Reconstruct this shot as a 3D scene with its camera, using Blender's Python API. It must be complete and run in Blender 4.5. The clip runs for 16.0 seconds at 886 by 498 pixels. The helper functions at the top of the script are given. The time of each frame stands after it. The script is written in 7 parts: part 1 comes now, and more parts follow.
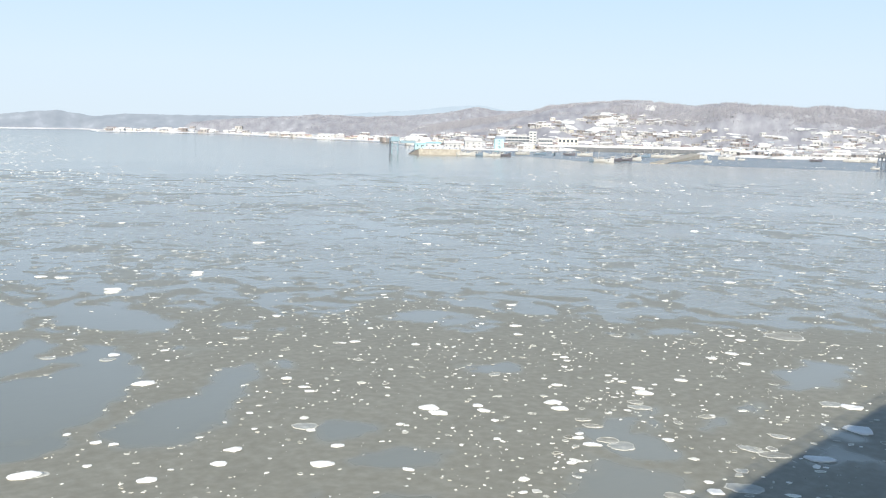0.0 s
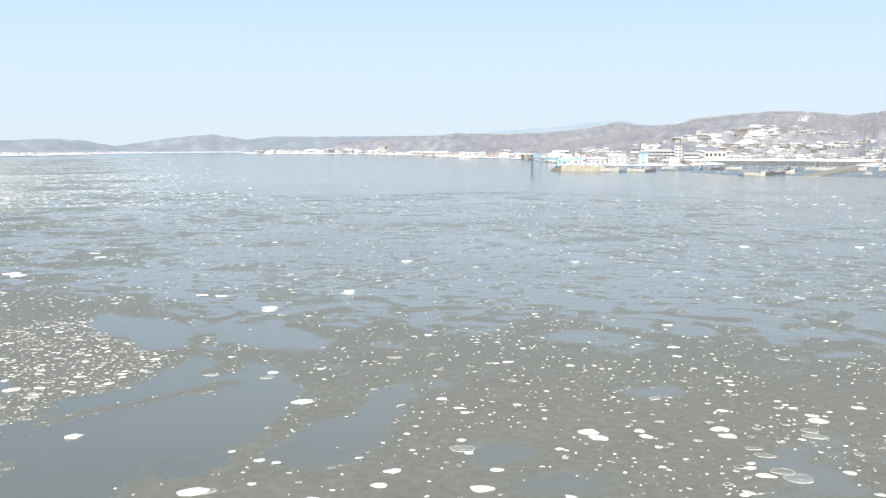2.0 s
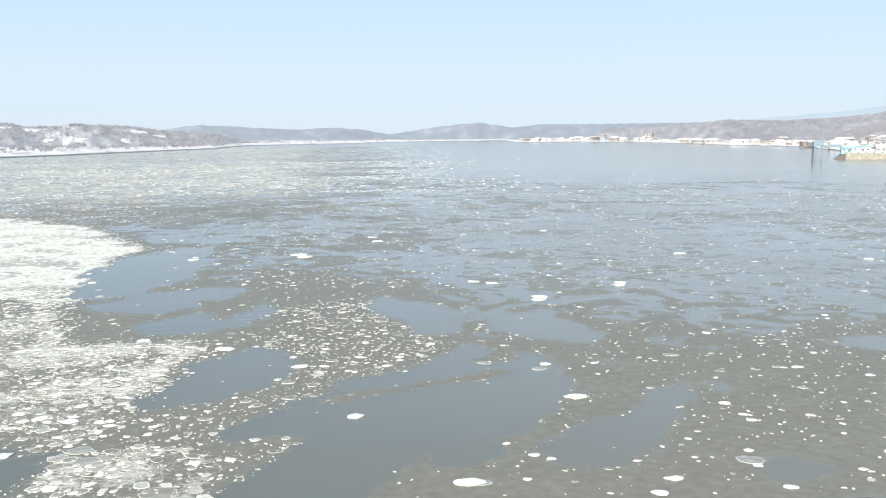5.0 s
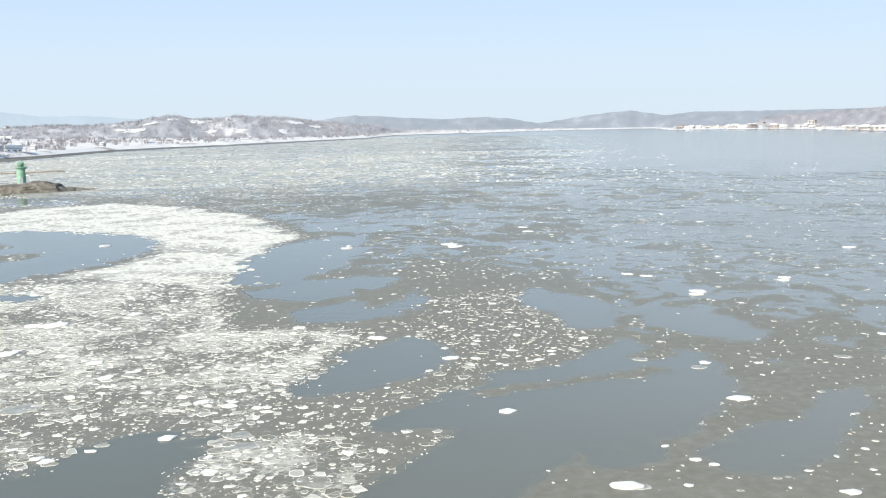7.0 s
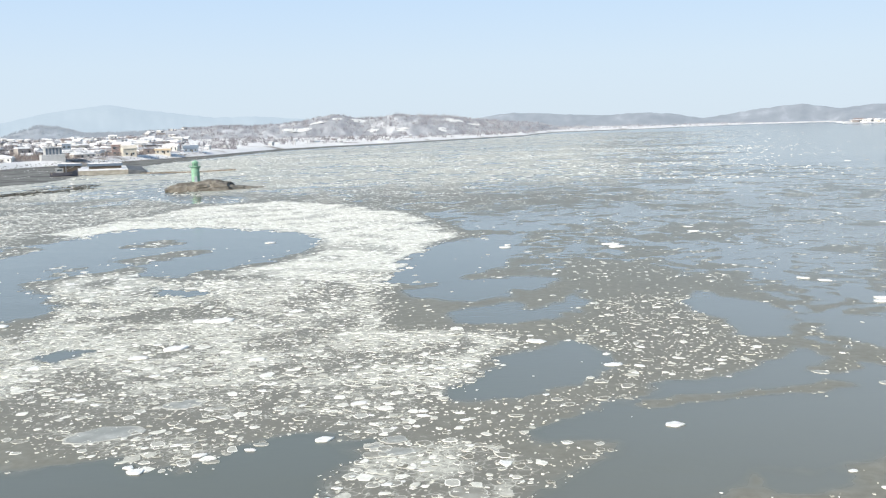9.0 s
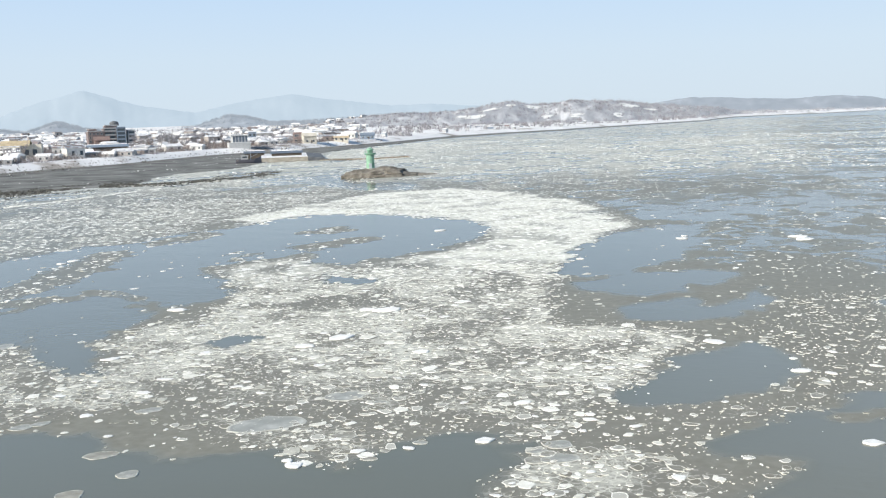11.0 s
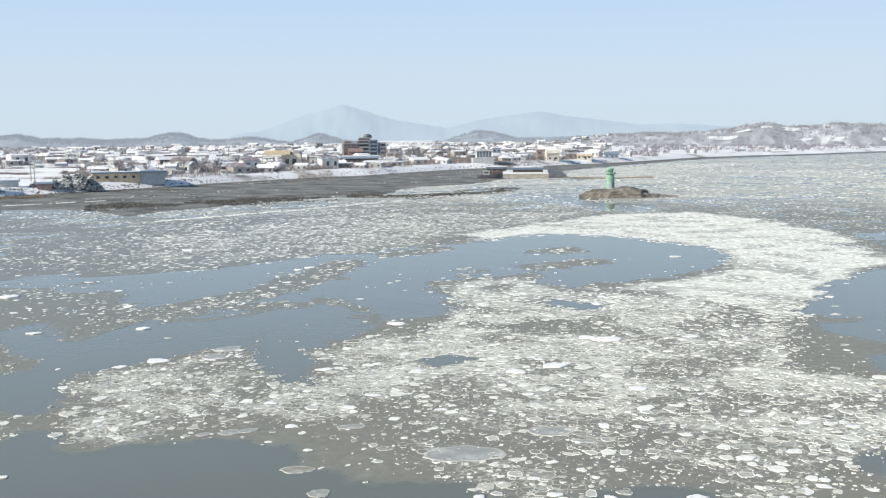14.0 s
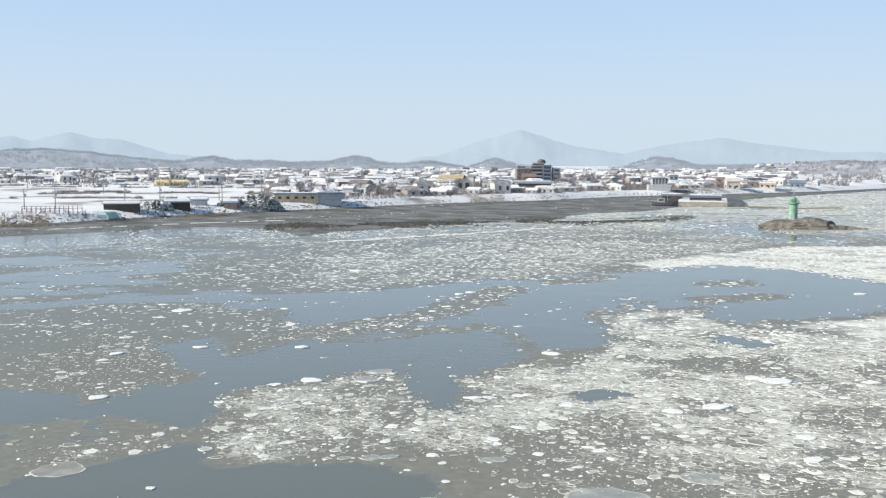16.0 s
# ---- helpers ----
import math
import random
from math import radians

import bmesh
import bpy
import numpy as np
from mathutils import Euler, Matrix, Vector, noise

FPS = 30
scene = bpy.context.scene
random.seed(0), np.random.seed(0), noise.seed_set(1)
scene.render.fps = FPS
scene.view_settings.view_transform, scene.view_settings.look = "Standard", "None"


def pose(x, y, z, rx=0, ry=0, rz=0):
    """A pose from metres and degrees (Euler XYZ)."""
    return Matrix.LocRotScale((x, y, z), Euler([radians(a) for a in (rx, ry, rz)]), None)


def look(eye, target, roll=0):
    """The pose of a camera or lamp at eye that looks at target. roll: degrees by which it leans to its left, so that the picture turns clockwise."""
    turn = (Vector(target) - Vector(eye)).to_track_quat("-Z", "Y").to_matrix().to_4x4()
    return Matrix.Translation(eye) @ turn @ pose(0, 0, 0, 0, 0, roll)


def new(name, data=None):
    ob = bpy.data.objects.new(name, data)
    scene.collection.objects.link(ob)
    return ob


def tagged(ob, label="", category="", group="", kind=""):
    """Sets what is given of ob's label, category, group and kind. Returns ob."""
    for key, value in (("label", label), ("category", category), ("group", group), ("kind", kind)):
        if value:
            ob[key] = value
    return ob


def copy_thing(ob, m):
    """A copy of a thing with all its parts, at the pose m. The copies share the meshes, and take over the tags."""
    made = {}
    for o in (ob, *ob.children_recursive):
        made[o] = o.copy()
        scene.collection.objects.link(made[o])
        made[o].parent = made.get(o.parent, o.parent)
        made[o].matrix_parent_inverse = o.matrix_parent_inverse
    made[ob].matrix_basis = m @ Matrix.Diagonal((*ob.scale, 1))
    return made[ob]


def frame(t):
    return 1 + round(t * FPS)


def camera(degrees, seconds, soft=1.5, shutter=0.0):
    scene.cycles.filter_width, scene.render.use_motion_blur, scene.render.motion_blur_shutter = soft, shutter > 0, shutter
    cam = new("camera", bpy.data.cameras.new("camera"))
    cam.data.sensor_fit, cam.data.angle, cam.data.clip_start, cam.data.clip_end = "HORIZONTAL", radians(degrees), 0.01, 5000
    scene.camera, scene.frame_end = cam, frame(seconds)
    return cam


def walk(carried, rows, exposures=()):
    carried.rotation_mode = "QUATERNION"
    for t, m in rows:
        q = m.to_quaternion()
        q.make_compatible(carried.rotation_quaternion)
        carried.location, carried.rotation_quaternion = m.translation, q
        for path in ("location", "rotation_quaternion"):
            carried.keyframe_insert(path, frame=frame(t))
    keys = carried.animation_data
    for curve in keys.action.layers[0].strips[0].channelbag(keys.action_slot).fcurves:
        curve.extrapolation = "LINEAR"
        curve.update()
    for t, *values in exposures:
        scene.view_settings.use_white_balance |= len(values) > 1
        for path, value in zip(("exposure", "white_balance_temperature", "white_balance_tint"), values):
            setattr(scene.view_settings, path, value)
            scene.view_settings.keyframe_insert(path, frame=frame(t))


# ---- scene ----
# the camera: seconds, x, y, heading, tilt, roll
LENS = 48.83
EYE_Z = 20.0
ROWS = [
    (0.0, 0.00, 0.00, -38.08, -6.97, 1.25), (0.5, -0.06, 0.42, -36.97, -7.11, 1.40), (1.0, -0.11, 0.84, -34.92, -6.79, 0.86),
    (1.5, -0.17, 1.26, -32.31, -6.47, 0.43), (2.0, -0.22, 1.68, -29.75, -6.05, 0.07), (2.5, -0.28, 2.10, -27.11, -6.13, -0.03),
    (3.0, -0.33, 2.52, -24.47, -6.17, -0.10), (3.5, -0.39, 2.94, -21.74, -6.66, -0.38), (4.0, -0.44, 3.36, -19.10, -6.56, -0.42),
    (6.5, -0.64, 5.39, -7.88, -7.33, -0.46), (7.0, -0.68, 5.80, -5.66, -7.33, -0.64), (7.5, -0.72, 6.21, -3.45, -7.14, -0.20),
    (8.0, -0.76, 6.62, -1.38, -7.25, -0.49), (8.5, -0.77, 7.45, 0.92, -7.46, -0.66), (9.0, -0.78, 8.27, 3.65, -7.34, -1.32),
    (11.5, -0.83, 12.41, 16.56, -7.93, -1.93), (12.0, -0.84, 13.24, 19.37, -7.79, -2.10), (12.5, -0.75, 13.89, 21.71, -7.82, -1.97),
    (13.0, -0.66, 14.53, 24.04, -7.43, -1.69), (13.5, -0.57, 15.18, 26.06, -6.93, -1.31), (14.0, -0.48, 15.83, 27.95, -6.55, -0.53),
    (14.5, -0.39, 16.47, 30.39, -5.97, -0.29), (15.0, -0.29, 17.12, 32.68, -5.65, -0.40), (15.5, -0.20, 17.77, 35.39, -5.31, -0.42),
    (16.0, -0.11, 18.41, 38.14, -5.06, 0.14)]
cam = camera(LENS, 16.0, soft=1.2)
walk(cam, [(t, pose(x, y, EYE_Z, 90 + tilt, 0, turn) @ pose(0, 0, 0, 0, 0, roll)) for t, x, y, turn, tilt, roll in ROWS],
     exposures=[(0, 0.51, 6600, 10), (4, 0.50, 6600, 10), (9, 0.39, 6590, 10), (16, 0.28, 6540, 10)])

# ---- daylight ----
SUN_ELEVATION = 28.3
TO_SUN = Vector((-0.6 * math.cos(radians(SUN_ELEVATION)), -0.8 * math.cos(radians(SUN_ELEVATION)), math.sin(radians(SUN_ELEVATION))))
world = bpy.data.worlds.new("winter_sky")
scene.world = world
world.use_nodes = True
wn = world.node_tree.nodes
sky = wn.new("ShaderNodeTexSky")
sky.sky_type, sky.sun_disc = 'NISHITA', False
sky.sun_elevation = radians(SUN_ELEVATION)
sky.sun_rotation = math.atan2(TO_SUN.x, TO_SUN.y)
sky.air_density, sky.dust_density, sky.ozone_density = 1.0, 1.0, 1.5
wl = world.node_tree.links
blue = wn["Background"]
blue.inputs["Strength"].default_value = 0.07
wl.new(sky.outputs[0], blue.inputs["Color"])
# winter haze: pale at the horizon, clearing upwards
dirn = wn.new("ShaderNodeTexCoord")
updown = wn.new("ShaderNodeSeparateXYZ")
wl.new(dirn.outputs["Generated"], updown.inputs[0])
haze_ramp = wn.new("ShaderNodeValToRGB")
he = haze_ramp.color_ramp.elements
for _ in range(3):
    he.new(0.5)
for e, (p, c) in zip(he, [(0.0, (0.535, 0.632, 0.72)), (0.06, (0.515, 0.630, 0.745)), (0.15, (0.43, 0.587, 0.785)), (0.34, (0.32, 0.50, 0.73)), (0.7, (0.10, 0.18, 0.32))]):
    e.position, e.color = p, (*c, 1)
wl.new(updown.outputs["Z"], haze_ramp.inputs[0])
haze = wn.new("ShaderNodeBackground")
haze.inputs["Strength"].default_value = 1.0
wl.new(haze_ramp.outputs[0], haze.inputs["Color"])
share = wn.new("ShaderNodeMapRange")
share.inputs["From Min"].default_value, share.inputs["From Max"].default_value = 0.10, 0.9
share.inputs["To Min"].default_value, share.inputs["To Max"].default_value = 0.94, 0.6
wl.new(updown.outputs["Z"], share.inputs[0])
both = wn.new("ShaderNodeMixShader")
wl.new(share.outputs[0], both.inputs[0])
wl.new(blue.outputs[0], both.inputs[1])
wl.new(haze.outputs[0], both.inputs[2])
wl.new(both.outputs[0], wn["World Output"].inputs["Surface"])
sun = new("sun", bpy.data.lights.new("sun", "SUN"))
sun.data.energy, sun.data.angle, sun.data.color = 4.85, radians(0.55), (1.0, 0.94, 0.84)
sun.matrix_world = look(TO_SUN * 100, (0, 0, 0))


# ---- materials ----
def material(name, stops, scale=1.0, rough=0.8, bump=0.3, bump_scale=None, metal=0.0, detail=6.0, big=0.0, space="Object",
             stretch=(1, 1, 1), per_object=0.0, per_island=0.0, spec=0.5):
    """A mottled surface: a ramp of colours over noise at two sizes, with fine relief."""
    m = bpy.data.materials.new(name)
    m.use_nodes = True
    n, l = m.node_tree.nodes, m.node_tree.links
    b = n["Principled BSDF"]
    co = n.new("ShaderNodeTexCoord")
    mp = n.new("ShaderNodeMapping")
    mp.inputs["Scale"].default_value = stretch
    if space == "slope":
        co = n.new("ShaderNodeAttribute")
        co.attribute_name, space = "slope", "Vector"
    l.new(co.outputs[space], mp.inputs[0])
    no = n.new("ShaderNodeTexNoise")
    no.inputs["Scale"].default_value, no.inputs["Detail"].default_value = scale, detail
    l.new(mp.outputs[0], no.inputs["Vector"])
    ramp = n.new("ShaderNodeValToRGB")
    e = ramp.color_ramp.elements
    while len(e) < len(stops):
        e.new(0.5)
    for i, (at, col) in enumerate(stops):
        e[i].position, e[i].color = at, (*col, 1)
    fac = no.outputs["Fac"]

    def add(a, value, weight):
        mul = n.new("ShaderNodeMath")
        mul.operation = 'MULTIPLY_ADD'
        l.new(value, mul.inputs[0])
        mul.inputs[1].default_value = weight
        l.new(a, mul.inputs[2])
        sub = n.new("ShaderNodeMath")
        sub.operation = 'SUBTRACT'
        l.new(mul.outputs[0], sub.inputs[0])
        sub.inputs[1].default_value = weight / 2
        return sub.outputs[0]
    if big:
        no2 = n.new("ShaderNodeTexNoise")
        no2.inputs["Scale"].default_value, no2.inputs["Detail"].default_value = scale * 0.13, 3
        l.new(mp.outputs[0], no2.inputs["Vector"])
        fac = add(fac, no2.outputs["Fac"], big)
    if per_object:
        oi = n.new("ShaderNodeObjectInfo")
        fac = add(fac, oi.outputs["Random"], per_object)
    if per_island:
        ge = n.new("ShaderNodeNewGeometry")
        fac = add(fac, ge.outputs["Random Per Island"], per_island)
    l.new(fac, ramp.inputs[0])
    l.new(ramp.outputs[0], b.inputs["Base Color"])
    b.inputs["Roughness"].default_value, b.inputs["Metallic"].default_value = rough, metal
    b.inputs["Specular IOR Level"].default_value = spec
    if bump:
        bn = n.new("ShaderNodeTexNoise")
        bn.inputs["Scale"].default_value, bn.inputs["Detail"].default_value = bump_scale or scale * 4, 5
        l.new(mp.outputs[0], bn.inputs["Vector"])
        bu = n.new("ShaderNodeBump")
        bu.inputs["Strength"].default_value, bu.inputs["Distance"].default_value = bump, 0.05
        l.new(bn.outputs["Fac"], bu.inputs["Height"])
        l.new(bu.outputs[0], b.inputs["Normal"])
    return m


def plain(name, c, vary=0.12, **k):
    """A paint or render coat of one colour with slight grime."""
    lo, hi = tuple(v * (1 - vary) for v in c), tuple(min(1, v * (1 + vary)) for v in c)
    return material(name, [(0.35, lo), (0.65, hi)], **{**dict(scale=0.7, rough=0.75, bump=0.1, big=0.4), **k})


def river_tone(n, l, co):
    """The river's silty colour; brighter light eastward is put in as paler drifting clouds."""
    place = n.new("ShaderNodeSeparateXYZ")
    l.new(co.outputs["Object"], place.inputs[0])
    cloud = n.new("ShaderNodeTexNoise")
    cloud.inputs["Scale"].default_value, cloud.inputs["Detail"].default_value = 0.03, 5
    l.new(co.outputs["Object"], cloud.inputs["Vector"])
    drift = n.new("ShaderNodeMath")
    drift.operation = 'MULTIPLY_ADD'
    l.new(cloud.outputs["Fac"], drift.inputs[0])
    drift.inputs[1].default_value = 30
    l.new(place.outputs["X"], drift.inputs[2])
    east_lift = n.new("ShaderNodeMapRange")
    east_lift.inputs["From Min"].default_value, east_lift.inputs["From Max"].default_value = 2, 62
    l.new(drift.outputs[0], east_lift.inputs[0])
    tone = n.new("ShaderNodeMix")
    tone.data_type = 'RGBA'
    l.new(east_lift.outputs[0], tone.inputs[0])
    tone.inputs[6].default_value, tone.inputs[7].default_value = (0.148, 0.153, 0.122, 1), (0.232, 0.230, 0.190, 1)
    return tone.outputs[2]


def water_material():
    m = bpy.data.materials.new("silty_water")
    m.use_nodes = True
    n, l = m.node_tree.nodes, m.node_tree.links
    b = n["Principled BSDF"]
    b.inputs["Base Color"].default_value = (0.172, 0.165, 0.126, 1)
    b.inputs["Roughness"].default_value = 0.13
    b.inputs["IOR"].default_value = 1.33
    co = n.new("ShaderNodeTexCoord")
    l.new(river_tone(n, l, co), b.inputs["Base Color"])
    hs = []
    for sc, st, w in ((1.1, (1, 1.6, 1), 0.6), (0.33, (1, 1.9, 1), 1.0), (0.10, (1, 1.5, 1), 2.2)):
        mp = n.new("ShaderNodeMapping")
        mp.inputs["Scale"].default_value, mp.inputs["Rotation"].default_value = st, (0, 0, 0.25)
        l.new(co.outputs["Object"], mp.inputs[0])
        no = n.new("ShaderNodeTexNoise")
        no.inputs["Scale"].default_value, no.inputs["Detail"].default_value = sc, 4
        l.new(mp.outputs[0], no.inputs["Vector"])
        hs.append((no, w))
    ad = n.new("ShaderNodeMath")
    ad.operation = 'MULTIPLY_ADD'
    l.new(hs[0][0].outputs["Fac"], ad.inputs[0])
    ad.inputs[1].default_value = hs[0][1]
    swell = n.new("ShaderNodeMath")
    swell.operation = 'MULTIPLY_ADD'
    l.new(hs[2][0].outputs["Fac"], swell.inputs[0])
    swell.inputs[1].default_value = hs[2][1]
    l.new(hs[1][0].outputs["Fac"], swell.inputs[2])
    l.new(swell.outputs[0], ad.inputs[2])
    # wind ripples come in patches
    patch = n.new("ShaderNodeTexNoise")
    patch.inputs["Scale"].default_value, patch.inputs["Detail"].default_value = 0.022, 4
    l.new(co.outputs["Object"], patch.inputs["Vector"])
    pr = n.new("ShaderNodeMapRange")
    pr.inputs["From Min"].default_value, pr.inputs["From Max"].default_value = 0.35, 0.65
    pr.inputs["To Min"].default_value, pr.inputs["To Max"].default_value = 0.15, 0.9
    l.new(patch.outputs["Fac"], pr.inputs[0])
    bu = n.new("ShaderNodeBump")
    bu.inputs["Distance"].default_value = 0.2
    # the far reach lies calm in the lee of the shore, and so does the water shut in between the floes
    far = n.new("ShaderNodeVectorMath")
    far.operation = 'LENGTH'
    l.new(co.outputs["Object"], far.inputs[0])
    lee = n.new("ShaderNodeMapRange")
    lee.inputs["From Min"].default_value, lee.inputs["From Max"].default_value = 380, 560
    lee.inputs["To Min"].default_value, lee.inputs["To Max"].default_value = 1.0, 0.3
    l.new(far.outputs["Value"], lee.inputs[0])
    near = n.new("ShaderNodeMapRange")
    near.inputs["From Min"].default_value, near.inputs["From Max"].default_value = 165, 270
    near.inputs["To Min"].default_value, near.inputs["To Max"].default_value = 0.12, 1.0
    # the floes lie to the west, so the wind gets at the east side sooner
    side = n.new("ShaderNodeSeparateXYZ")
    l.new(co.outputs["Object"], side.inputs[0])
    reach = n.new("ShaderNodeMath")
    l.new(far.outputs["Value"], reach.inputs[0])
    l.new(side.outputs["X"], reach.inputs[1])
    l.new(reach.outputs[0], near.inputs[0])
    both_calm = n.new("ShaderNodeMath")
    both_calm.operation = 'MULTIPLY'
    l.new(lee.outputs[0], both_calm.inputs[0])
    l.new(near.outputs[0], both_calm.inputs[1])
    force = n.new("ShaderNodeMath")
    force.operation = 'MULTIPLY'
    l.new(pr.outputs[0], force.inputs[0])
    l.new(both_calm.outputs[0], force.inputs[1])
    l.new(force.outputs[0], bu.inputs["Strength"])
    l.new(ad.outputs[0], bu.inputs["Height"])
    l.new(bu.outputs[0], b.inputs["Normal"])
    return m


WATER = water_material()


def slush_material():
    """Muddy slush: thins out to water at its edges ("thick"), and turns to pale mush where ice is packed ("pack")."""
    m = material("muddy_slush", [(0.25, (0.200, 0.192, 0.154)), (0.5, (0.236, 0.229, 0.186)), (0.75, (0.282, 0.273, 0.226))], scale=1.3, spec=0.18, rough=0.5, bump=0.2, bump_scale=3.0, big=0.35, detail=9)
    n, l = m.node_tree.nodes, m.node_tree.links
    b = n["Principled BSDF"]
    brown = b.inputs["Base Color"].links[0].from_socket
    co = [k for k in n if k.bl_idname == "ShaderNodeTexCoord"][0]

    def attribute(name):
        a = n.new("ShaderNodeAttribute")
        a.attribute_name = name
        return a.outputs["Fac"]

    def blend(fac, a, c):
        x = n.new("ShaderNodeMix")
        x.data_type = 'RGBA'
        l.new(fac, x.inputs[0])
        for sock, v in ((x.inputs[6], a), (x.inputs[7], c)):
            if isinstance(v, tuple):
                sock.default_value = v
            else:
                l.new(v, sock)
        return x.outputs[2]
    # mush: flecks at two sizes, more of them where the pack is denser
    total = None
    for sc, w, st in ((0.45, 0.55, (1, 1.3, 1)), (1.7, 0.45, (1, 1.2, 1))):
        mp = n.new("ShaderNodeMapping")
        mp.inputs["Scale"].default_value, mp.inputs["Rotation"].default_value = st, (0, 0, 0.5)
        l.new(co.outputs["Object"], mp.inputs[0])
        no = n.new("ShaderNodeTexNoise")
        no.inputs["Scale"].default_value, no.inputs["Detail"].default_value, no.inputs["Roughness"].default_value = sc, 9, 0.72
        no.inputs["Distortion"].default_value = 0.6
        l.new(mp.outputs[0], no.inputs["Vector"])
        mu = n.new("ShaderNodeMath")
        mu.operation = 'MULTIPLY_ADD'
        l.new(no.outputs["Fac"], mu.inputs[0])
        mu.inputs[1].default_value = w
        if total is None:
            mu.inputs[2].default_value = -0.55
        else:
            l.new(total, mu.inputs[2])
        total = mu.outputs[0]
    pk = n.new("ShaderNodeMath")
    pk.operation = 'MULTIPLY_ADD'
    l.new(attribute("pack"), pk.inputs[0])
    pk.inputs[1].default_value = 0.40
    l.new(total, pk.inputs[2])
    fl = n.new("ShaderNodeMapRange")
    fl.inputs["From Min"].default_value, fl.inputs["From Max"].default_value = 0.14, 0.32
    l.new(pk.outputs[0], fl.inputs[0])
    # frosted rims of small pans frozen together
    wob = n.new("ShaderNodeTexNoise")
    wob.inputs["Scale"].default_value, wob.inputs["Detail"].default_value = 1.3, 3
    l.new(co.outputs["Object"], wob.inputs["Vector"])
    shift = n.new("ShaderNodeVectorMath")
    shift.operation = 'MULTIPLY_ADD'
    l.new(wob.outputs["Color"], shift.inputs[0])
    shift.inputs[1].default_value = (0.9, 0.9, 0)
    l.new(co.outputs["Object"], shift.inputs[2])
    cells = n.new("ShaderNodeTexVoronoi")
    cells.voronoi_dimensions, cells.feature = '2D', 'DISTANCE_TO_EDGE'
    cells.inputs["Scale"].default_value = 1.25
    l.new(shift.outputs[0], cells.inputs["Vector"])
    rim = n.new("ShaderNodeMapRange")
    rim.inputs["From Min"].default_value, rim.inputs["From Max"].default_value = 0.03, 0.10
    rim.inputs["To Min"].default_value, rim.inputs["To Max"].default_value = 1.0, 0.0
    l.new(cells.outputs["Distance"], rim.inputs[0])
    broken = n.new("ShaderNodeMapRange")
    broken.inputs["From Min"].default_value, broken.inputs["From Max"].default_value = 0.05, 0.19
    l.new(pk.outputs[0], broken.inputs[0])
    rims = n.new("ShaderNodeMath")
    rims.operation = 'MULTIPLY'
    l.new(rim.outputs[0], rims.inputs[0])
    l.new(broken.outputs[0], rims.inputs[1])
    most = n.new("ShaderNodeMath")
    most.operation = 'MAXIMUM'
    l.new(rims.outputs[0], most.inputs[0])
    l.new(fl.outputs[0], most.inputs[1])
    among = n.new("ShaderNodeMapRange")
    among.inputs["From Min"].default_value, among.inputs["From Max"].default_value = 0.03, 0.35
    among.inputs["To Max"].default_value = 0.75
    l.new(attribute("pack"), among.inputs[0])
    brown = blend(among.outputs[0], brown, (0.215, 0.206, 0.172, 1))
    body = blend(most.outputs[0], brown, blend(attribute("pack"), (0.36, 0.345, 0.295, 1), (0.86, 0.852, 0.745, 1)))
    th = attribute("thick")
    l.new(blend(th, river_tone(n, l, co), body), b.inputs["Base Color"])
    ro = n.new("ShaderNodeMapRange")
    ro.inputs["To Min"].default_value, ro.inputs["To Max"].default_value = 0.10, 0.5
    l.new(th, ro.inputs[0])
    l.new(ro.outputs[0], b.inputs["Roughness"])
    return m


SLUSH = slush_material()
ICE_RIM = material("frosted_ice_rim", [(0.15, (0.52, 0.51, 0.44)), (0.5, (0.74, 0.73, 0.65)), (0.8, (0.90, 0.89, 0.82))], scale=2.5, rough=0.7, bump=0.5, per_island=0.7)
ICE_PAN = material("grey_pancake_ice", [(0.2, (0.22, 0.205, 0.160)), (0.5, (0.30, 0.29, 0.245)), (0.88, (0.52, 0.51, 0.45))],
                   scale=2.0, rough=0.5, bump=0.4, per_island=1.0, spec=0.3)
ICE_BIT = material("small_brash_ice", [(0.1, (0.33, 0.32, 0.27)), (0.4, (0.56, 0.55, 0.49)), (0.8, (0.88, 0.87, 0.815))],
                   scale=1.0, rough=0.65, bump=0.3, per_island=1.0)
ICE_BRIGHT = material("white_brash_ice", [(0.1, (0.50, 0.485, 0.42)), (0.4, (0.72, 0.71, 0.635)), (0.8, (0.91, 0.90, 0.84))], scale=1.0, rough=0.65, bump=0.3, per_island=1.0)
THIN_ICE = material("thin_clear_ice", [(0.3, (0.27, 0.27, 0.235)), (0.55, (0.37, 0.37, 0.33)), (0.72, (0.55, 0.55, 0.50))], scale=3.0, rough=0.4, bump=0.3, big=0.3)
ICE_EDGE = material("frosted_floe_edge", [(0.3, (0.40, 0.395, 0.345)), (0.55, (0.55, 0.545, 0.49)), (0.72, (0.76, 0.755, 0.69))], scale=4.0, rough=0.7, bump=0.4, big=0.5)
SNOW_ICE = material("snow_covered_ice", [(0.3, (0.78, 0.775, 0.74)), (0.6, (0.90, 0.895, 0.865))], scale=2.2, rough=0.75, bump=0.8)
MUD = material("wet_mud", [(0.3, (0.075, 0.070, 0.062)), (0.55, (0.13, 0.122, 0.108)), (0.75, (0.20, 0.19, 0.17))], scale=0.06, rough=0.38,
               bump=0.5, bump_scale=0.5, big=0.6, detail=9)


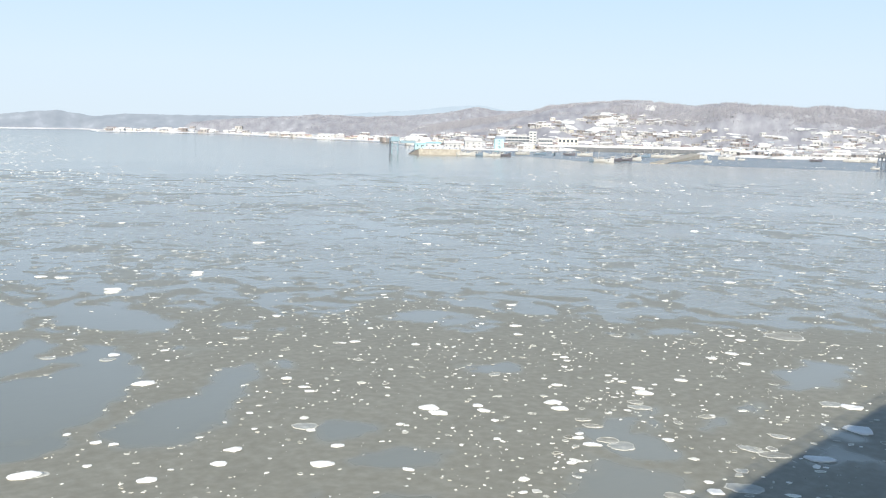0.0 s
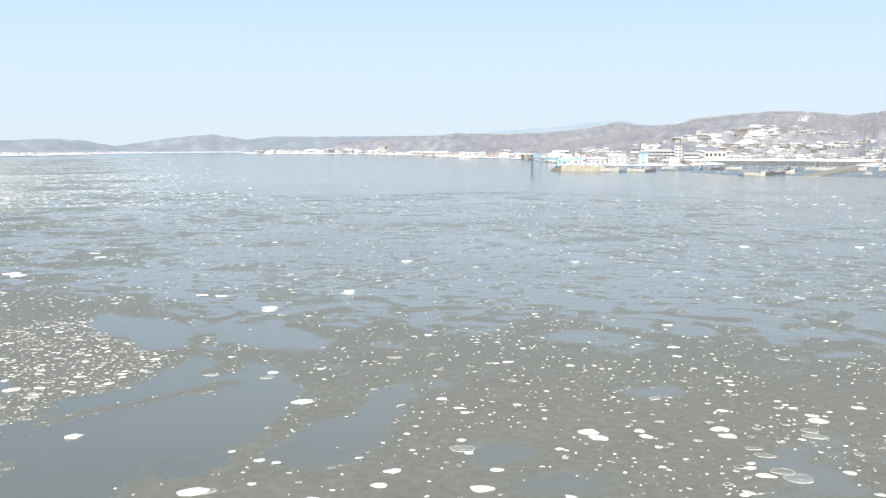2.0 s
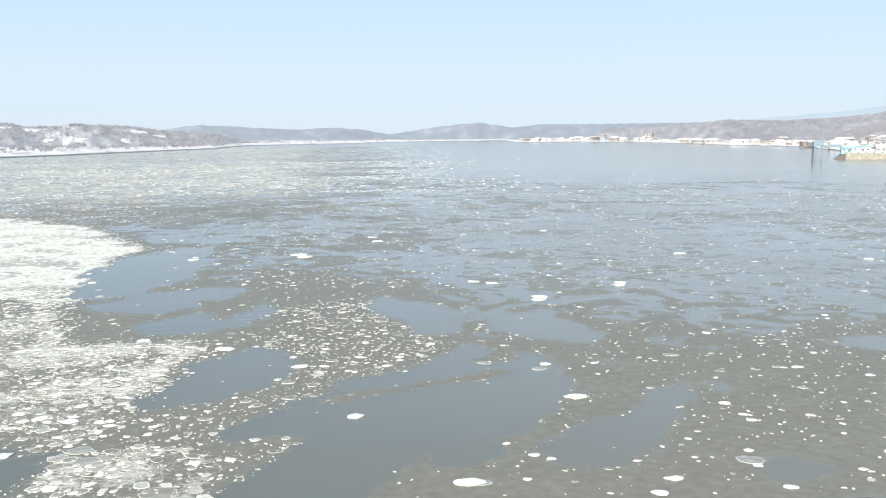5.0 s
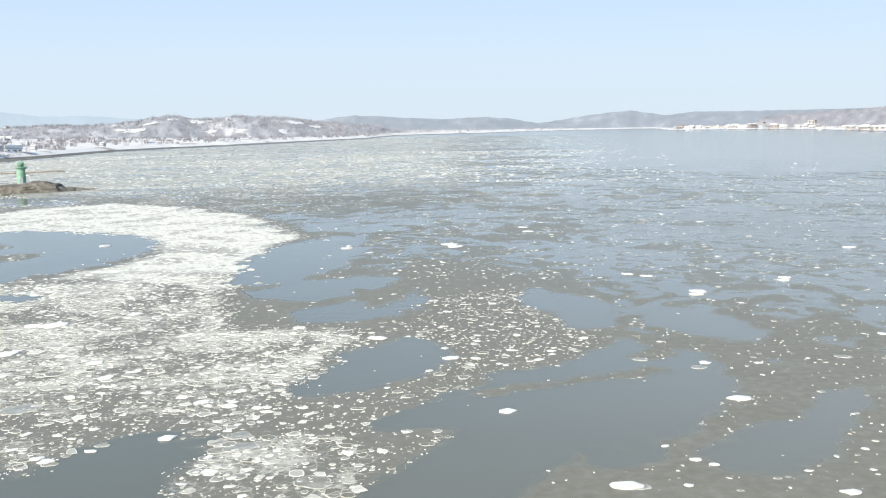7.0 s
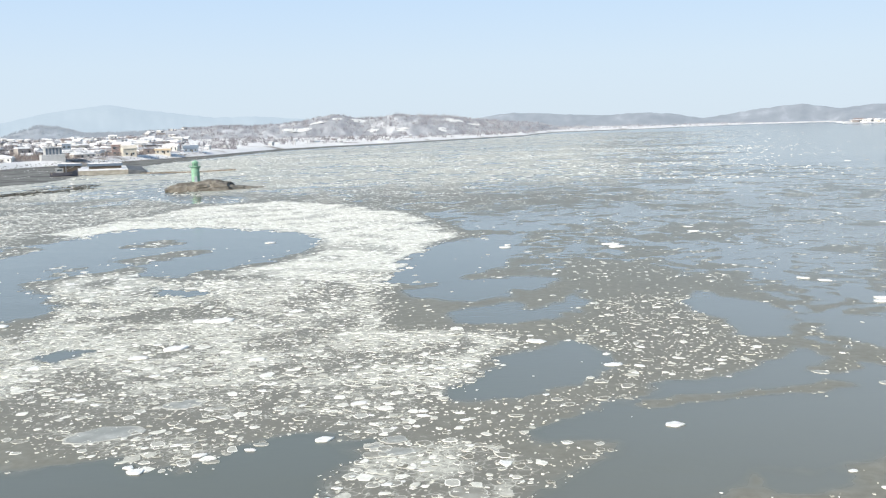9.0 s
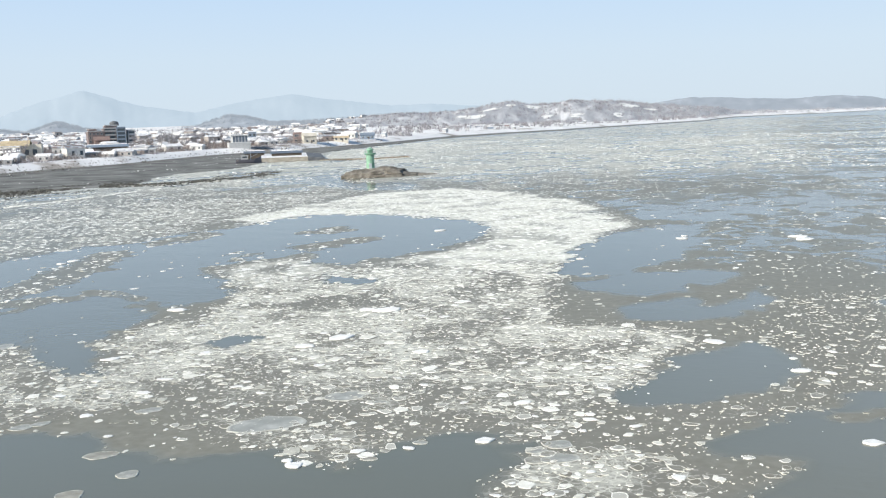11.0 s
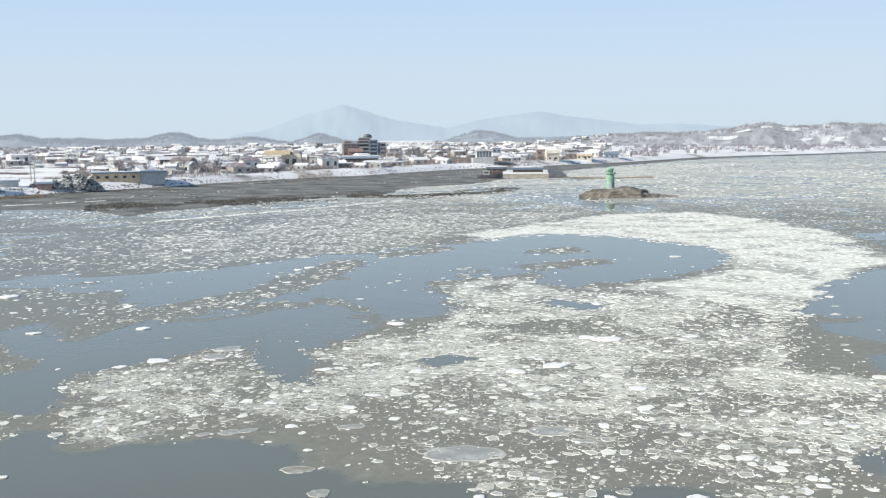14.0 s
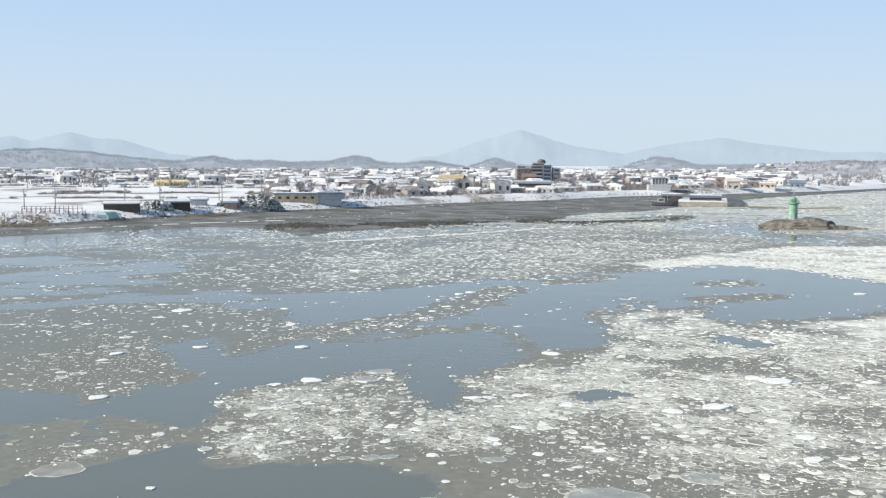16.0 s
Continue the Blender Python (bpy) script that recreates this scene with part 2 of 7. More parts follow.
# ---- tools for building ----
def link_mesh(name, me, mats, parent=None, label="", category="", group="", kind=""):
    for m in (mats if isinstance(mats, (list, tuple)) else [mats]):
        me.materials.append(m)
    ob = new(name, me)
    ob.parent = parent
    return tagged(ob, label, category, group, kind)


def part(name, bm, mat, parent=None, label="", **tags):
    me = bpy.data.meshes.new(name)
    bm.to_mesh(me)
    bm.free()
    return link_mesh(name, me, mat, parent, label, **tags)


def array_mesh(name, verts, faces_by_size, mat_index=None, smooth=False):
    """A mesh from numpy arrays: faces_by_size is a list of (n, k) index arrays."""
    me = bpy.data.meshes.new(name)
    verts = np.asarray(verts, dtype=np.float32)
    me.vertices.add(len(verts))
    me.vertices.foreach_set("co", verts.ravel())
    loops = np.concatenate([f.ravel() for f in faces_by_size]).astype(np.int32)
    sizes = np.concatenate([np.full(len(f), f.shape[1]) for f in faces_by_size]).astype(np.int32)
    me.loops.add(len(loops))
    me.loops.foreach_set("vertex_index", loops)
    me.polygons.add(len(sizes))
    me.polygons.foreach_set("loop_start", (np.cumsum(sizes) - sizes).astype(np.int32))
    me.polygons.foreach_set("loop_total", sizes)
    if mat_index is not None:
        me.polygons.foreach_set("material_index", np.asarray(mat_index, dtype=np.int32))
    me.polygons.foreach_set("use_smooth", np.full(len(sizes), smooth))
    me.update(calc_edges=True)
    me.validate()
    return me


TABLE = np.random.RandomState(5).rand(256, 256)


def vnoise(x, y):
    xi, yi = np.floor(x).astype(int), np.floor(y).astype(int)
    fx, fy = x - xi, y - yi
    fx, fy = fx * fx * (3 - 2 * fx), fy * fy * (3 - 2 * fy)
    a, b = TABLE[xi % 256, yi % 256], TABLE[(xi + 1) % 256, yi % 256]
    c, d = TABLE[xi % 256, (yi + 1) % 256], TABLE[(xi + 1) % 256, (yi + 1) % 256]
    return (a + (b - a) * fx) * (1 - fy) + (c + (d - c) * fx) * fy


def fbm(x, y, octaves=4):
    total, amp, norm = 0.0, 1.0, 0.0
    for o in range(octaves):
        total = total + amp * vnoise(x * 2 ** o + 37.3 * o, y * 2 ** o + 11.9 * o)
        norm, amp = norm + amp, amp * 0.5
    return total / norm


def smooth(lo, hi, v):
    t = np.clip((v - lo) / (hi - lo), 0, 1)
    return t * t * (3 - 2 * t)


def bearing(x, y):
    """Degrees to the left of the river's axis."""
    return np.degrees(np.arctan2(-x, y))


def at(az, r, z=0.0):
    return Vector((-math.sin(radians(az)) * r, math.cos(radians(az)) * r, z))


# ---- ground: one sheet, with the river bed in it ----
# bearing, distance of the bank, width of the mud flat before it
SHORE = [(-180, 900, 20), (-120, 800, 40), (-90, 800, 60), (-75, 900, 200), (-62, 960, 290), (-57, 900, 230), (-54, 940, 260), (-52.5, 1070, 370), (-46, 1080, 380), (-44.5, 1000, 250), (-43, 950, 160), (-38, 980, 160),
         (-35.5, 1250, 60)]
SHORE += [(-34.5, 1440, 40), (-30.6, 1600, 30), (-25.5, 2150, 30), (-22, 2250, 20), (-18.7, 2120, 20), (-17.8, 2700, 20), (-12.8, 2430, 60),
         (-8, 1960, 40), (-3, 1740, 30), (-1.2, 1390, 25), (3, 1180, 25), (6.7, 1030, 25), (12.9, 880, 30)]
SHORE += [(16, 760, 40), (18.6, 700, 60), (22, 640, 120), (26, 600, 175),
         (31, 520, 160), (36.3, 479, 150), (43.6, 417, 130), (50, 386, 62), (57, 340, 40), (62.6, 328, 36), (75, 295, 36), (90, 285, 30), (120, 330, 20), (180, 900, 20)]


def shore_at(az):
    a = np.array(SHORE)
    return np.interp(az, a[:, 0], a[:, 1]), np.interp(az, a[:, 0], a[:, 2])


def ground_height(x, y):
    r, az = np.hypot(x, y), bearing(x, y)
    bank, flat = shore_at(az)
    s = r - bank + 10 * (fbm(x / 30, y / 30) - 0.5)
    bed = -1.6 + 0 * r
    mud_s = s + flat + 50 * (fbm(x / 45, y / 45) - 0.5) * np.minimum(flat / 80, 1)
    mud = -0.45 + 0.75 * smooth(-20, 12, mud_s) + 0.35 * (fbm(x / 16, y / 16) - 0.5) + 0.2 * smooth(-30, 0, s)
    h = np.where(mud_s > -20, np.maximum(mud, bed), bed)
    left = smooth(-15, 25, az)
    land = 2.6 + 0.9 * left + 0.8 * (fbm(x / 60, y / 60) - 0.5) + np.clip(s, 0, 900) * (0.0035 + 0.006 * smooth(-30, -45, az))
    return h + (land - h) * smooth(-4, 14, s)


def build_ground():
    az = np.concatenate([np.arange(-180, -70, 4.0), np.arange(-70, 72, 0.4), np.arange(72, 181, 4.0)])
    r = np.concatenate([[0.0], np.geomspace(20, 200, 14), np.geomspace(210, 1200, 150), np.geomspace(1215, 4900, 60)])
    A, Rr = np.meshgrid(az, r, indexing="ij")
    x, y = -np.sin(np.radians(A)) * Rr, np.cos(np.radians(A)) * Rr
    z = ground_height(x, y)
    n, m = A.shape
    i = np.arange(n * m).reshape(n, m)
    q = np.stack([i[:-1, :-1], i[:-1, 1:], i[1:, 1:], i[1:, :-1]], -1).reshape(-1, 4)
    me = array_mesh("ground", np.stack([x, y, z], -1).reshape(-1, 3), [q[:, ::-1]], smooth=True)
    g = bpy.data.materials.new("snowy_ground")
    g.use_nodes = True
    nn, l = g.node_tree.nodes, g.node_tree.links
    b = nn["Principled BSDF"]
    b.inputs["Roughness"].default_value = 0.85
    geo = nn.new("ShaderNodeNewGeometry")
    sep = nn.new("ShaderNodeSeparateXYZ")
    l.new(geo.outputs["Position"], sep.inputs[0])

    def noise_ramp(scale, stops, detail=8):
        no = nn.new("ShaderNodeTexNoise")
        no.inputs["Scale"].default_value, no.inputs["Detail"].default_value = scale, detail
        l.new(geo.outputs["Position"], no.inputs["Vector"])
        ra = nn.new("ShaderNodeValToRGB")
        e = ra.color_ramp.elements
        while len(e) < len(stops):
            e.new(0.5)
        for k, (p, c) in enumerate(stops):
            e[k].position, e[k].color = p, (*c, 1)
        l.new(no.outputs["Fac"], ra.inputs[0])
        return ra.outputs[0], no.outputs["Fac"]
    mud, mud_f = noise_ramp(0.09, [(0.34, (0.070, 0.068, 0.058)), (0.48, (0.145, 0.143, 0.128)), (0.66, (0.235, 0.232, 0.212))], 12)
    soil, _ = noise_ramp(0.03, [(0.31, (0.24, 0.215, 0.19)), (0.36, (0.42, 0.39, 0.36)), (0.41, (0.74, 0.735, 0.73)), (0.62, (0.87, 0.865, 0.855))], 9)
    edge = nn.new("ShaderNodeMapRange")
    edge.inputs["From Min"].default_value, edge.inputs["From Max"].default_value = 0.75, 1.0
    l.new(sep.outputs["Z"], edge.inputs[0])
    mix = nn.new("ShaderNodeMix")
    mix.data_type = 'RGBA'
    l.new(edge.outputs[0], mix.inputs[0])
    l.new(mud, mix.inputs[6])
    l.new(soil, mix.inputs[7])
    l.new(mix.outputs[2], b.inputs["Base Color"])
    # the east flats lie wetter than the west ones
    wet = nn.new("ShaderNodeMapRange")
    wet.inputs["From Min"].default_value, wet.inputs["From Max"].default_value = 100, 400
    wet.inputs["To Min"].default_value, wet.inputs["To Max"].default_value = 0.80, 0.26
    l.new(sep.outputs["X"], wet.inputs[0])
    ro = nn.new("ShaderNodeMapRange")
    ro.inputs["To Max"].default_value = 0.85
    l.new(wet.outputs[0], ro.inputs["To Min"])
    l.new(edge.outputs[0], ro.inputs[0])
    l.new(ro.outputs[0], b.inputs["Roughness"])
    bu = nn.new("ShaderNodeBump")
    bu.inputs["Strength"].default_value, bu.inputs["Distance"].default_value = 0.6, 0.5
    l.new(mud_f, bu.inputs["Height"])
    l.new(bu.outputs[0], b.inputs["Normal"])
    link_mesh("ground", me, g, None, "snow-covered river plain with grey mud flats", "ground", kind="structure")


build_ground()
ring = np.arange(96) / 96 * 2 * np.pi
link_mesh("water", array_mesh("water", np.stack([np.cos(ring) * 4850, np.sin(ring) * 4850, 0 * ring], -1), [np.arange(96)[None]]), WATER, None,
          "wide calm silty winter river, blue-grey under the sky", "water", kind="structure")


# ---- hills: ridges by bearing and height angle ----
RIDGES = []


def ridge_height(r, x, y):
    az, top, dist, depth, base = r
    A, rr = bearing(x, y), np.hypot(x, y)
    front = np.clip(dist - shore_at(A)[0] - 40, 60, depth)
    U = np.clip(np.where(rr < dist, (rr - dist) / front, (rr - dist) / depth), -1, 0.6)
    t = np.interp(A, az, top, left=base, right=base)
    sh = (0.5 + 0.5 * np.cos(np.pi * U)) ** 0.9
    relief = fbm(x / (depth * 0.28), y / (depth * 0.28), 5) - 0.5
    return base + (t - base) * np.clip(sh * (1 + 1.8 * relief * (1 - sh)), 0, 1)


def ridge(name, profile, dist, depth, mats, label, rough=1.0, kind="structure", category="hill", step=0.12, base=-2.0):
    p = np.array(profile)
    az = np.arange(p[0, 0], p[-1, 0], step)
    top = EYE_Z + dist * np.tan(np.radians(np.interp(az, p[:, 0], p[:, 1])))
    soft = np.convolve(np.pad(top, 4, mode="edge"), np.ones(9) / 9, "valid")
    top = 0.55 * soft + 0.45 * top + rough * dist * 0.0007 * (fbm(az * 3.1, az * 0 + dist, 3) - 0.5) * 2
    top = base + (top - base) * smooth(0, 1.2, az - az[0]) * smooth(0, 1.2, az[-1] - az)
    RIDGES.append((az, top, dist, depth, base))
    A, U = np.meshgrid(az, np.linspace(-1, 0.6, 26), indexing="ij")
    rr = dist + U * np.where(U < 0, np.clip(dist - shore_at(A)[0] - 40, 60, depth), depth)
    x, y = -np.sin(np.radians(A)) * rr, np.cos(np.radians(A)) * rr
    z = ridge_height(RIDGES[-1], x, y)
    n, m = A.shape
    i = np.arange(n * m).reshape(n, m)
    q = np.stack([i[:-1, :-1], i[1:, :-1], i[1:, 1:], i[:-1, 1:]], -1).reshape(-1, 4)
    me = array_mesh(name, np.stack([x, y, z], -1).reshape(-1, 3), [q[:, ::-1]], smooth=True)
    along = np.stack([np.radians(A) * dist, (rr - dist) * 0.11 + z * 0.5, 0 * z], -1)
    me.attributes.new("slope", 'FLOAT_VECTOR', 'POINT').data.foreach_set("vector", along.astype(np.float32).ravel())
    return link_mesh(name, me, mats, None, label, category, kind=kind)


def surface(x, y):
    """Height of the land at a place, hills included."""
    x, y = np.asarray(x, float), np.asarray(y, float)
    h = ground_height(x, y)
    for r in RIDGES:
        if r[2] < 2500:
            h = np.maximum(h, ridge_height(r, x, y))
    return h


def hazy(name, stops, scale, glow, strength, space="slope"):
    """Far hills: the winter haze's scattered daylight is put in as emission."""
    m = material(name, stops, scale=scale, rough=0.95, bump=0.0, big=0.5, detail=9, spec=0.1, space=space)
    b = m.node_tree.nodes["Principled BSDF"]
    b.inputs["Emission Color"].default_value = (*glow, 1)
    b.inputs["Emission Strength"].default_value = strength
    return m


# bare woods with snow; haze is put in by paler, bluer colours
WOODS = material("hazed_leafless_snowy_woods", [(0.32, (0.29, 0.29, 0.315)), (0.50, (0.37, 0.37, 0.395)), (0.64, (0.44, 0.44, 0.46)), (0.76, (0.58, 0.585, 0.605))],
                 scale=0.045, space="slope", rough=0.95, bump=0.9, bump_scale=0.2, big=0.45, detail=12, spec=0.1)
WOODS.node_tree.nodes["Bump"].inputs["Distance"].default_value = 2.0
# low hills: haze put in as an even bluish glow
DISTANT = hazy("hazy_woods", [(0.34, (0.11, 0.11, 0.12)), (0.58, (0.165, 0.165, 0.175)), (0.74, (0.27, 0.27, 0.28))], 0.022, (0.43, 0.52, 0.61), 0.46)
# trees on those hills: the haze before them is put in as emission
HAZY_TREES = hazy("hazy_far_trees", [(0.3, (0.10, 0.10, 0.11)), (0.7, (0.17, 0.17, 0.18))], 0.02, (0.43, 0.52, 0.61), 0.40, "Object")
# mountains: haze glow set just below the brightness of the sky
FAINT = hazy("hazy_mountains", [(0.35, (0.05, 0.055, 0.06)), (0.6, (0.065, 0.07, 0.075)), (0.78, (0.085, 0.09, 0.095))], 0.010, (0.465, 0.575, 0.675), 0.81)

# headland woods and snow, with haze put into the paler blue-grey base colour
PALE_WOODS = material("hazed_snowy_headland_woods", [(0.30, (0.30, 0.31, 0.335)), (0.48, (0.40, 0.41, 0.435)), (0.60, (0.50, 0.51, 0.525)), (0.74, (0.70, 0.70, 0.71))],
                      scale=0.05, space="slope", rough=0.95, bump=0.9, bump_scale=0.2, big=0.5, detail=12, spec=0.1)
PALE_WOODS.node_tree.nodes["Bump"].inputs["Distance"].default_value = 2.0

ridge("hill_1", [(-80, 0.9), (-70, 1.2), (-62.1, 1.40), (-59.1, 1.66), (-57.9, 1.52), (-55.6, 1.61), (-54.1, 1.78), (-52.2, 1.57), (-49.4, 1.84), (-46.6, 1.70),
                 (-44, 1.42), (-43, 1.1), (-41, 0.8), (-39, 0.5), (-37, 0.2), (-35, -0.3)],
      1900, 880, WOODS, "long hillside of leafless woods dusted with snow")
ridge("hill_5", [(-50, 1.2), (-46, 1.15), (-43, 1.18), (-41, 1.12), (-39.8, 1.34), (-38.6, 1.02), (-36.5, 0.80), (-33.5, 0.62), (-30.6, 0.70), (-28.7, 0.52), (-26.5, 0.38), (-25, 0.28), (-22.5, 0.0)],
      2480, 1000, WOODS, "low wooded hills behind the snowy far shore")
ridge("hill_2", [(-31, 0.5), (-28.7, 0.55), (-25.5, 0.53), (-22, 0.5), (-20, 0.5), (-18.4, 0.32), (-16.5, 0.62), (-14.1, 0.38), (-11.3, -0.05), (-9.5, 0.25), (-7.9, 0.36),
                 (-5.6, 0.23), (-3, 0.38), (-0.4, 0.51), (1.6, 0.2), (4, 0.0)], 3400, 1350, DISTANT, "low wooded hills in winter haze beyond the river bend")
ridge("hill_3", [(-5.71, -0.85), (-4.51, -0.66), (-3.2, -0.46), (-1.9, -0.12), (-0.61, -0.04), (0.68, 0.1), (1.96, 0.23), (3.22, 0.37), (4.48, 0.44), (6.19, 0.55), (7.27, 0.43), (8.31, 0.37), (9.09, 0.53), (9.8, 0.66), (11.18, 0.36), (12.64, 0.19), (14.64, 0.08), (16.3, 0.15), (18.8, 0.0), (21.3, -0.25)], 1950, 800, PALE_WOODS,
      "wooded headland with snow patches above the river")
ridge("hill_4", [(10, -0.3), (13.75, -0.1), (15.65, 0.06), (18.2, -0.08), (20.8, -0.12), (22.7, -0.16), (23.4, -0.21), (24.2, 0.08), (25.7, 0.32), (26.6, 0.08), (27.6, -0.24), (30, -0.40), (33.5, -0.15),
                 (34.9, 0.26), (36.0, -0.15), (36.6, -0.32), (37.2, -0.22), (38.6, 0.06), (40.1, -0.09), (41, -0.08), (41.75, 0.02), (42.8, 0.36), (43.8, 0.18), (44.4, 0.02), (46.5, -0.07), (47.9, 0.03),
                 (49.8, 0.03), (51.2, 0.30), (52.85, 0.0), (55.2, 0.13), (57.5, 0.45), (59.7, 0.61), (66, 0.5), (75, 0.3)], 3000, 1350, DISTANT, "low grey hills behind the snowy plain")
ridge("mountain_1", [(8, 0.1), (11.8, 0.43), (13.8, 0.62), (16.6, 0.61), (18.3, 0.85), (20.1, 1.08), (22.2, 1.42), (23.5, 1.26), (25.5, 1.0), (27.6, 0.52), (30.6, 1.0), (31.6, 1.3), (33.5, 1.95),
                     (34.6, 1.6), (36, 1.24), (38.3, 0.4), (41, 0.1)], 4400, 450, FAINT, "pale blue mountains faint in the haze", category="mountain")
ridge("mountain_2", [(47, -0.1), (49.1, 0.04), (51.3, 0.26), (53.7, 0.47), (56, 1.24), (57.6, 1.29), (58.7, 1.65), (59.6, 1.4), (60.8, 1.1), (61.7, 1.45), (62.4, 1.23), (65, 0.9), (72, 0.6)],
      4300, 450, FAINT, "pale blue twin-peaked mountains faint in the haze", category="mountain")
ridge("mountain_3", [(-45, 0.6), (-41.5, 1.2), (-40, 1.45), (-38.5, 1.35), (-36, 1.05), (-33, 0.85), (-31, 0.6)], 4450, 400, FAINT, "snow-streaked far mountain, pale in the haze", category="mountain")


def snow_field(az, r, half_az, half_r, label="open snow field on the hillside"):
    """A ragged patch of open snow that follows the slope."""
    n, m = 64, 30
    U, V = np.meshgrid(np.linspace(-1, 1, n), np.linspace(-1, 1, m), indexing="ij")
    A, Rr = az + U * half_az, r + V * half_r
    x, y = -np.sin(np.radians(A)) * Rr, np.cos(np.radians(A)) * Rr
    z = surface(x, y) + 0.7
    i = np.arange(n * m).reshape(n, m)
    q = np.stack([i[:-1, :-1], i[:-1, 1:], i[1:, 1:], i[1:, :-1]], -1)
    f = U ** 2 + V ** 2 + 2.6 * (fbm(x / 20, y / 20, 5) - 0.5)
    q = q[f[:-1, :-1] < 0.62].reshape(-1, 4)
    used = np.unique(q)
    remap = np.zeros(n * m, dtype=int)
    remap[used] = np.arange(len(used))
    v = np.stack([x, y, z], -1).reshape(-1, 3)[used]
    me = array_mesh("snow_field", v, [remap[q][:, ::-1]], smooth=True)
    link_mesh("snow_field", me, SNOW_ICE, None, label, "snow field", kind="structure")


for az, r, a, d in ((-47.6, 1480, 1.5, 110), (-45.2, 1400, 1.1, 70), (-44.4, 1290, 0.9, 50), (-49.8, 1640, 0.5, 60), (-46.3, 1260, 1.0, 40), (-41.6, 1330, 0.8, 50), (-36.6, 1800, 0.8, 60), (-33.2, 1560, 1.1, 60), (-32.3, 1700, 0.5, 60),
                    (-24.6, 2210, 1.0, 40), (-20.0, 2330, 0.8, 50), (-18.9, 2190, 0.7, 40)):
    snow_field(az, r, a * 0.75, d * 0.75)
pick = random.Random(31)
for _ in range(22):
    snow_field(pick.uniform(-63, -38), pick.uniform(1090, 1420), pick.uniform(0.3, 0.8), pick.uniform(12, 30), "snowy gardens and terraces of the town")
for _ in range(10):
    snow_field(pick.uniform(1, 15), pick.uniform(1450, 1800), pick.uniform(0.3, 0.8), pick.uniform(25, 60), "snowy clearing on the headland")

# ---- drifting ice: the plan of leads, strands of slush across them, and packed ice ----
LEADS, STRANDS, PACK, BARE = [], [], [], []


def lead(*outline):
    """Open water."""
    LEADS.append(np.array(outline))


def strand(width, *line):
    """A drift of slush across a lead."""
    STRANDS.append((width, np.array(line)))


def packed(cover, soft, *outline):
    """Floes packed together: how dense, and how far the rim frays."""
    PACK.append((cover, soft, np.array(outline)))


def bare(*outline):
    """Smooth grey slush amid the pack."""
    BARE.append(np.array(outline))


lead((-0.3, 57.2), (2.1, 61.6), (5.1, 64.9), (6.3, 67.7), (3.6, 68.5), (1.3, 67.8), (0.4, 69.3), (1.5, 71.5), (4.0, 73.7), (5.4, 76.5), (8.5, 77.8),
     (11.8, 81.8), (16.9, 84.1), (19.9, 87.9), (25.0, 92.6), (25.2, 89.6), (23.1, 85.0), (26.0, 84.4), (28.0, 87.3), (29.5, 86.1), (29.2, 77.9),
     (27.7, 73.4), (21.7, 66.0), (19.2, 64.0), (13.3, 63.3), (9.9, 58.3), (8.6, 55.1), (-0.6, 54.3))
lead((20.1, 61.3), (23.0, 63.3), (26.0, 66.4), (28.8, 66.7), (34.4, 72.3), (36.9, 73.1), (35.6, 69.6), (26.5, 58.1), (23.6, 57.0), (20.8, 58.4))
lead((-4.7, 78.0), (-4.2, 81.2), (-0.9, 90.5), (1.2, 93.0), (5.0, 95.8), (7.2, 93.9), (7.5, 88.8), (6.3, 84.0), (4.0, 81.5), (-2.5, 77.1))
lead((18.3, 116), (22.3, 121), (28.6, 111), (28.4, 106), (25.5, 98.0), (22.6, 97.7), (21.0, 98.9), (21.2, 104), (18.9, 107))
lead((30.5, 106), (36.1, 107), (38.0, 104), (35.8, 99.9), (31.9, 98.8), (29.5, 101))
lead((-15.4, 132), (-15.7, 154), (-11.9, 167), (-5.6, 178), (3.1, 184), (-0.5, 143), (-5.1, 138), (-7.4, 131), (-12.3, 128))
lead((-13.2, 124), (-9.7, 127), (-6.1, 131), (1.4, 133), (6.8, 133), (4.7, 125), (1.2, 124), (-1.1, 119), (-4.4, 117), (-11.5, 119))
lead((-7.0, 110), (-5.3, 113), (0.0, 115), (2.1, 112), (5.2, 114), (7.8, 122), (8.8, 116), (4.8, 108), (-2.9, 104), (-5.7, 105))
lead((-47.1, 61.6), (-38.4, 60.9), (-37.5, 63.2), (-31.3, 61.6), (-25.3, 64.5), (-21.6, 62.8), (-18.9, 62.8), (-17.8, 66.8), (-15.5, 68.9),
     (-13.5, 69.4), (-9.6, 67.3), (-11.3, 60.5), (-11.8, 55.5), (-34.3, 49.7))
lead((-58.3, 50.7), (-56.7, 54.1), (-56.0, 57.5), (-57.0, 60.5), (-55.3, 61.7), (-52.2, 58.6), (-50.0, 58.8), (-48.1, 61.4), (-44.5, 63.5),
     (-39.1, 62.4), (-35.5, 62.4), (-32.9, 63.3), (-28.9, 59.9), (-49.7, 45.7), (-57.1, 44.8))
lead((-89.8, 83.2), (-88.7, 87.9), (-78.5, 83.3), (-80.2, 89.5), (-79.0, 94.2), (-69.9, 100), (-71.3, 108), (-67.9, 106), (-64.8, 95.8),
     (-59.9, 89.0), (-62.6, 87.2), (-64.0, 84.8), (-65.1, 77.1), (-67.2, 73.1), (-59.9, 64.8), (-60.7, 62.4), (-65.7, 61.9), (-72.0, 58.7),
     (-77.1, 61.7), (-72.2, 62.7), (-73.4, 69.0), (-71.9, 72.6), (-73.4, 75.7), (-78.8, 76.6))
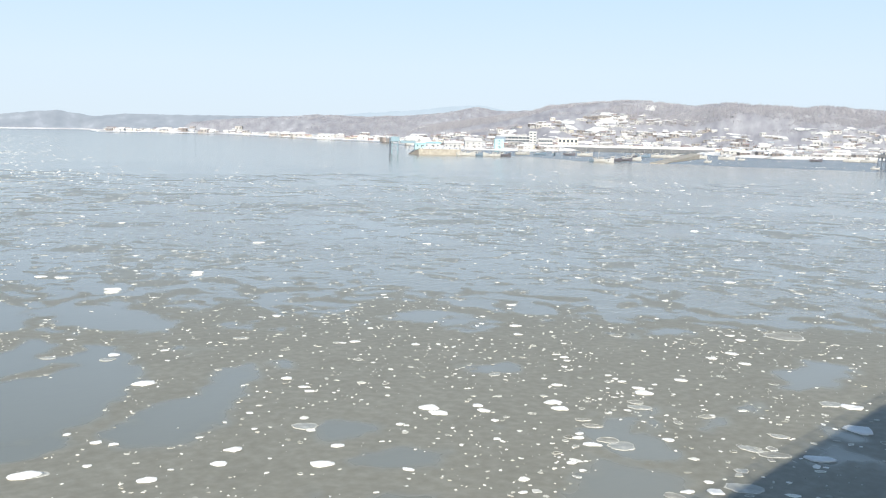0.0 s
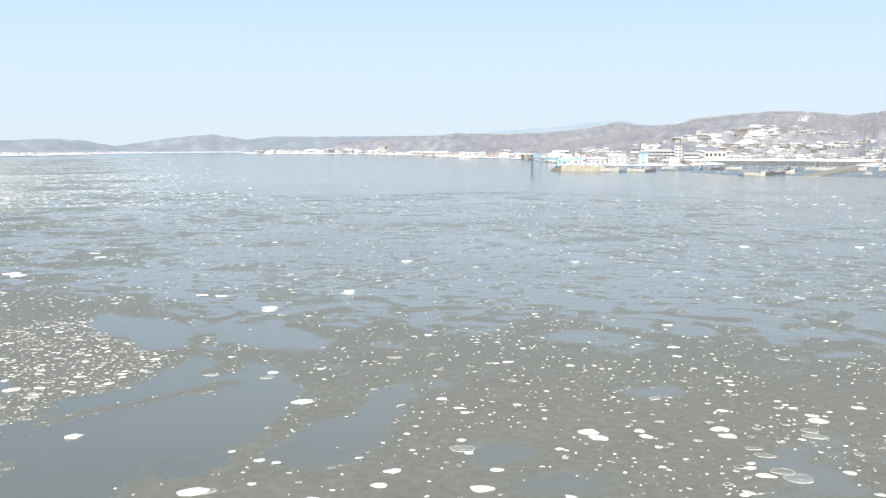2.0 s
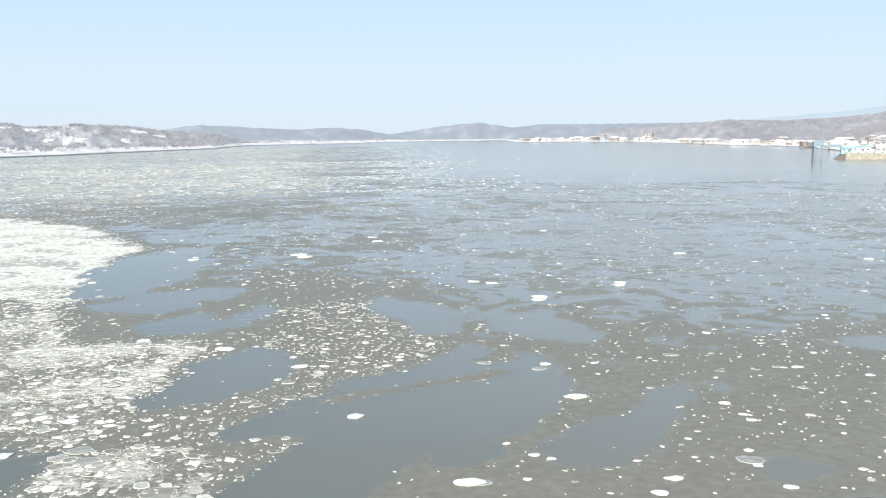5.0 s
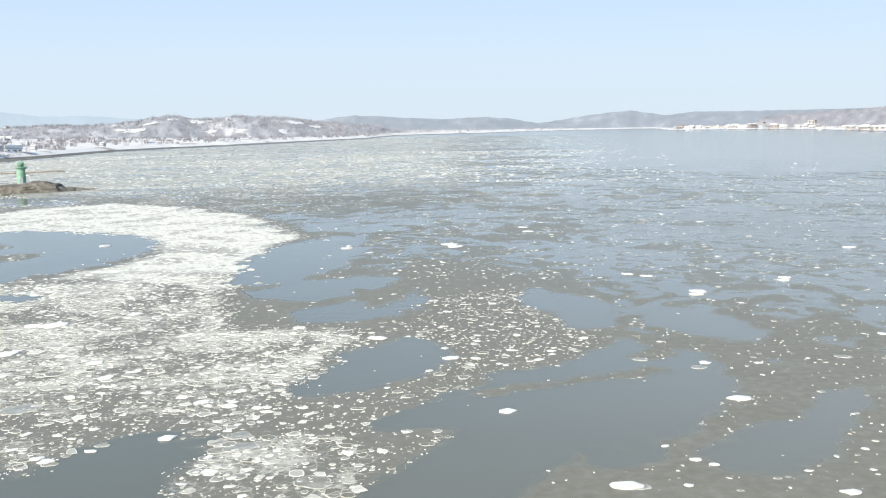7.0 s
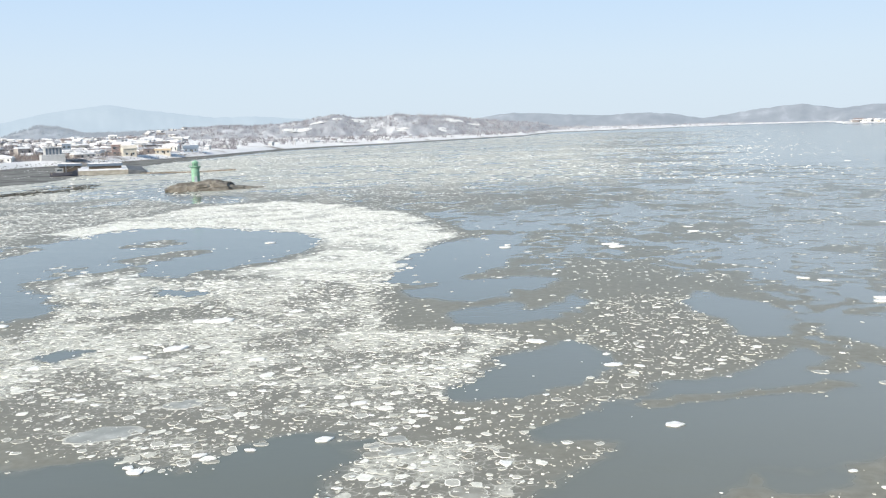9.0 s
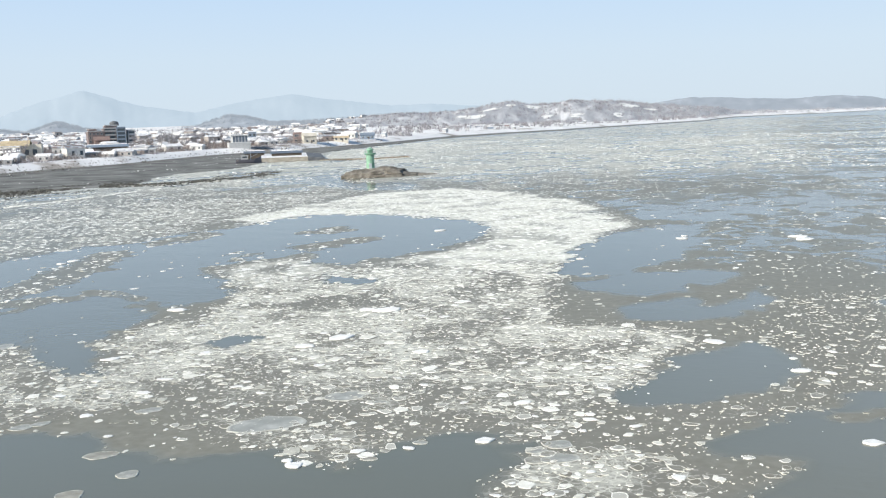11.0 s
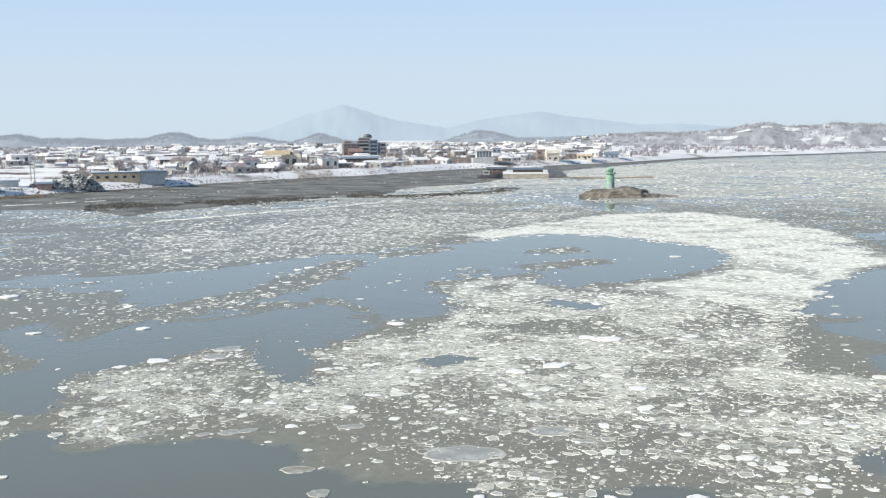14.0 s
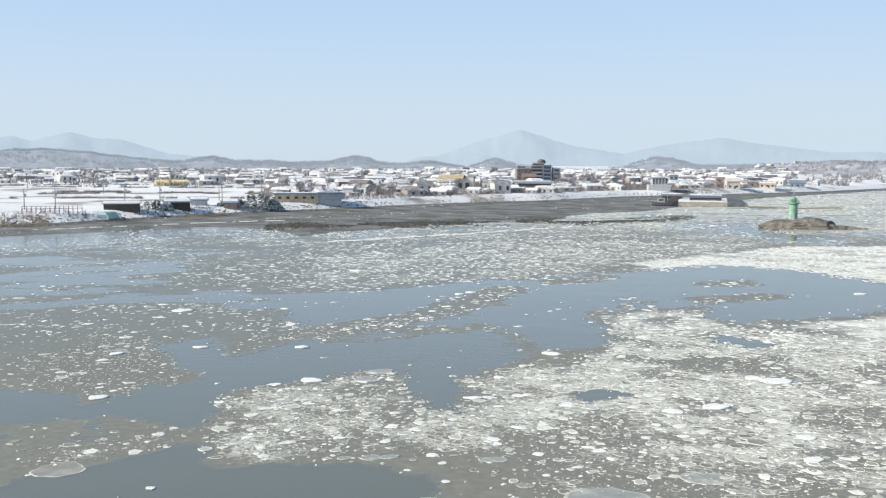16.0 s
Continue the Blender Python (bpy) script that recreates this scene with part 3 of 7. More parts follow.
lead((-93.0, 104), (-102, 113), (-100, 121), (-101, 131), (-96.4, 153), (-90.6, 158), (-90.4, 165), (-82.7, 180), (-76.3, 202), (-57.0, 202),
     (-39.4, 191), (-33.4, 178), (-32.3, 167), (-35.5, 152), (-46.6, 136), (-50.7, 138), (-53.7, 144), (-54.3, 153), (-57.7, 151), (-59.9, 146),
     (-65.5, 148), (-69.2, 144), (-65.4, 133), (-57.9, 124), (-51.3, 113), (-52.3, 110), (-55.4, 106), (-58.9, 109), (-53.4, 96.5), (-54.7, 94.0),
     (-54.5, 89.6), (-47.0, 80.0), (-49.0, 80.0), (-57.2, 85.0), (-65.5, 97.2), (-71.4, 98.0), (-79.4, 97.3))
lead((-44.1, 128), (-36.3, 125), (-38.6, 121), (-41.7, 123))
lead((-43.2, 91.1), (-41.3, 94.5), (-38.9, 93.1), (-40.3, 89.5))
lead((29.8, 103), (34.3, 106), (37.3, 102), (38.9, 93.5), (36.8, 89.9), (32.2, 92.7), (29.4, 99.4))
lead((31.2, 48.5), (35.3, 48.3), (36.5, 45.8), (34.5, 44.3), (31.6, 45.5))
lead((39.7, 38.2), (44.0, 40.0), (44.9, 34.6), (43.1, 31.6), (37.0, 35.9))
lead((72.8, 46.6), (79.6, 47.1), (80.2, 44.2), (73.8, 41.5), (68.2, 43.1))
lead((32.5, 54.7), (35.4, 55.1), (35.9, 53.1), (34.3, 52.0), (31.6, 52.4))
lead((59.8, 85.4), (63.8, 85.6), (65.8, 82.1), (62.2, 80.5), (58.7, 82.7))
lead((-129, 324), (-121, 343), (-98.9, 303), (-75.2, 284), (-72.4, 267), (-87.5, 269), (-108, 289))
lead((-45.3, 63.0), (-42.8, 65.2), (-38.7, 65.4), (-34.2, 63.0), (-31.2, 59.8), (-38.4, 55.8))
strand(0.9, (9.7, 76.6), (13.2, 77.2), (16.0, 78.1), (19.8, 79.4), (24.0, 81.2))
strand(3.4, (-83.3, 94.8), (-81.0, 101), (-80.2, 107), (-80.7, 114), (-80.8, 120), (-82.3, 130), (-87.5, 145))
strand(0.7, (-80.5, 96.6), (-74.2, 97.4), (-72.2, 103), (-73.3, 110), (-70.5, 111))
strand(2.2, (-75.5, 107), (-72.2, 110))
strand(0.6, (-71.5, 115), (-66.9, 115), (-61.8, 112), (-59.4, 107))
strand(3.2, (-86.9, 159), (-83.2, 169))
strand(3.0, (-63.0, 174), (-60.6, 179))
strand(3.0, (-56.6, 155), (-52.4, 163))
strand(0.7, (-72.0, 110), (-69.3, 114), (-63.8, 112), (-59.1, 109))
strand(0.8, (23.5, 85.8), (26.6, 86.3), (28.6, 90.5))
packed(0.95, 4, (-92.3, 195), (-79.8, 256), (-61.6, 268), (-41.3, 255), (-26.7, 235), (-16.6, 210), (-10.3, 182), (-14.9, 150), (-14.6, 134),
     (-16.6, 126), (-32.9, 137), (-42.8, 136), (-33.8, 147), (-31.2, 158), (-33.2, 177), (-41.4, 192), (-57.1, 200), (-72.1, 195), (-80.0, 185))
packed(0.64, 2.5, (-64.1, 134), (-59.3, 139), (-53.0, 141), (-45.0, 133), (-37.9, 135), (-32.4, 145), (-22.5, 133), (-15.7, 124), (-14.8, 113),
     (-12.8, 102), (-1.0, 101), (-0.1, 97.4), (-3.0, 89.8), (-4.6, 80.3), (-20.0, 81.4), (-25.9, 80.2), (-32.0, 77.4), (-42.4, 78.4), (-45.7, 81.3),
     (-49.1, 86.6), (-52.4, 88.9), (-51.4, 93.1), (-53.2, 99.4), (-48.2, 101), (-50.1, 111), (-55.6, 121))
packed(0.44, 2.5, (-37.9, 77.7), (-29.3, 81.9), (-20.4, 82.9), (-11.9, 83.1), (-4.4, 81.0), (-4.9, 74.1), (-6.5, 69.5), (-8.8, 67.5), (-13.4, 70.1),
     (-16.6, 69.0), (-18.4, 66.7), (-19.2, 63.6), (-21.9, 63.4), (-29.7, 67.3), (-33.6, 70.0), (-37.3, 73.3))
packed(0.56, 2, (-67.0, 72.0), (-65.1, 74.5), (-63.7, 79.3), (-63.1, 85.4), (-59.5, 87.8), (-52.1, 81.9), (-47.1, 80.6), (-47.8, 86.0),
     (-38.4, 73.9), (-44.0, 66.9), (-47.2, 64.7), (-48.7, 61.0), (-53.0, 60.8))
packed(0.56, 1.5, (-12.2, 58.0), (-9.0, 66.0), (-3.8, 68.4), (-0.9, 65.9), (1.9, 64.6), (1.1, 60.7), (-3.1, 53.0), (-13.0, 53.7))
packed(0.22, 2, (-4.6, 76.5), (3.9, 78.9), (7.8, 78.7), (5.8, 75.7), (1.5, 71.8), (-0.1, 68.2), (-3.7, 66.1), (-6.1, 69.8), (-5.8, 75.1))
packed(0.17, 3, (8.8, 108), (11.7, 118), (18.2, 121), (18.0, 112), (18.6, 106), (21.5, 93.3), (18.7, 88.0), (14.2, 85.3), (8.8, 80.2), (6.6, 79.6),
     (6.7, 85.8), (8.1, 89.8), (5.9, 102))
packed(0.52, 9, (-114, 126), (-148, 160), (-146, 211), (-139, 236), (-117, 245), (-86.2, 265), (-86.7, 225), (-92.3, 195), (-89.7, 171),
     (-94.1, 159), (-101, 148), (-105, 135))
packed(0.30, 9, (-133, 119), (-150, 139), (-162, 172), (-166, 197), (-162, 209), (-119, 158), (-116, 122))
packed(0.42, 1.5, (-60.8, 52.2), (-63.5, 53.7), (-61.4, 56.7), (-59.7, 62.1), (-56.9, 58.1), (-58.2, 54.7))
packed(0.24, 3, (-92.5, 70.7), (-99.0, 81.2), (-90.6, 82.7), (-77.1, 74.7), (-73.5, 70.2), (-75.8, 66.1), (-81.0, 64.0))
packed(0.15, 2, (1.3, 57.1), (3.1, 61.5), (6.0, 66.6), (3.0, 65.6), (-0.6, 57.2))
bare((-42.8, 108), (-39.8, 114), (-34.2, 114), (-34.0, 109), (-38.1, 106))
bare((-27.2, 117), (-21.7, 132), (-18.6, 124), (-20.4, 118), (-24.7, 114))
bare((-12.9, 107), (-8.9, 110), (-6.9, 106), (-9.6, 101), (-12.3, 102))
bare((-42.0, 109), (-40.7, 114), (-35.0, 113), (-34.6, 110), (-39.2, 107))
bare((-36.5, 111), (-33.1, 116), (-28.4, 112), (-30.0, 107), (-34.1, 108))


def to_line(x, y, p, closed):
    """Metres to a line of points."""
    d = np.full(x.shape, 1e6)
    for a, b in zip(p, np.roll(p, -1, axis=0)) if closed else zip(p, p[1:]):
        e = b - a
        t = np.clip(((x - a[0]) * e[0] + (y - a[1]) * e[1]) / (e @ e), 0, 1)
        d = np.minimum(d, (x - a[0] - t * e[0]) ** 2 + (y - a[1] - t * e[1]) ** 2)
    return np.sqrt(d)


def inside(x, y, p, margin=14.0):
    """Metres to an outline, above 0 within it."""
    out = np.full(x.shape, -margin)
    (x0, y0), (x1, y1) = p.min(0) - margin, p.max(0) + margin
    k = (x > x0) & (x < x1) & (y > y0) & (y < y1)
    if not k.any():
        return out
    X, Y = x[k], y[k]
    within = np.zeros(X.shape, bool)
    for a, b in zip(p, np.roll(p, -1, axis=0)):
        if a[1] != b[1]:
            within ^= ((a[1] > Y) != (b[1] > Y)) & (X < (b[0] - a[0]) * (Y - a[1]) / (b[1] - a[1]) + a[0])
    out[k] = to_line(X, Y, p, True) * np.where(within, 1, -1)
    return np.maximum(out, -margin)


def warped(x, y, much=1.0):
    k = much * np.clip(np.hypot(x, y) / 130, 0.4, 1.6)
    return (x + k * (7 * (fbm(x / 9, y / 9) - 0.5) + 3 * (fbm(x / 2.2 + 9, y / 2.2, 3) - 0.5)),
            y + k * (9 * (fbm(x / 9 + 50, y / 9 + 50) - 0.5) + 3 * (fbm(x / 2.2, y / 2.2 + 9, 3) - 0.5)))


def strand_field(x, y, least=0.0):
    """Metres from the nearest strand of slush, below 0 on it."""
    f = np.full_like(x, 9.0)
    for width, p in STRANDS:
        if width < least:
            continue
        (x0, y0), (x1, y1) = p.min(0) - 14, p.max(0) + 14
        near = (x > x0) & (x < x1) & (y > y0) & (y < y1)
        d = to_line(x[near], y[near], p, False) - width * (0.45 + 1.5 * fbm(x[near] / 3, y[near] / 3, 3))
        f[near] = np.minimum(f[near], d)
    return f


def lead_field(x, y):
    """The drawn leads, less the strands: above 0 on open water, one for each five metres from the rim."""
    wx, wy = warped(x, y, 0.30)
    f = np.full_like(x, -1.0)
    for p in LEADS:
        f = np.maximum(f, inside(wx, wy, p) / 5)
    f = np.minimum(f, strand_field(wx, wy) / 3)
    k = np.clip(np.hypot(x, y) / 110, 0.5, 1.8)
    return np.clip(f, -1, 1.2) + (0.75 * k * (fbm(x / 2.4, y / 2.8, 5) - 0.5) + 0.25 * (fbm(x / 0.8, y / 0.9, 2) - 0.5)) * (f > -0.8)


def open_field(x, y):
    """Above 0 on open water."""
    wx, wy = warped(x, y)
    f = lead_field(x, y)
    pack = pack_field(x, y, f)
    r, az = np.hypot(x, y), bearing(x, y)
    # past the leads the slush breaks up into drifting flecks
    plain_side = smooth(-18, -6, az)
    fine = smooth(72, 135, r - 42 * plain_side)
    bend = 0.35 * (fbm(x / 30 + 8, y / 30, 3) - 0.5)
    coarse = fbm(wx / 9, wy / 8 + 70, 5) - 0.74
    swell = smooth(130, 250, r)
    small = (fbm(wx / 1.9, wy / 2.1 + 70, 4) * (1 - swell) + fbm(wx / 4.2, wy / 5.0 + 30, 4) * swell) - 0.50 + bend
    # on the west side the current draws the slush out into long bands
    west = smooth(6, 22, az) * smooth(95, 130, r)
    along, across = x * 0.57 + y * 0.82, -x * 0.82 + y * 0.57
    bands = fbm((along + 14 * fbm(x / 14, y / 14, 3)) / 13 + 5, (across + 10 * fbm(x / 17 + 4, y / 17, 3)) / 6.0, 5) - 0.53 + 0.25 * (fbm(x / 30 + 8, y / 30, 3) - 0.5)
    small = small * (1 - west) + bands * west
    streak = coarse * (1 - fine) + small * fine + 0.05 * smooth(-8, -35, az) * smooth(85, 130, r)
    streak = streak - 0.35 * smooth(0.0, 0.12, pack) - 0.5 * smooth(1.0, -0.5, strand_field(x, y)) - 0.15 * smooth(-15, -3, az) * smooth(205, 250, r)
    f = np.maximum(f, streak * 5)
    east = smooth(-6, -20, az)
    f = np.maximum(f, (smooth(330, 520, r) * east + 0.9 * fbm(x / 40, y / 40) - 0.9) * 3)
    bank, flat = shore_at(az)
    return np.maximum(f, (r - (bank - flat - 30 + 55 * smooth(14, 24, az) - 60 * smooth(43, 50, az)) + 50 * (fbm(x / 30, y / 30) - 0.5)) / 20)


def pack_field(x, y, leads=None):
    wx, wy = warped(x, y, 0.45)
    f = np.zeros_like(x)
    for cover, soft, p in PACK:
        f = np.maximum(f, cover * smooth(-soft, 0.7 * soft, inside(wx, wy, p)))
    f = np.maximum(f, 0.24 * smooth(0.5, -0.8, strand_field(x, y, 2.0)))
    swirl = fbm(wx / 4.5, wy / 4.5 + 20, 5)
    f = f * (0.62 + 0.55 * smooth(0.32, 0.60, swirl)) + 0.10 * (f > 0.85)
    for p in BARE:
        f = f * (1 - 0.45 * smooth(-1.5, 1.0, inside(wx, wy, p)))
    return np.clip(f, 0, 1) * (1 - smooth(-0.03, 0.12, lead_field(x, y) if leads is None else leads))


def thickness(x, y):
    """How opaque the slush is: crisp at the near leads, thinning softly far out."""
    r = np.hypot(x, y)
    far = smooth(130, 260, r)
    o = -open_field(x, y) - (-0.05 - 0.10 * far)
    return np.clip(o / (0.20 + 0.75 * far), 0, 1) * (1 - smooth(85, 150, r) * (0.10 + 0.28 * smooth(-2, -20, bearing(x, y)) + 0.25 * smooth(26, 36, bearing(x, y))))


def slush_sheet(x0, x1, y0, y1, step, z, keep):
    """The slush between the leads: cells of a lattice, cut along the leads' edges."""
    xs, ys = np.arange(x0, x1 + step, step), np.arange(y0, y1 + step, step)
    X, Y = np.meshgrid(xs, ys, indexing="ij")
    Fv = 0.10 - open_field(X, Y)
    Fv = np.where(keep(X, Y), Fv, -1.0)
    n, m = X.shape
    idx = np.arange(n * m).reshape(n, m)
    corners = np.stack([idx[:-1, :-1], idx[1:, :-1], idx[1:, 1:], idx[:-1, 1:]], -1).reshape(-1, 4)
    ff = Fv.ravel()[corners]
    inside = (ff > 0).sum(1)
    verts = [np.stack([X.ravel(), Y.ravel(), np.full(n * m, z)], -1)]
    faces = {4: [corners[inside == 4]]}
    base = verts[0]
    extra, odd = [], {3: [], 4: [], 5: [], 6: []}
    cuts = {}
    for c, f in zip(corners[(inside > 0) & (inside < 4)], ff[(inside > 0) & (inside < 4)]):
        loop = []
        for k in range(4):
            a, b, fa, fb = c[k], c[(k + 1) % 4], f[k], f[(k + 1) % 4]
            if fa > 0:
                loop.append(a)
            if (fa > 0) != (fb > 0):
                key = (min(a, b), max(a, b))
                if key not in cuts:
                    cuts[key] = n * m + len(extra)
                    w = fa / (fa - fb)
                    extra.append(base[a] + (base[b] - base[a]) * w)
                loop.append(cuts[key])
        if 3 <= len(loop) <= 6:
            odd[len(loop)].append(loop)
    if extra:
        verts.append(np.array(extra))
    fl = [faces[4][0]] + [np.array(v) for v in odd.values() if v]
    v = np.concatenate(verts)
    used = np.unique(np.concatenate([f.ravel() for f in fl]))
    remap = np.zeros(len(v), dtype=int)
    remap[used] = np.arange(len(used))
    me = array_mesh("slush_ice", v[used], [remap[f] for f in fl])
    px, py = v[used][:, 0], v[used][:, 1]
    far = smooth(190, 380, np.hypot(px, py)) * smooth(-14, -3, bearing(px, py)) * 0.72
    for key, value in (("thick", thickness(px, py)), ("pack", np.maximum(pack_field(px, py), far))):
        me.attributes.new(key, 'FLOAT', 'POINT').data.foreach_set("value", value.astype(np.float32))
    return me


def near_keep(x, y):
    return (np.abs(bearing(x, y)) < 76) & (y > 14)


link_mesh("slush_ice", slush_sheet(-230, 200, 16, 290, 0.75, 0.004, near_keep), SLUSH, None, "thin brown slush ice filmed over the river", "slush ice", kind="stuff")
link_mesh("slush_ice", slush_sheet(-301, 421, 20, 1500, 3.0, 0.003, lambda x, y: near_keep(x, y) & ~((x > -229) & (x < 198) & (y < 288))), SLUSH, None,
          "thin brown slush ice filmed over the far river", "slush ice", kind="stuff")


def scatter(r0, r1, pitch, rng):
    x = np.arange(-r1, r1, pitch)
    X, Y = np.meshgrid(x, np.arange(14, r1, pitch), indexing="ij")
    X, Y = X + rng.uniform(-0.5, 0.5, X.shape) * pitch, Y + rng.uniform(-0.5, 0.5, X.shape) * pitch
    R = np.hypot(X, Y)
    ok = (R > r0) & (R < r1) & (bearing(X, Y) > -68) & (bearing(X, Y) < 74)
    return X[ok], Y[ok]


def crumbs(name, x, y, rad, high, rng, label, sides=6, mat=None):
    """Many small lumps of ice in one mesh: a sloping skirt and a low cap, longer than wide."""
    n = len(x)
    ang = np.linspace(0, 2 * np.pi, sides, endpoint=False)[None] + rng.uniform(-0.35, 0.35, (n, sides))
    rr = rad[:, None] * rng.uniform(0.65, 1.25, (n, sides))
    asp, turn = rng.uniform(0.45, 0.95, n)[:, None], rng.uniform(0, np.pi, n)[:, None]
    u, v = np.cos(ang) * rr, np.sin(ang) * rr * asp
    dx, dy = u * np.cos(turn) - v * np.sin(turn), u * np.sin(turn) + v * np.cos(turn)
    low = np.stack([x[:, None] + dx, y[:, None] + dy, np.full((n, sides), -0.015)], -1)
    top = np.stack([x[:, None] + dx * 0.82, y[:, None] + dy * 0.82, 0.012 + high[:, None] * rng.uniform(0.6, 1.3, (n, sides))], -1)
    v = np.concatenate([low, top], 1)
    k = np.arange(sides)
    kn = (k + 1) % sides
    off = (np.arange(n) * 2 * sides)[:, None, None]
    quads = np.stack([k, kn, kn + sides, k + sides], -1)[None] + off
    caps = (k + sides)[None] + off[:, :, 0]
    me = array_mesh(name, v.reshape(-1, 3), [quads.reshape(-1, 4), caps])
    return link_mesh(name, me, mat or ICE_BIT, None, label, "ice", kind="stuff")


def floes(name, x, y, rad, high, pan, rng, label, sides=8):
    """Many small floes in one mesh: a skirt, a rim and a dished or domed middle."""
    n = len(x)
    ang = np.linspace(0, 2 * np.pi, sides, endpoint=False)[None] + rng.uniform(-0.28, 0.28, (n, sides))
    rr = rad[:, None] * rng.uniform(0.72, 1.18, (n, sides))
    asp, turn = rng.uniform(0.55, 1.0, n)[:, None], rng.uniform(0, np.pi, n)[:, None]
    u, v = np.cos(ang) * rr, np.sin(ang) * rr * asp
    dx, dy = u * np.cos(turn) - v * np.sin(turn), u * np.sin(turn) + v * np.cos(turn)
    rows = []
    for f, zf in ((1.0, None), (0.96, 1.0), (0.82, 0.8)):
        z = np.full((n, sides), -0.03) if zf is None else high[:, None] * zf * rng.uniform(0.75, 1.25, (n, sides))
        rows.append(np.stack([x[:, None] + dx * f, y[:, None] + dy * f, z + 0.012], -1))
    mid = np.stack([x, y, high * np.where(pan, 0.45, 1.1) + 0.012], -1)[:, None]
    v = np.concatenate(rows + [mid], 1)
    per = 3 * sides + 1
    k = np.arange(sides)
    kn = (k + 1) % sides
    skirt = np.stack([k, kn, kn + sides, k + sides], -1)
    rim = skirt + sides
    cap = np.stack([k + 2 * sides, kn + 2 * sides, np.full(sides, 3 * sides)], -1)
    off = (np.arange(n) * per)[:, None, None]
    quads = np.concatenate([skirt, rim])[None] + off
    tris = cap[None] + off
    mi = np.concatenate([np.zeros(n * 2 * sides), np.repeat(np.where(pan, 1, 0), sides)])
    me = array_mesh(name, v.reshape(-1, 3), [quads.reshape(-1, 4), tris.reshape(-1, 3)], mi)
    return link_mesh(name, me, [ICE_RIM, ICE_PAN], None, label, "ice", kind="stuff")


def build_brash():
    rng = np.random.RandomState(11)
    # near: broad flat floes packed together, lesser ones between them
    x, y = scatter(34, 140, 1.0, rng)
    p, o = pack_field(x, y), open_field(x, y)
    keep = rng.rand(len(x)) < np.where(p > 0.03, 0.05 + 0.25 * smooth(0.12, 0.45, p) + 0.50 * p, 0.0) * (o < 0.10)
    xs, ys = x[keep], y[keep]
    rad = 0.24 + 0.42 * rng.rand(len(xs)) ** 1.6 + 0.35 * (rng.rand(len(xs)) > 0.96)
    floes("pancake_ice", xs, ys, rad, 0.012 + 0.020 * rng.rand(len(xs)), rng.rand(len(xs)) < 0.60, rng, "packed grey pancake ice with white frosted rims", 9)
    x, y = scatter(34, 130, 0.58, rng)
    p, o = pack_field(x, y), open_field(x, y)
    keep = rng.rand(len(x)) < np.where(p > 0.04, np.minimum(0.28, 2.0 * p) + 0.45 * p, 0.0) * (o < 0.12)
    xs, ys = x[keep], y[keep]
    rad = 0.06 + (0.10 + 0.14 * smooth(0.15, 0.5, p[keep])) * rng.rand(len(xs)) ** 1.6
    floes("pancake_ice", xs, ys, rad, 0.012 + 0.018 * rng.rand(len(xs)), rng.rand(len(xs)) < 0.38, rng, "lesser grey and white floes packed together", 6)
    # floes lying looser round the pack
    x, y = scatter(34, 135, 0.95, rng)
    p, o = pack_field(x, y), open_field(x, y)
    halo = np.zeros_like(x)
    for _, _, p_out in PACK:
        halo = np.maximum(halo, smooth(-9, 1, inside(x, y, p_out)))
    keep = rng.rand(len(x)) < (0.025 + 0.30 * halo * smooth(0.3, 0.55, fbm(x / 5, y / 5, 3))) * (o < 0.04) * (p < 0.2)
    xs, ys = x[keep], y[keep]
    rad = 0.12 + 0.30 * rng.rand(len(xs)) ** 1.8
    floes("pancake_ice", xs, ys, rad, 0.012 + 0.018 * rng.rand(len(xs)), rng.rand(len(xs)) < 0.6, rng, "loose pancake floes round the packed ice", 8)
    # pieces strewn over the slush
    x, y = scatter(30, 160, 0.62, rng)
    p, o = pack_field(x, y), open_field(x, y)
    clump = smooth(0.38, 0.60, fbm(x / 6, y / 6)) * (0.4 + 0.6 * smooth(0.4, 0.6, fbm(x / 25 + 3, y / 25)))
    edge = smooth(-0.16, -0.02, o) * smooth(0.02, -0.02, o)
    keep = rng.rand(len(x)) < np.where(o < 0.0, (0.035 + 0.13 * clump) * (1 + 0.8 * smooth(12, 30, x)) + 0.07 * edge, 0.004) * np.where(p > 0.05, 0.4, 1.0)
    lee = smooth(18, 32, bearing(x, y))[keep]
    xs, ys = x[keep], y[keep]
    rad = 0.03 + 0.17 * rng.rand(len(xs)) ** 2.2 + 0.14 * (rng.rand(len(xs)) > 0.90) + 0.22 * (rng.rand(len(xs)) > 0.97) + 0.22 * lee * rng.rand(len(xs)) ** 1.5
    crumbs("brash_ice", xs, ys, rad, 0.012 + 0.022 * rng.rand(len(xs)), rng, "small white crumbs of ice strewn over slush", 6)
    # half-sunk grey pancakes in the eastern slush
    x, y = scatter(36, 90, 1.1, rng)
    p, o = pack_field(x, y), open_field(x, y)
    keep = rng.rand(len(x)) < 0.16 * smooth(14, 34, x) * smooth(90, 60, np.hypot(x, y)) * (o < 0.0) * smooth(0.35, 0.60, fbm(x / 7, y / 7, 3))
    xs, ys = x[keep], y[keep]
    rad = 0.14 + 0.36 * rng.rand(len(xs)) ** 1.8
    floes("pancake_ice", xs, ys, rad, 0.006 + 0.008 * rng.rand(len(xs)), rng.rand(len(xs)) < 0.85, rng, "half-sunk grey pancake floes in the slush", 9)
    # specks in the thin drifts
    x, y = scatter(45, 128, 0.5, rng)
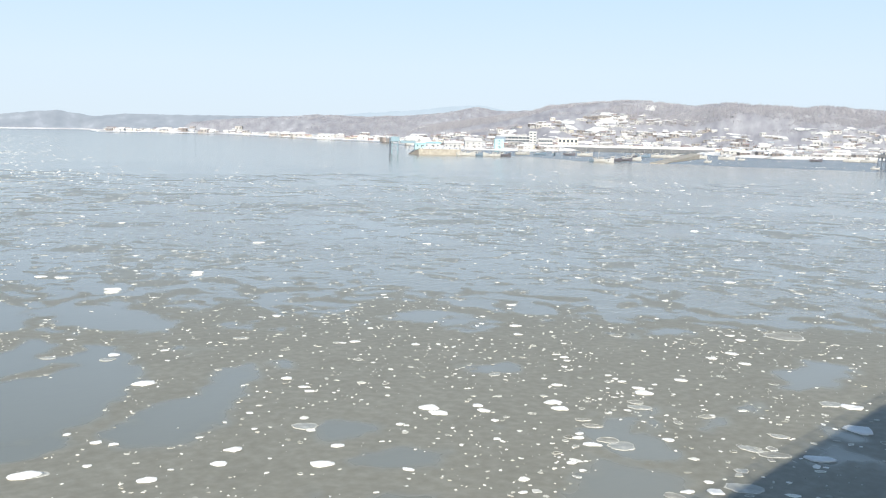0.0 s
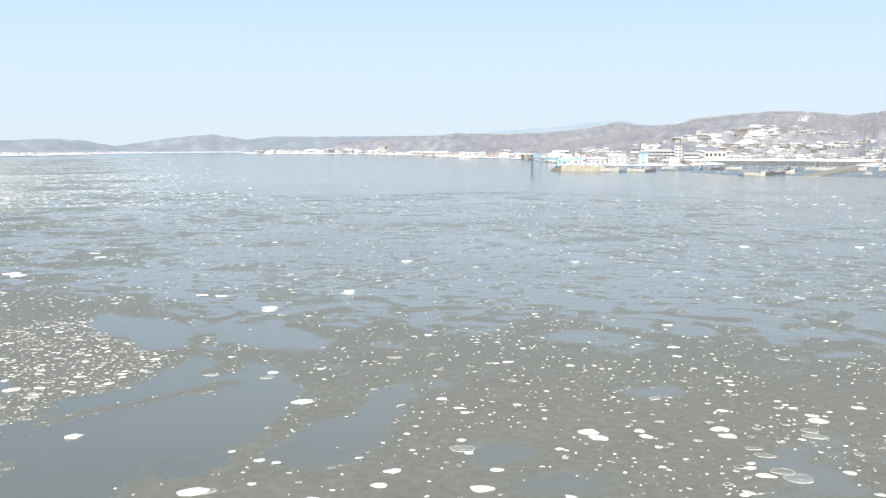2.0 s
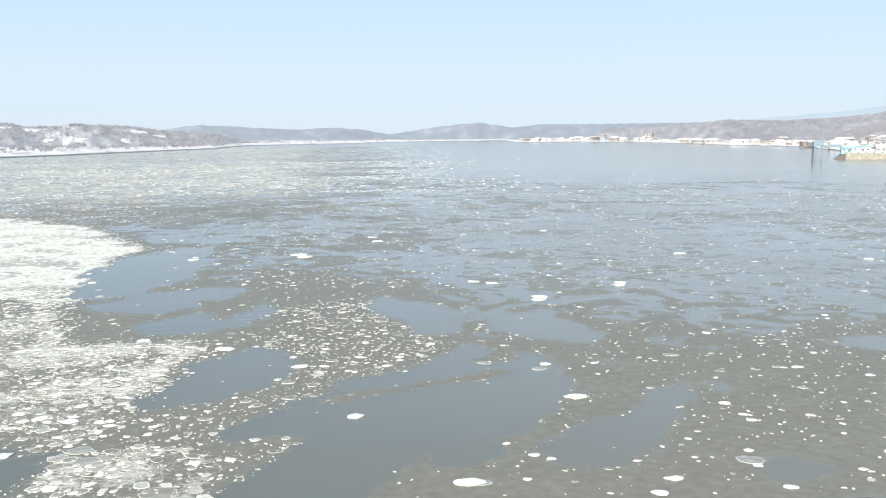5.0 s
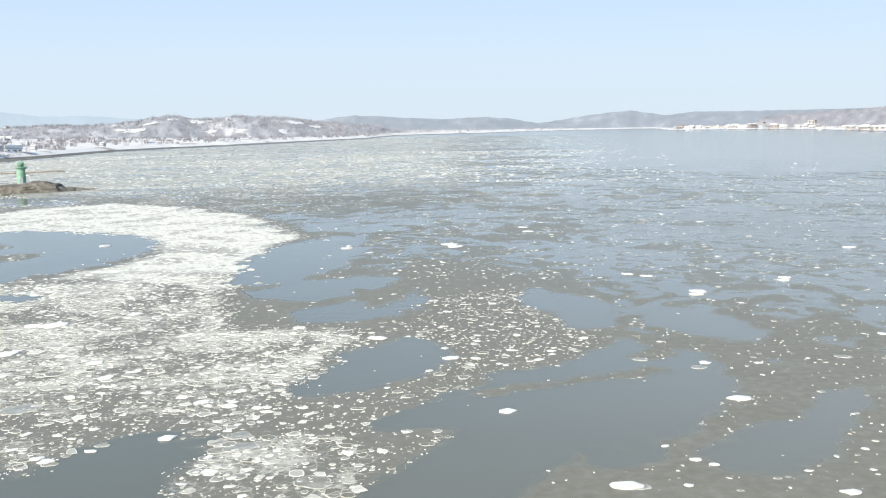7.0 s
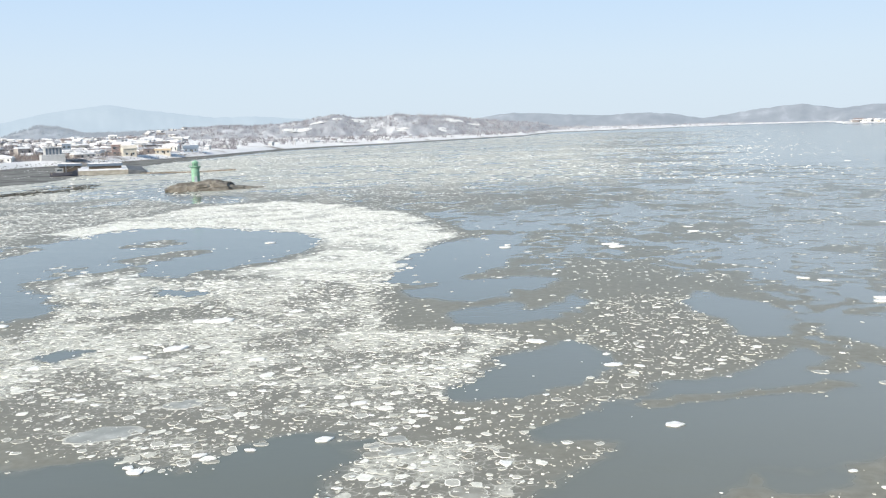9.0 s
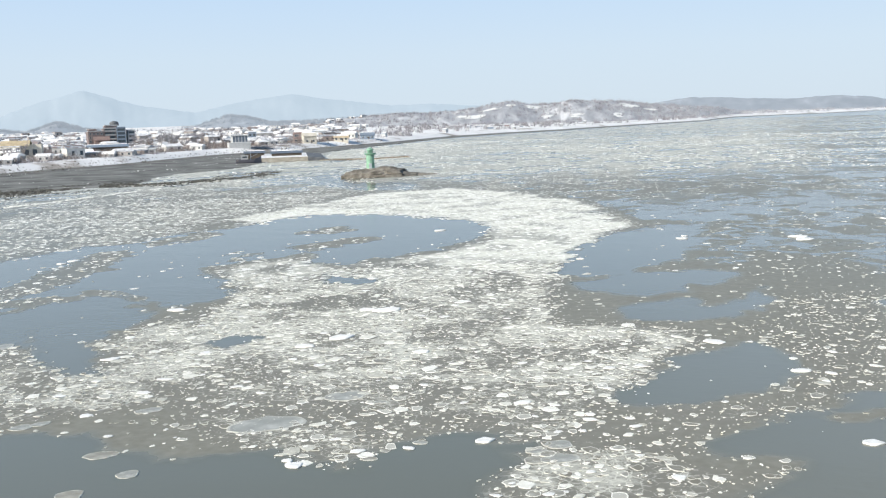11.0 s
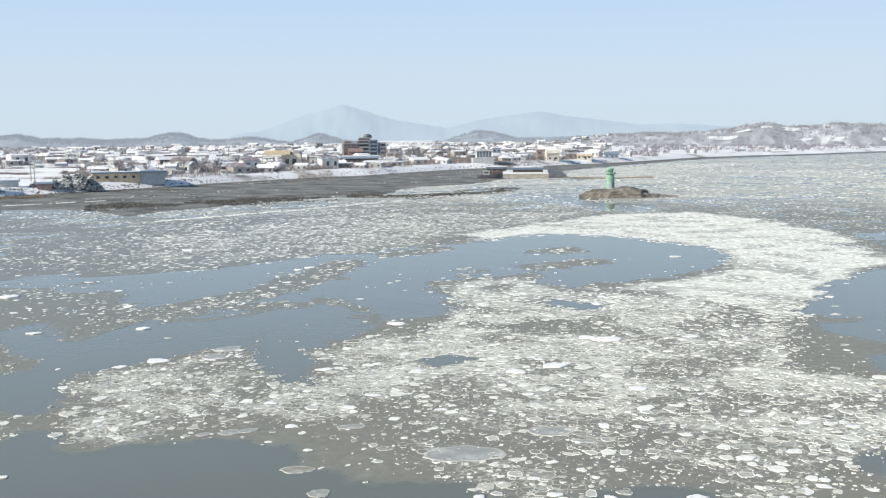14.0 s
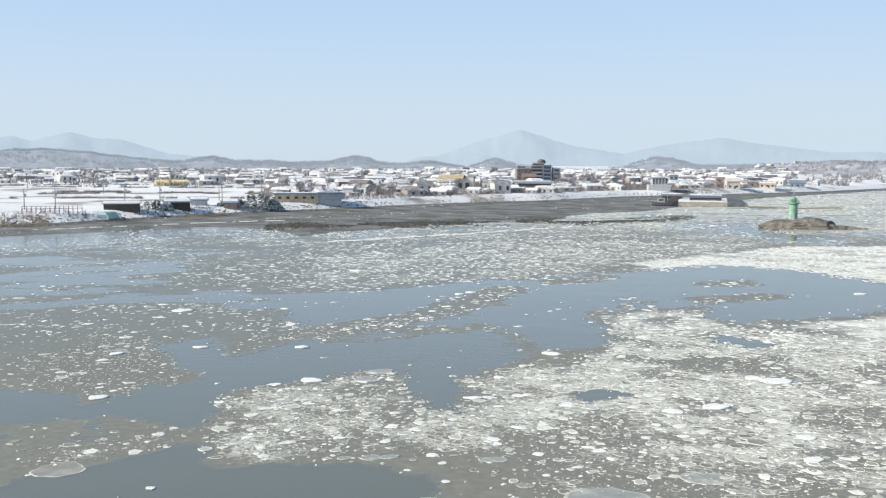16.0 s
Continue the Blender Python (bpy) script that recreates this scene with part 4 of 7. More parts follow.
    p, o = pack_field(x, y), open_field(x, y)
    keep = rng.rand(len(x)) < np.where((p > 0.04) & (p < 0.42), 0.26, 0.02 * (o < -0.05)) * (o < 0.05)
    xs, ys = x[keep], y[keep]
    crumbs("brash_ice", xs, ys, 0.03 + 0.08 * rng.rand(len(xs)) ** 1.6, 0.008 + 0.012 * rng.rand(len(xs)), rng, "ice specks in the thin drifts of slush", 5)
    # fine crumbs between the pancakes
    x, y = scatter(45, 105, 0.42, rng)
    p, o = pack_field(x, y), open_field(x, y)
    keep = rng.rand(len(x)) < np.where(p > 0.05, 0.03 + 0.16 * p, 0.0) * (o < 0.1)
    xs, ys = x[keep], y[keep]
    rad = 0.04 + 0.08 * rng.rand(len(xs)) ** 2
    crumbs("brash_ice", xs, ys, rad, 0.012 + 0.015 * rng.rand(len(xs)), rng, "fine ice crumbs between the pancakes", 5)
    # middle distance
    x, y = scatter(130, 350, 1.05, rng)
    p, o = pack_field(x, y), open_field(x, y)
    clump = smooth(0.36, 0.60, fbm(x / 12, y / 9))
    az, r = bearing(x, y), np.hypot(x, y)
    west = smooth(5, 25, az)
    shoal = smooth(24, 30, az) * smooth(47, 42, az) * smooth(185, 215, r) + smooth(-4, 4, az) * smooth(230, 270, r)
    keep = rng.rand(len(x)) < np.where(p > 0.05, 0.26 + 0.60 * p, np.where(o < 0, 0.07 + (0.22 + 0.16 * west) * clump, 0.022 + 0.015 * west) * (1 - 0.25 * smooth(-6, -18, az)) + 0.26 * np.minimum(shoal, 1) * (0.3 + 0.7 * clump)) * (o < 0.9)
    xs, ys, ps = x[keep], y[keep], p[keep]
    rad = 0.16 + 0.36 * rng.rand(len(xs)) ** 1.8 + 0.45 * ps * rng.rand(len(xs)) + 0.5 * (rng.rand(len(xs)) > 0.965) + 0.50 * rng.rand(len(xs)) * (rng.rand(len(xs)) > 0.72) * west[keep] + 0.22 * np.minimum(shoal[keep], 1) * rng.rand(len(xs))
    rad = rad + 0.45 * (rng.rand(len(xs)) > 0.92) * smooth(-6, -18, az[keep])
    crumbs("brash_ice", xs, ys, rad, 0.010 + 0.014 * rng.rand(len(xs)), rng, "white brash ice drifting in bands", 5, ICE_BRIGHT)
    # far reach
    for r0, r1, pitch, big in ((340, 720, 2.3, 1.1), (700, 1500, 5.0, 1.5)):
        x, y = scatter(r0, r1, pitch, rng)
        o, az, r = open_field(x, y), bearing(x, y), np.hypot(x, y)
        clump = smooth(0.38, 0.60, fbm(x / 40, y / 30))
        keep = rng.rand(len(x)) < np.where(o < 0.3, 0.22 + 0.36 * clump, 0.10) * smooth(-22, -8, az) * (o < 1.5) + 0.022 * (o < 4) * smooth(560, 340, r)
        xs, ys = x[keep], y[keep]
        rad = (0.35 + 1.0 * rng.rand(len(xs)) ** 2.2) * big
        crumbs("brash_ice", xs, ys, rad, 0.03 + 0.04 * rng.rand(len(xs)), rng, "far white brash ice on the river", 5, ICE_BRIGHT)
    # lines of ice pushed up before and upon the mud flats
    for a0, a1, r_at, n, wide in ((29.0, 42.0, ((29, 324), (35, 287), (42, 261)), 3000, 0.7), (45.2, 50.4, ((45, 350), (50.5, 334)), 900, 0.4), (50.8, 58.0, ((50.5, 333), (58, 314)), 1300, 0.5)):
        az = rng.uniform(a0, a1, n)
        az = az[fbm(az * 2.2, az * 0 + 3, 3) > 0.40]
        r = np.interp(az, *zip(*r_at)) + rng.normal(0, wide, len(az)) + 5 * (fbm(az * 2, az * 0, 3) - 0.5)
        x, y = -np.sin(np.radians(az)) * r, np.cos(np.radians(az)) * r
        crumbs("brash_ice", x, y, 0.25 + 0.6 * rng.rand(len(az)) ** 1.5, np.maximum(ground_height(x, y), 0) + 0.03 + 0.04 * rng.rand(len(az)), rng, "thin line of white ice along the mud", 6, ICE_BRIGHT)


build_brash()


def chunk_mesh(seed, mat):
    """A slab of snow-covered ice about one metre long: broken outline, flat top, ragged edge."""
    rng = random.Random(seed)
    bm = bmesh.new()
    bmesh.ops.create_icosphere(bm, subdivisions=3, radius=1)
    off = Vector((rng.uniform(0, 50), rng.uniform(0, 50), 0))
    n = rng.choice((5, 6, 7, 8))
    turns = [2 * math.pi * (k + rng.uniform(-0.3, 0.3)) / n for k in range(n)]
    knees = [Vector((math.cos(a), math.sin(a))) * rng.uniform(0.62, 1.2) for a in turns]

    def reach(a):
        for k in range(n):
            p, q = knees[k], knees[(k + 1) % n]
            if (a - turns[k]) % (2 * math.pi) <= (turns[(k + 1) % n] - turns[k]) % (2 * math.pi):
                c, s = math.cos(a), math.sin(a)
                return (p.x * q.y - p.y * q.x) / (c * (q.y - p.y) - s * (q.x - p.x))
        return 1.0
    for v in bm.verts:
        d = v.co.copy()
        flat = Vector((d.x, d.y, 0))
        k = reach(math.atan2(d.y, d.x)) * (1 + 0.10 * noise.noise(flat * 4.0 + off)) * min(1.0, 0.25 + flat.length) / max(0.35, flat.length) ** 0.25
        z = max(-0.25, min(0.30, d.z * 0.8)) + 0.10 * noise.noise(d * 2.2 + off) + 0.05 * noise.noise(d * 7 + off)
        v.co = Vector((d.x * 0.52 * k, d.y * 0.34 * k, z * 0.34))
    for f in bm.faces:
        f.smooth = True
    me = bpy.data.meshes.new("ice_floe")
    bm.to_mesh(me)
    bm.free()
    me.materials.append(mat)
    return me


CHUNKS = [chunk_mesh(i, SNOW_ICE) for i in range(12)]
WHITE_FLOES, PANCAKES = [], []


def white_floes(*places):
    """Snow-covered floes: x, y, length."""
    WHITE_FLOES.extend(places)


def pancake_floes(*places):
    """Grey floes with frosted rims: x, y, length."""
    PANCAKES.extend(places)


white_floes((40.6, 116, 2.3), (54.9, 124, 2.2), (77.9, 151, 2.4), (37.3, 67.5, 1.1), (37.1, 64.5, 0.9), (14.3, 56.3, 2.3), (19.8, 51.8, 1.3),
     (29.2, 48.6, 1.7), (26.1, 53.9, 1.2), (24.3, 52.0, 1.1), (20.4, 59.1, 0.9), (17.8, 56.0, 0.9), (33.0, 44.9, 1.0), (31.8, 51.0, 1.0),
     (41.8, 54.5, 1.7), (49.2, 76.0, 1.1), (53.3, 72.0, 0.9), (49.0, 90.8, 1.3), (42.4, 108, 1.0), (37.8, 128, 2.0), (69.4, 193, 2.2),
     (103, 136, 1.8), (66.4, 96.1, 1.0), (33.0, 81.9, 0.9), (45.1, 53.1, 1.1), (43.7, 49.5, 0.9))
white_floes((50.4, 50.6, 1.5), (45.8, 43.5, 1.1), (41.9, 40.3, 0.8), (41.4, 38.9, 0.6), (36.1, 38.3, 0.7), (63.7, 49.4, 1.3), (75.7, 53.0, 1.4),
     (81.5, 56.2, 1.1), (72.5, 52.9, 1.1), (73.3, 49.8, 1.2), (59.9, 53.8, 0.7), (59.3, 51.8, 0.9), (58.9, 49.6, 1.3), (54.1, 54.0, 1.0),
     (61.5, 60.5, 0.9), (67.3, 73.5, 1.3), (64.6, 70.2, 1.0), (68.1, 36.8, 2.4), (63.1, 33.6, 3.4), (55.1, 31.8, 2.2), (45.0, 32.1, 1.4),
     (46.0, 33.3, 0.7), (43.8, 33.0, 0.9), (50.4, 39.7, 0.9), (167, 128, 2.4), (148, 140, 3.3))
white_floes((113, 80.1, 1.8), (93.2, 75.1, 1.1), (32.8, 183, 2.4), (16.8, 163, 3.4), (8.1, 87.3, 1.9), (10.0, 86.8, 1.2), (11.1, 93.5, 0.9),
     (17.0, 88.6, 1.0), (10.2, 71.1, 1.8), (27.3, 71.9, 2.1), (53.9, 122, 2.0), (21.5, 52.7, 0.5), (41.6, 53.1, 1.7), (44.6, 51.8, 1.1),
     (49.6, 49.0, 1.5), (45.5, 42.0, 1.3), (58.1, 48.6, 1.6), (60.7, 59.4, 0.9), (65.5, 94.4, 0.9), (75.0, 82.8, 1.3), (2.0, 96.0, 2.1),
     (39.5, 114, 2.0), (33.1, 190, 2.0), (16.6, 166, 3.2), (-14.1, 143, 1.6), (-0.3, 167, 1.7))
white_floes((-23.5, 112, 1.9), (-22.3, 90.0, 1.9), (-31.2, 94.5, 2.8), (-33.3, 90.8, 2.2), (-11.4, 76.5, 1.5), (-6.6, 73.3, 1.1), (-6.8, 71.0, 0.9),
     (-3.6, 72.3, 0.9), (-12.5, 68.2, 1.8), (-5.8, 62.6, 0.6), (-9.7, 61.7, 0.5), (-6.3, 86.4, 1.2), (-16.8, 66.3, 1.0), (-19.8, 65.3, 1.1),
     (-22.7, 62.4, 1.3), (15.3, 85.6, 1.0), (28.7, 82.7, 1.1), (19.7, 59.9, 1.1), (18.7, 62.6, 0.7), (35.9, 130, 2.0), (-53.5, 105, 2.4),
     (-64.2, 80.4, 2.6), (-48.5, 84.3, 1.7), (-30.3, 107, 3.3), (-32.9, 107, 2.3), (-23.9, 110, 1.4))
white_floes((-13.2, 87.2, 1.0), (-6.6, 74.5, 1.0), (-4.0, 74.0, 0.8), (-5.7, 64.0, 0.7), (-41.1, 69.4, 1.0), (-89.1, 136, 2.1), (-23.4, 63.1, 1.1),
     (-0.8, 164, 2.1), (-76.6, 91.1, 2.2), (-108, 99.1, 3.3), (-73.5, 64.5, 2.1), (-89.0, 76.4, 2.1), (-96.5, 82.8, 1.9), (-36.9, 65.6, 0.7),
     (-50.3, 53.3, 0.8), (-192, 153, 2.2), (-89.2, 139, 2.1), (-41.6, 175, 2.5), (-38.1, 126, 1.5), (-31.1, 76.3, 0.9), (-124, 150, 2.5),
     (-115, 101, 1.5), (-85.1, 84.3, 1.8))
pancake_floes((32.2, 55.7, 1.9), (41.0, 83.0, 1.4), (27.7, 81.2, 1.3), (23.8, 84.5, 1.3), (49.0, 46.2, 1.1), (47.0, 42.0, 1.6), (55.6, 47.1, 1.4),
     (57.0, 41.7, 1.2), (67.7, 38.4, 1.7), (47.0, 31.5, 2.1), (57.3, 36.0, 1.3), (53.4, 35.5, 1.6), (53.6, 34.0, 2.0), (72.7, 64.5, 1.4),
     (87.1, 54.8, 4.3), (48.5, 44.8, 1.3), (46.9, 40.7, 1.9), (54.8, 46.0, 1.7), (52.2, 59.3, 1.1), (-7.6, 65.9, 2.2), (-8.9, 65.4, 1.5),
     (-2.9, 59.2, 2.3), (-3.7, 85.7, 1.3), (-2.5, 67.2, 0.9), (-8.0, 68.3, 1.9), (-9.1, 66.9, 1.3))
pancake_floes((-61.8, 87.2, 2.8), (-60.5, 84.1, 2.3), (-24.7, 69.0, 1.2), (-31.0, 77.6, 1.1), (-33.3, 56.2, 1.7), (-35.3, 62.3, 2.0),
     (-31.8, 59.6, 1.4), (-37.2, 71.2, 1.9), (-43.1, 67.3, 1.4), (-16.4, 67.4, 0.9), (-18.7, 64.2, 1.0), (-21.6, 68.0, 1.8), (-58.1, 51.8, 3.7),
     (-32.6, 68.1, 1.1), (-44.0, 66.4, 1.6), (-49.0, 63.0, 1.2), (-45.3, 65.2, 1.0), (-21.5, 75.3, 1.1))
rng = random.Random(3)
for i, (x, y, size) in enumerate(WHITE_FLOES):
    ob = new("ice_floe", CHUNKS[(i * 5 + i // 12) % 12])
    ob.matrix_world = Matrix.LocRotScale((x, y, 0.03), Euler((0, 0, rng.uniform(-0.5, 0.5) + math.atan2(-x, y) + math.pi * (i % 2))), (size, size * rng.uniform(0.8, 1.15), size * 0.38))
    if size > 1.6:
        tagged(ob, "large white snow-covered ice floe adrift on the river", "ice floe", "large white floes")
    else:
        tagged(ob, "white snow-topped ice floe drifting in the slush", "ice floe", "white floes")


# ---- materials of the shores ----
SNOW = material("settled_snow", [(0.3, (0.70, 0.70, 0.70)), (0.7, (0.86, 0.855, 0.85))], scale=0.4, rough=0.85, bump=0.3, big=0.4)
GLASS = plain("dark_window_glass", (0.05, 0.065, 0.08), rough=0.12, bump=0, spec=0.8)
CONCRETE = material("weathered_concrete", [(0.3, (0.27, 0.25, 0.215)), (0.5, (0.36, 0.335, 0.285)), (0.7, (0.45, 0.42, 0.37))], scale=0.4, rough=0.9, bump=0.4, big=0.5)
CONCRETE_DARK = material("dark_concrete", [(0.3, (0.08, 0.09, 0.10)), (0.7, (0.17, 0.18, 0.19))], scale=0.4, rough=0.8, bump=0.4, big=0.5)
BARK = material("grey_brown_bark", [(0.3, (0.16, 0.12, 0.10)), (0.7, (0.30, 0.25, 0.22))], scale=2, rough=0.95, bump=0.4, per_object=0.5)
TWIGS = material("bare_twigs", [(0.25, (0.18, 0.17, 0.18)), (0.55, (0.27, 0.26, 0.275)), (0.9, (0.40, 0.39, 0.41))], scale=0.3, rough=0.95, bump=0, per_object=0.5, per_island=0.6)
GARDEN_TWIGS = material("brown_garden_twigs", [(0.25, (0.17, 0.14, 0.13)), (0.55, (0.25, 0.215, 0.20)), (0.9, (0.36, 0.32, 0.30))], scale=0.3, rough=0.95, bump=0, per_island=0.7)
WOOD_TOPS = material("far_bare_woods", [(0.25, (0.235, 0.235, 0.255)), (0.55, (0.305, 0.305, 0.328)), (0.9, (0.39, 0.39, 0.415))], scale=0.3, rough=0.95, bump=0, per_island=0.6)
NEEDLES = material("snow_dusted_needles", [(0.25, (0.07, 0.08, 0.065)), (0.40, (0.18, 0.19, 0.165)), (0.52, (0.55, 0.56, 0.56)), (0.72, (0.82, 0.825, 0.83))], scale=0.9, rough=0.9, bump=0.4, per_island=0.5)
WEED = material("dark_shore_weed", [(0.3, (0.045, 0.043, 0.036)), (0.7, (0.12, 0.115, 0.095))], scale=0.6, rough=0.95, bump=0.3, per_island=0.6)
REED = material("dry_reeds", [(0.3, (0.24, 0.19, 0.13)), (0.7, (0.40, 0.33, 0.25))], scale=0.6, rough=0.95, bump=0, per_island=0.5)
ROCK = material("weedy_river_rock", [(0.3, (0.09, 0.08, 0.065)), (0.5, (0.16, 0.145, 0.12)), (0.75, (0.28, 0.26, 0.225))], scale=0.5, rough=0.9, bump=0.9, big=0.5, detail=10)
STEEL = plain("galvanised_steel", (0.40, 0.44, 0.47), rough=0.55, metal=0.4)
DARK_STEEL = plain("dark_painted_steel", (0.12, 0.15, 0.19), rough=0.5)
WOOD_DARK = plain("tarred_timber", (0.09, 0.075, 0.06), rough=0.85)
POLE_GREY = plain("pole_concrete", (0.34, 0.33, 0.32), rough=0.85)
WHITE = plain("white_render", (0.41, 0.415, 0.415), per_object=0.4)
CREAM = plain("cream_render", (0.58, 0.54, 0.46), per_object=0.2)
TAN = plain("tan_panel", (0.55, 0.44, 0.30), vary=0.2)
GREY = plain("grey_render", (0.42, 0.43, 0.44), per_object=0.3)
SLATE = plain("slate_blue_panel", (0.20, 0.25, 0.31), per_object=0.3)
BRICK = plain("red_brown_brick", (0.30, 0.22, 0.20), vary=0.2, per_object=0.2)
ORANGE = plain("ochre_tile_roof", (0.50, 0.41, 0.27), vary=0.2)
YELLOW = plain("yellow_sheet", (0.82, 0.68, 0.34))
MINT = plain("mint_green_sheet", (0.42, 0.62, 0.53))
AQUA = plain("turquoise_sheet", (0.33, 0.53, 0.57))
RUST = plain("rust_red_sheet", (0.31, 0.22, 0.20), vary=0.2)
BLUE_ROOF = plain("blue_roof_sheet", (0.27, 0.33, 0.39), per_object=0.2)
BEACON_GREEN = plain("beacon_green_paint", (0.23, 0.41, 0.29), vary=0.2, rough=0.55)
ASPHALT = material("asphalt", [(0.3, (0.045, 0.045, 0.047)), (0.7, (0.075, 0.075, 0.078))], scale=3, rough=0.9, bump=0.3)


def box(bm, x0, x1, y0, y1, z0, z1):
    v = [bm.verts.new(p) for p in ((x0, y0, z0), (x1, y0, z0), (x1, y1, z0), (x0, y1, z0), (x0, y0, z1), (x1, y0, z1), (x1, y1, z1), (x0, y1, z1))]
    for f in ((3, 2, 1, 0), (4, 5, 6, 7), (0, 1, 5, 4), (1, 2, 6, 5), (2, 3, 7, 6), (3, 0, 4, 7)):
        bm.faces.new([v[i] for i in f])
    return bm


def boxes(*bs):
    bm = bmesh.new()
    for b in bs:
        box(bm, *b)
    return bm


def tube(bm, a, b, r0, r1, n=6):
    a, b = Vector(a), Vector(b)
    q = (b - a).to_track_quat("Z", "Y")
    rows = []
    for p, r in ((a, r0), (b, r1)):
        rows.append([bm.verts.new(p + q @ Vector((math.cos(2 * math.pi * k / n) * r, math.sin(2 * math.pi * k / n) * r, 0))) for k in range(n)])
    for k in range(n):
        bm.faces.new((rows[0][k], rows[0][(k + 1) % n], rows[1][(k + 1) % n], rows[1][k]))
    bm.faces.new(rows[0][::-1])
    bm.faces.new(rows[1])
    return bm


def tubes(*ts, n=6):
    bm = bmesh.new()
    for t in ts:
        tube(bm, *t, n=n)
    return bm


def lathe(profile, n=16):
    bm = bmesh.new()
    rows = [[bm.verts.new((math.cos(2 * math.pi * k / n) * r, math.sin(2 * math.pi * k / n) * r, z)) for k in range(n)] for r, z in profile]
    for a, b in zip(rows, rows[1:]):
        for k in range(n):
            bm.faces.new((a[k], a[(k + 1) % n], b[(k + 1) % n], b[k]))
    bm.faces.new(rows[0][::-1])
    bm.faces.new(rows[-1])
    return bm


def thing(name, label, category, group=""):
    return tagged(new(name), label, category, group)


def put(ob, az, r, turn=0.0, z=None, sink=0.15):
    """Stand a thing on the land; turn 0 faces the camera's bridge."""
    p = at(az, r)
    h = float(surface(p.x, p.y)) if z is None else z
    ob.matrix_basis = Matrix.Translation((p.x, p.y, h - (sink if z is None else 0))) @ pose(0, 0, 0, 0, 0, az + turn) @ Matrix.Diagonal((*ob.scale, 1))
    return ob


def gable(bm, w, d, h, rise, over, thick):
    """Two roof slopes, ridge along x."""
    for s in (-1, 1):
        y0, y1 = s * (d / 2 + over), 0
        z0, z1 = h - rise * over / (d / 2), h + rise
        vs = []
        for dz in (0, thick):
            vs.append([bm.verts.new((x, y, z + dz)) for x, y, z in ((-w / 2 - over, y0, z0), (w / 2 + over, y0, z0), (w / 2 + over, y1, z1), (-w / 2 - over, y1, z1))])
        a, b = vs
        if s > 0:
            a, b = a[::-1], b[::-1]
        bm.faces.new(a[::-1])
        bm.faces.new(b)
        for k in range(4):
            bm.faces.new((a[k], a[(k + 1) % 4], b[(k + 1) % 4], b[k]))
    return bm


def add_windows(root, w, d, z0, zs, n, size, door=True, sides=True, rng=random):
    """Windows on the front (-y) and one side, each with its frame and pane."""
    for zi in zs:
        for i in range(n):
            x = -w / 2 + (i + 0.5) * w / n
            fr = part("window", boxes((x - size / 2, x + size / 2, -d / 2 - 0.08, -d / 2 + 0.02, zi, zi + size * 0.85)), WHITE, root)
            part("pane", boxes((x - size * 0.42, x + size * 0.42, -d / 2 - 0.11, -d / 2 - 0.07, zi + 0.1, zi + size * 0.85 - 0.1)), GLASS, fr)
        if sides:
            for s in (-1, 1):
                fr = part("window", boxes((s * (w / 2 - 0.02) - 0.05, s * (w / 2 - 0.02) + 0.05, -size / 2, size / 2, zi, zi + size * 0.85)), WHITE, root)
                part("pane", boxes((s * (w / 2 + 0.03) - 0.03, s * (w / 2 + 0.03) + 0.03, -size * 0.42, size * 0.42, zi + 0.1, zi + size * 0.85 - 0.1)), GLASS, fr)
    if door:
        part("door", boxes((w * 0.05, w * 0.05 + 1.0, -d / 2 - 0.09, -d / 2, 0.15, 2.2)), WOOD_DARK, root)


def house(w, d, h, rise, wall, roof, label, group, n=3, snow=0.8, name="house", category="house", sides=True):
    root = thing(name, label, category, group)
    bm = boxes((-w / 2, w / 2, -d / 2, d / 2, -1.5, h))
    if rise:
        for s in (-1, 1):
            x = s * (w / 2 - 0.01)
            f = [bm.verts.new((x, -d / 2, h)), bm.verts.new((x, d / 2, h)), bm.verts.new((x, 0, h + rise))]
            bm.faces.new(f if s > 0 else f[::-1])
    part("wall", bm, wall, root)
    if rise:
        rf = part("roof", gable(bmesh.new(), w, d, h, rise, 0.6, 0.22), roof, root)
        if snow:
            part("roof_snow", gable(bmesh.new(), w * 0.97, d * 0.93 * snow + d * 0.1, h + 0.26, rise, 0.35, 0.22), SNOW, rf, "settled white snow")
    else:
        rf = part("roof", boxes((-w / 2 - 0.2, w / 2 + 0.2, -d / 2 - 0.2, d / 2 + 0.2, h, h + 0.5)), roof, root)
        if snow:
            part("roof_snow", boxes((-w / 2, w / 2, -d / 2, d / 2, h + 0.5, h + 0.72)), SNOW, rf, "settled white snow")
    if h > 2.2:
        add_windows(root, w, d, 0, [1.1] if h < 5 else [1.1 + 3.0 * k for k in range(int(h // 3))], n, 1.5, sides=sides)
    return root


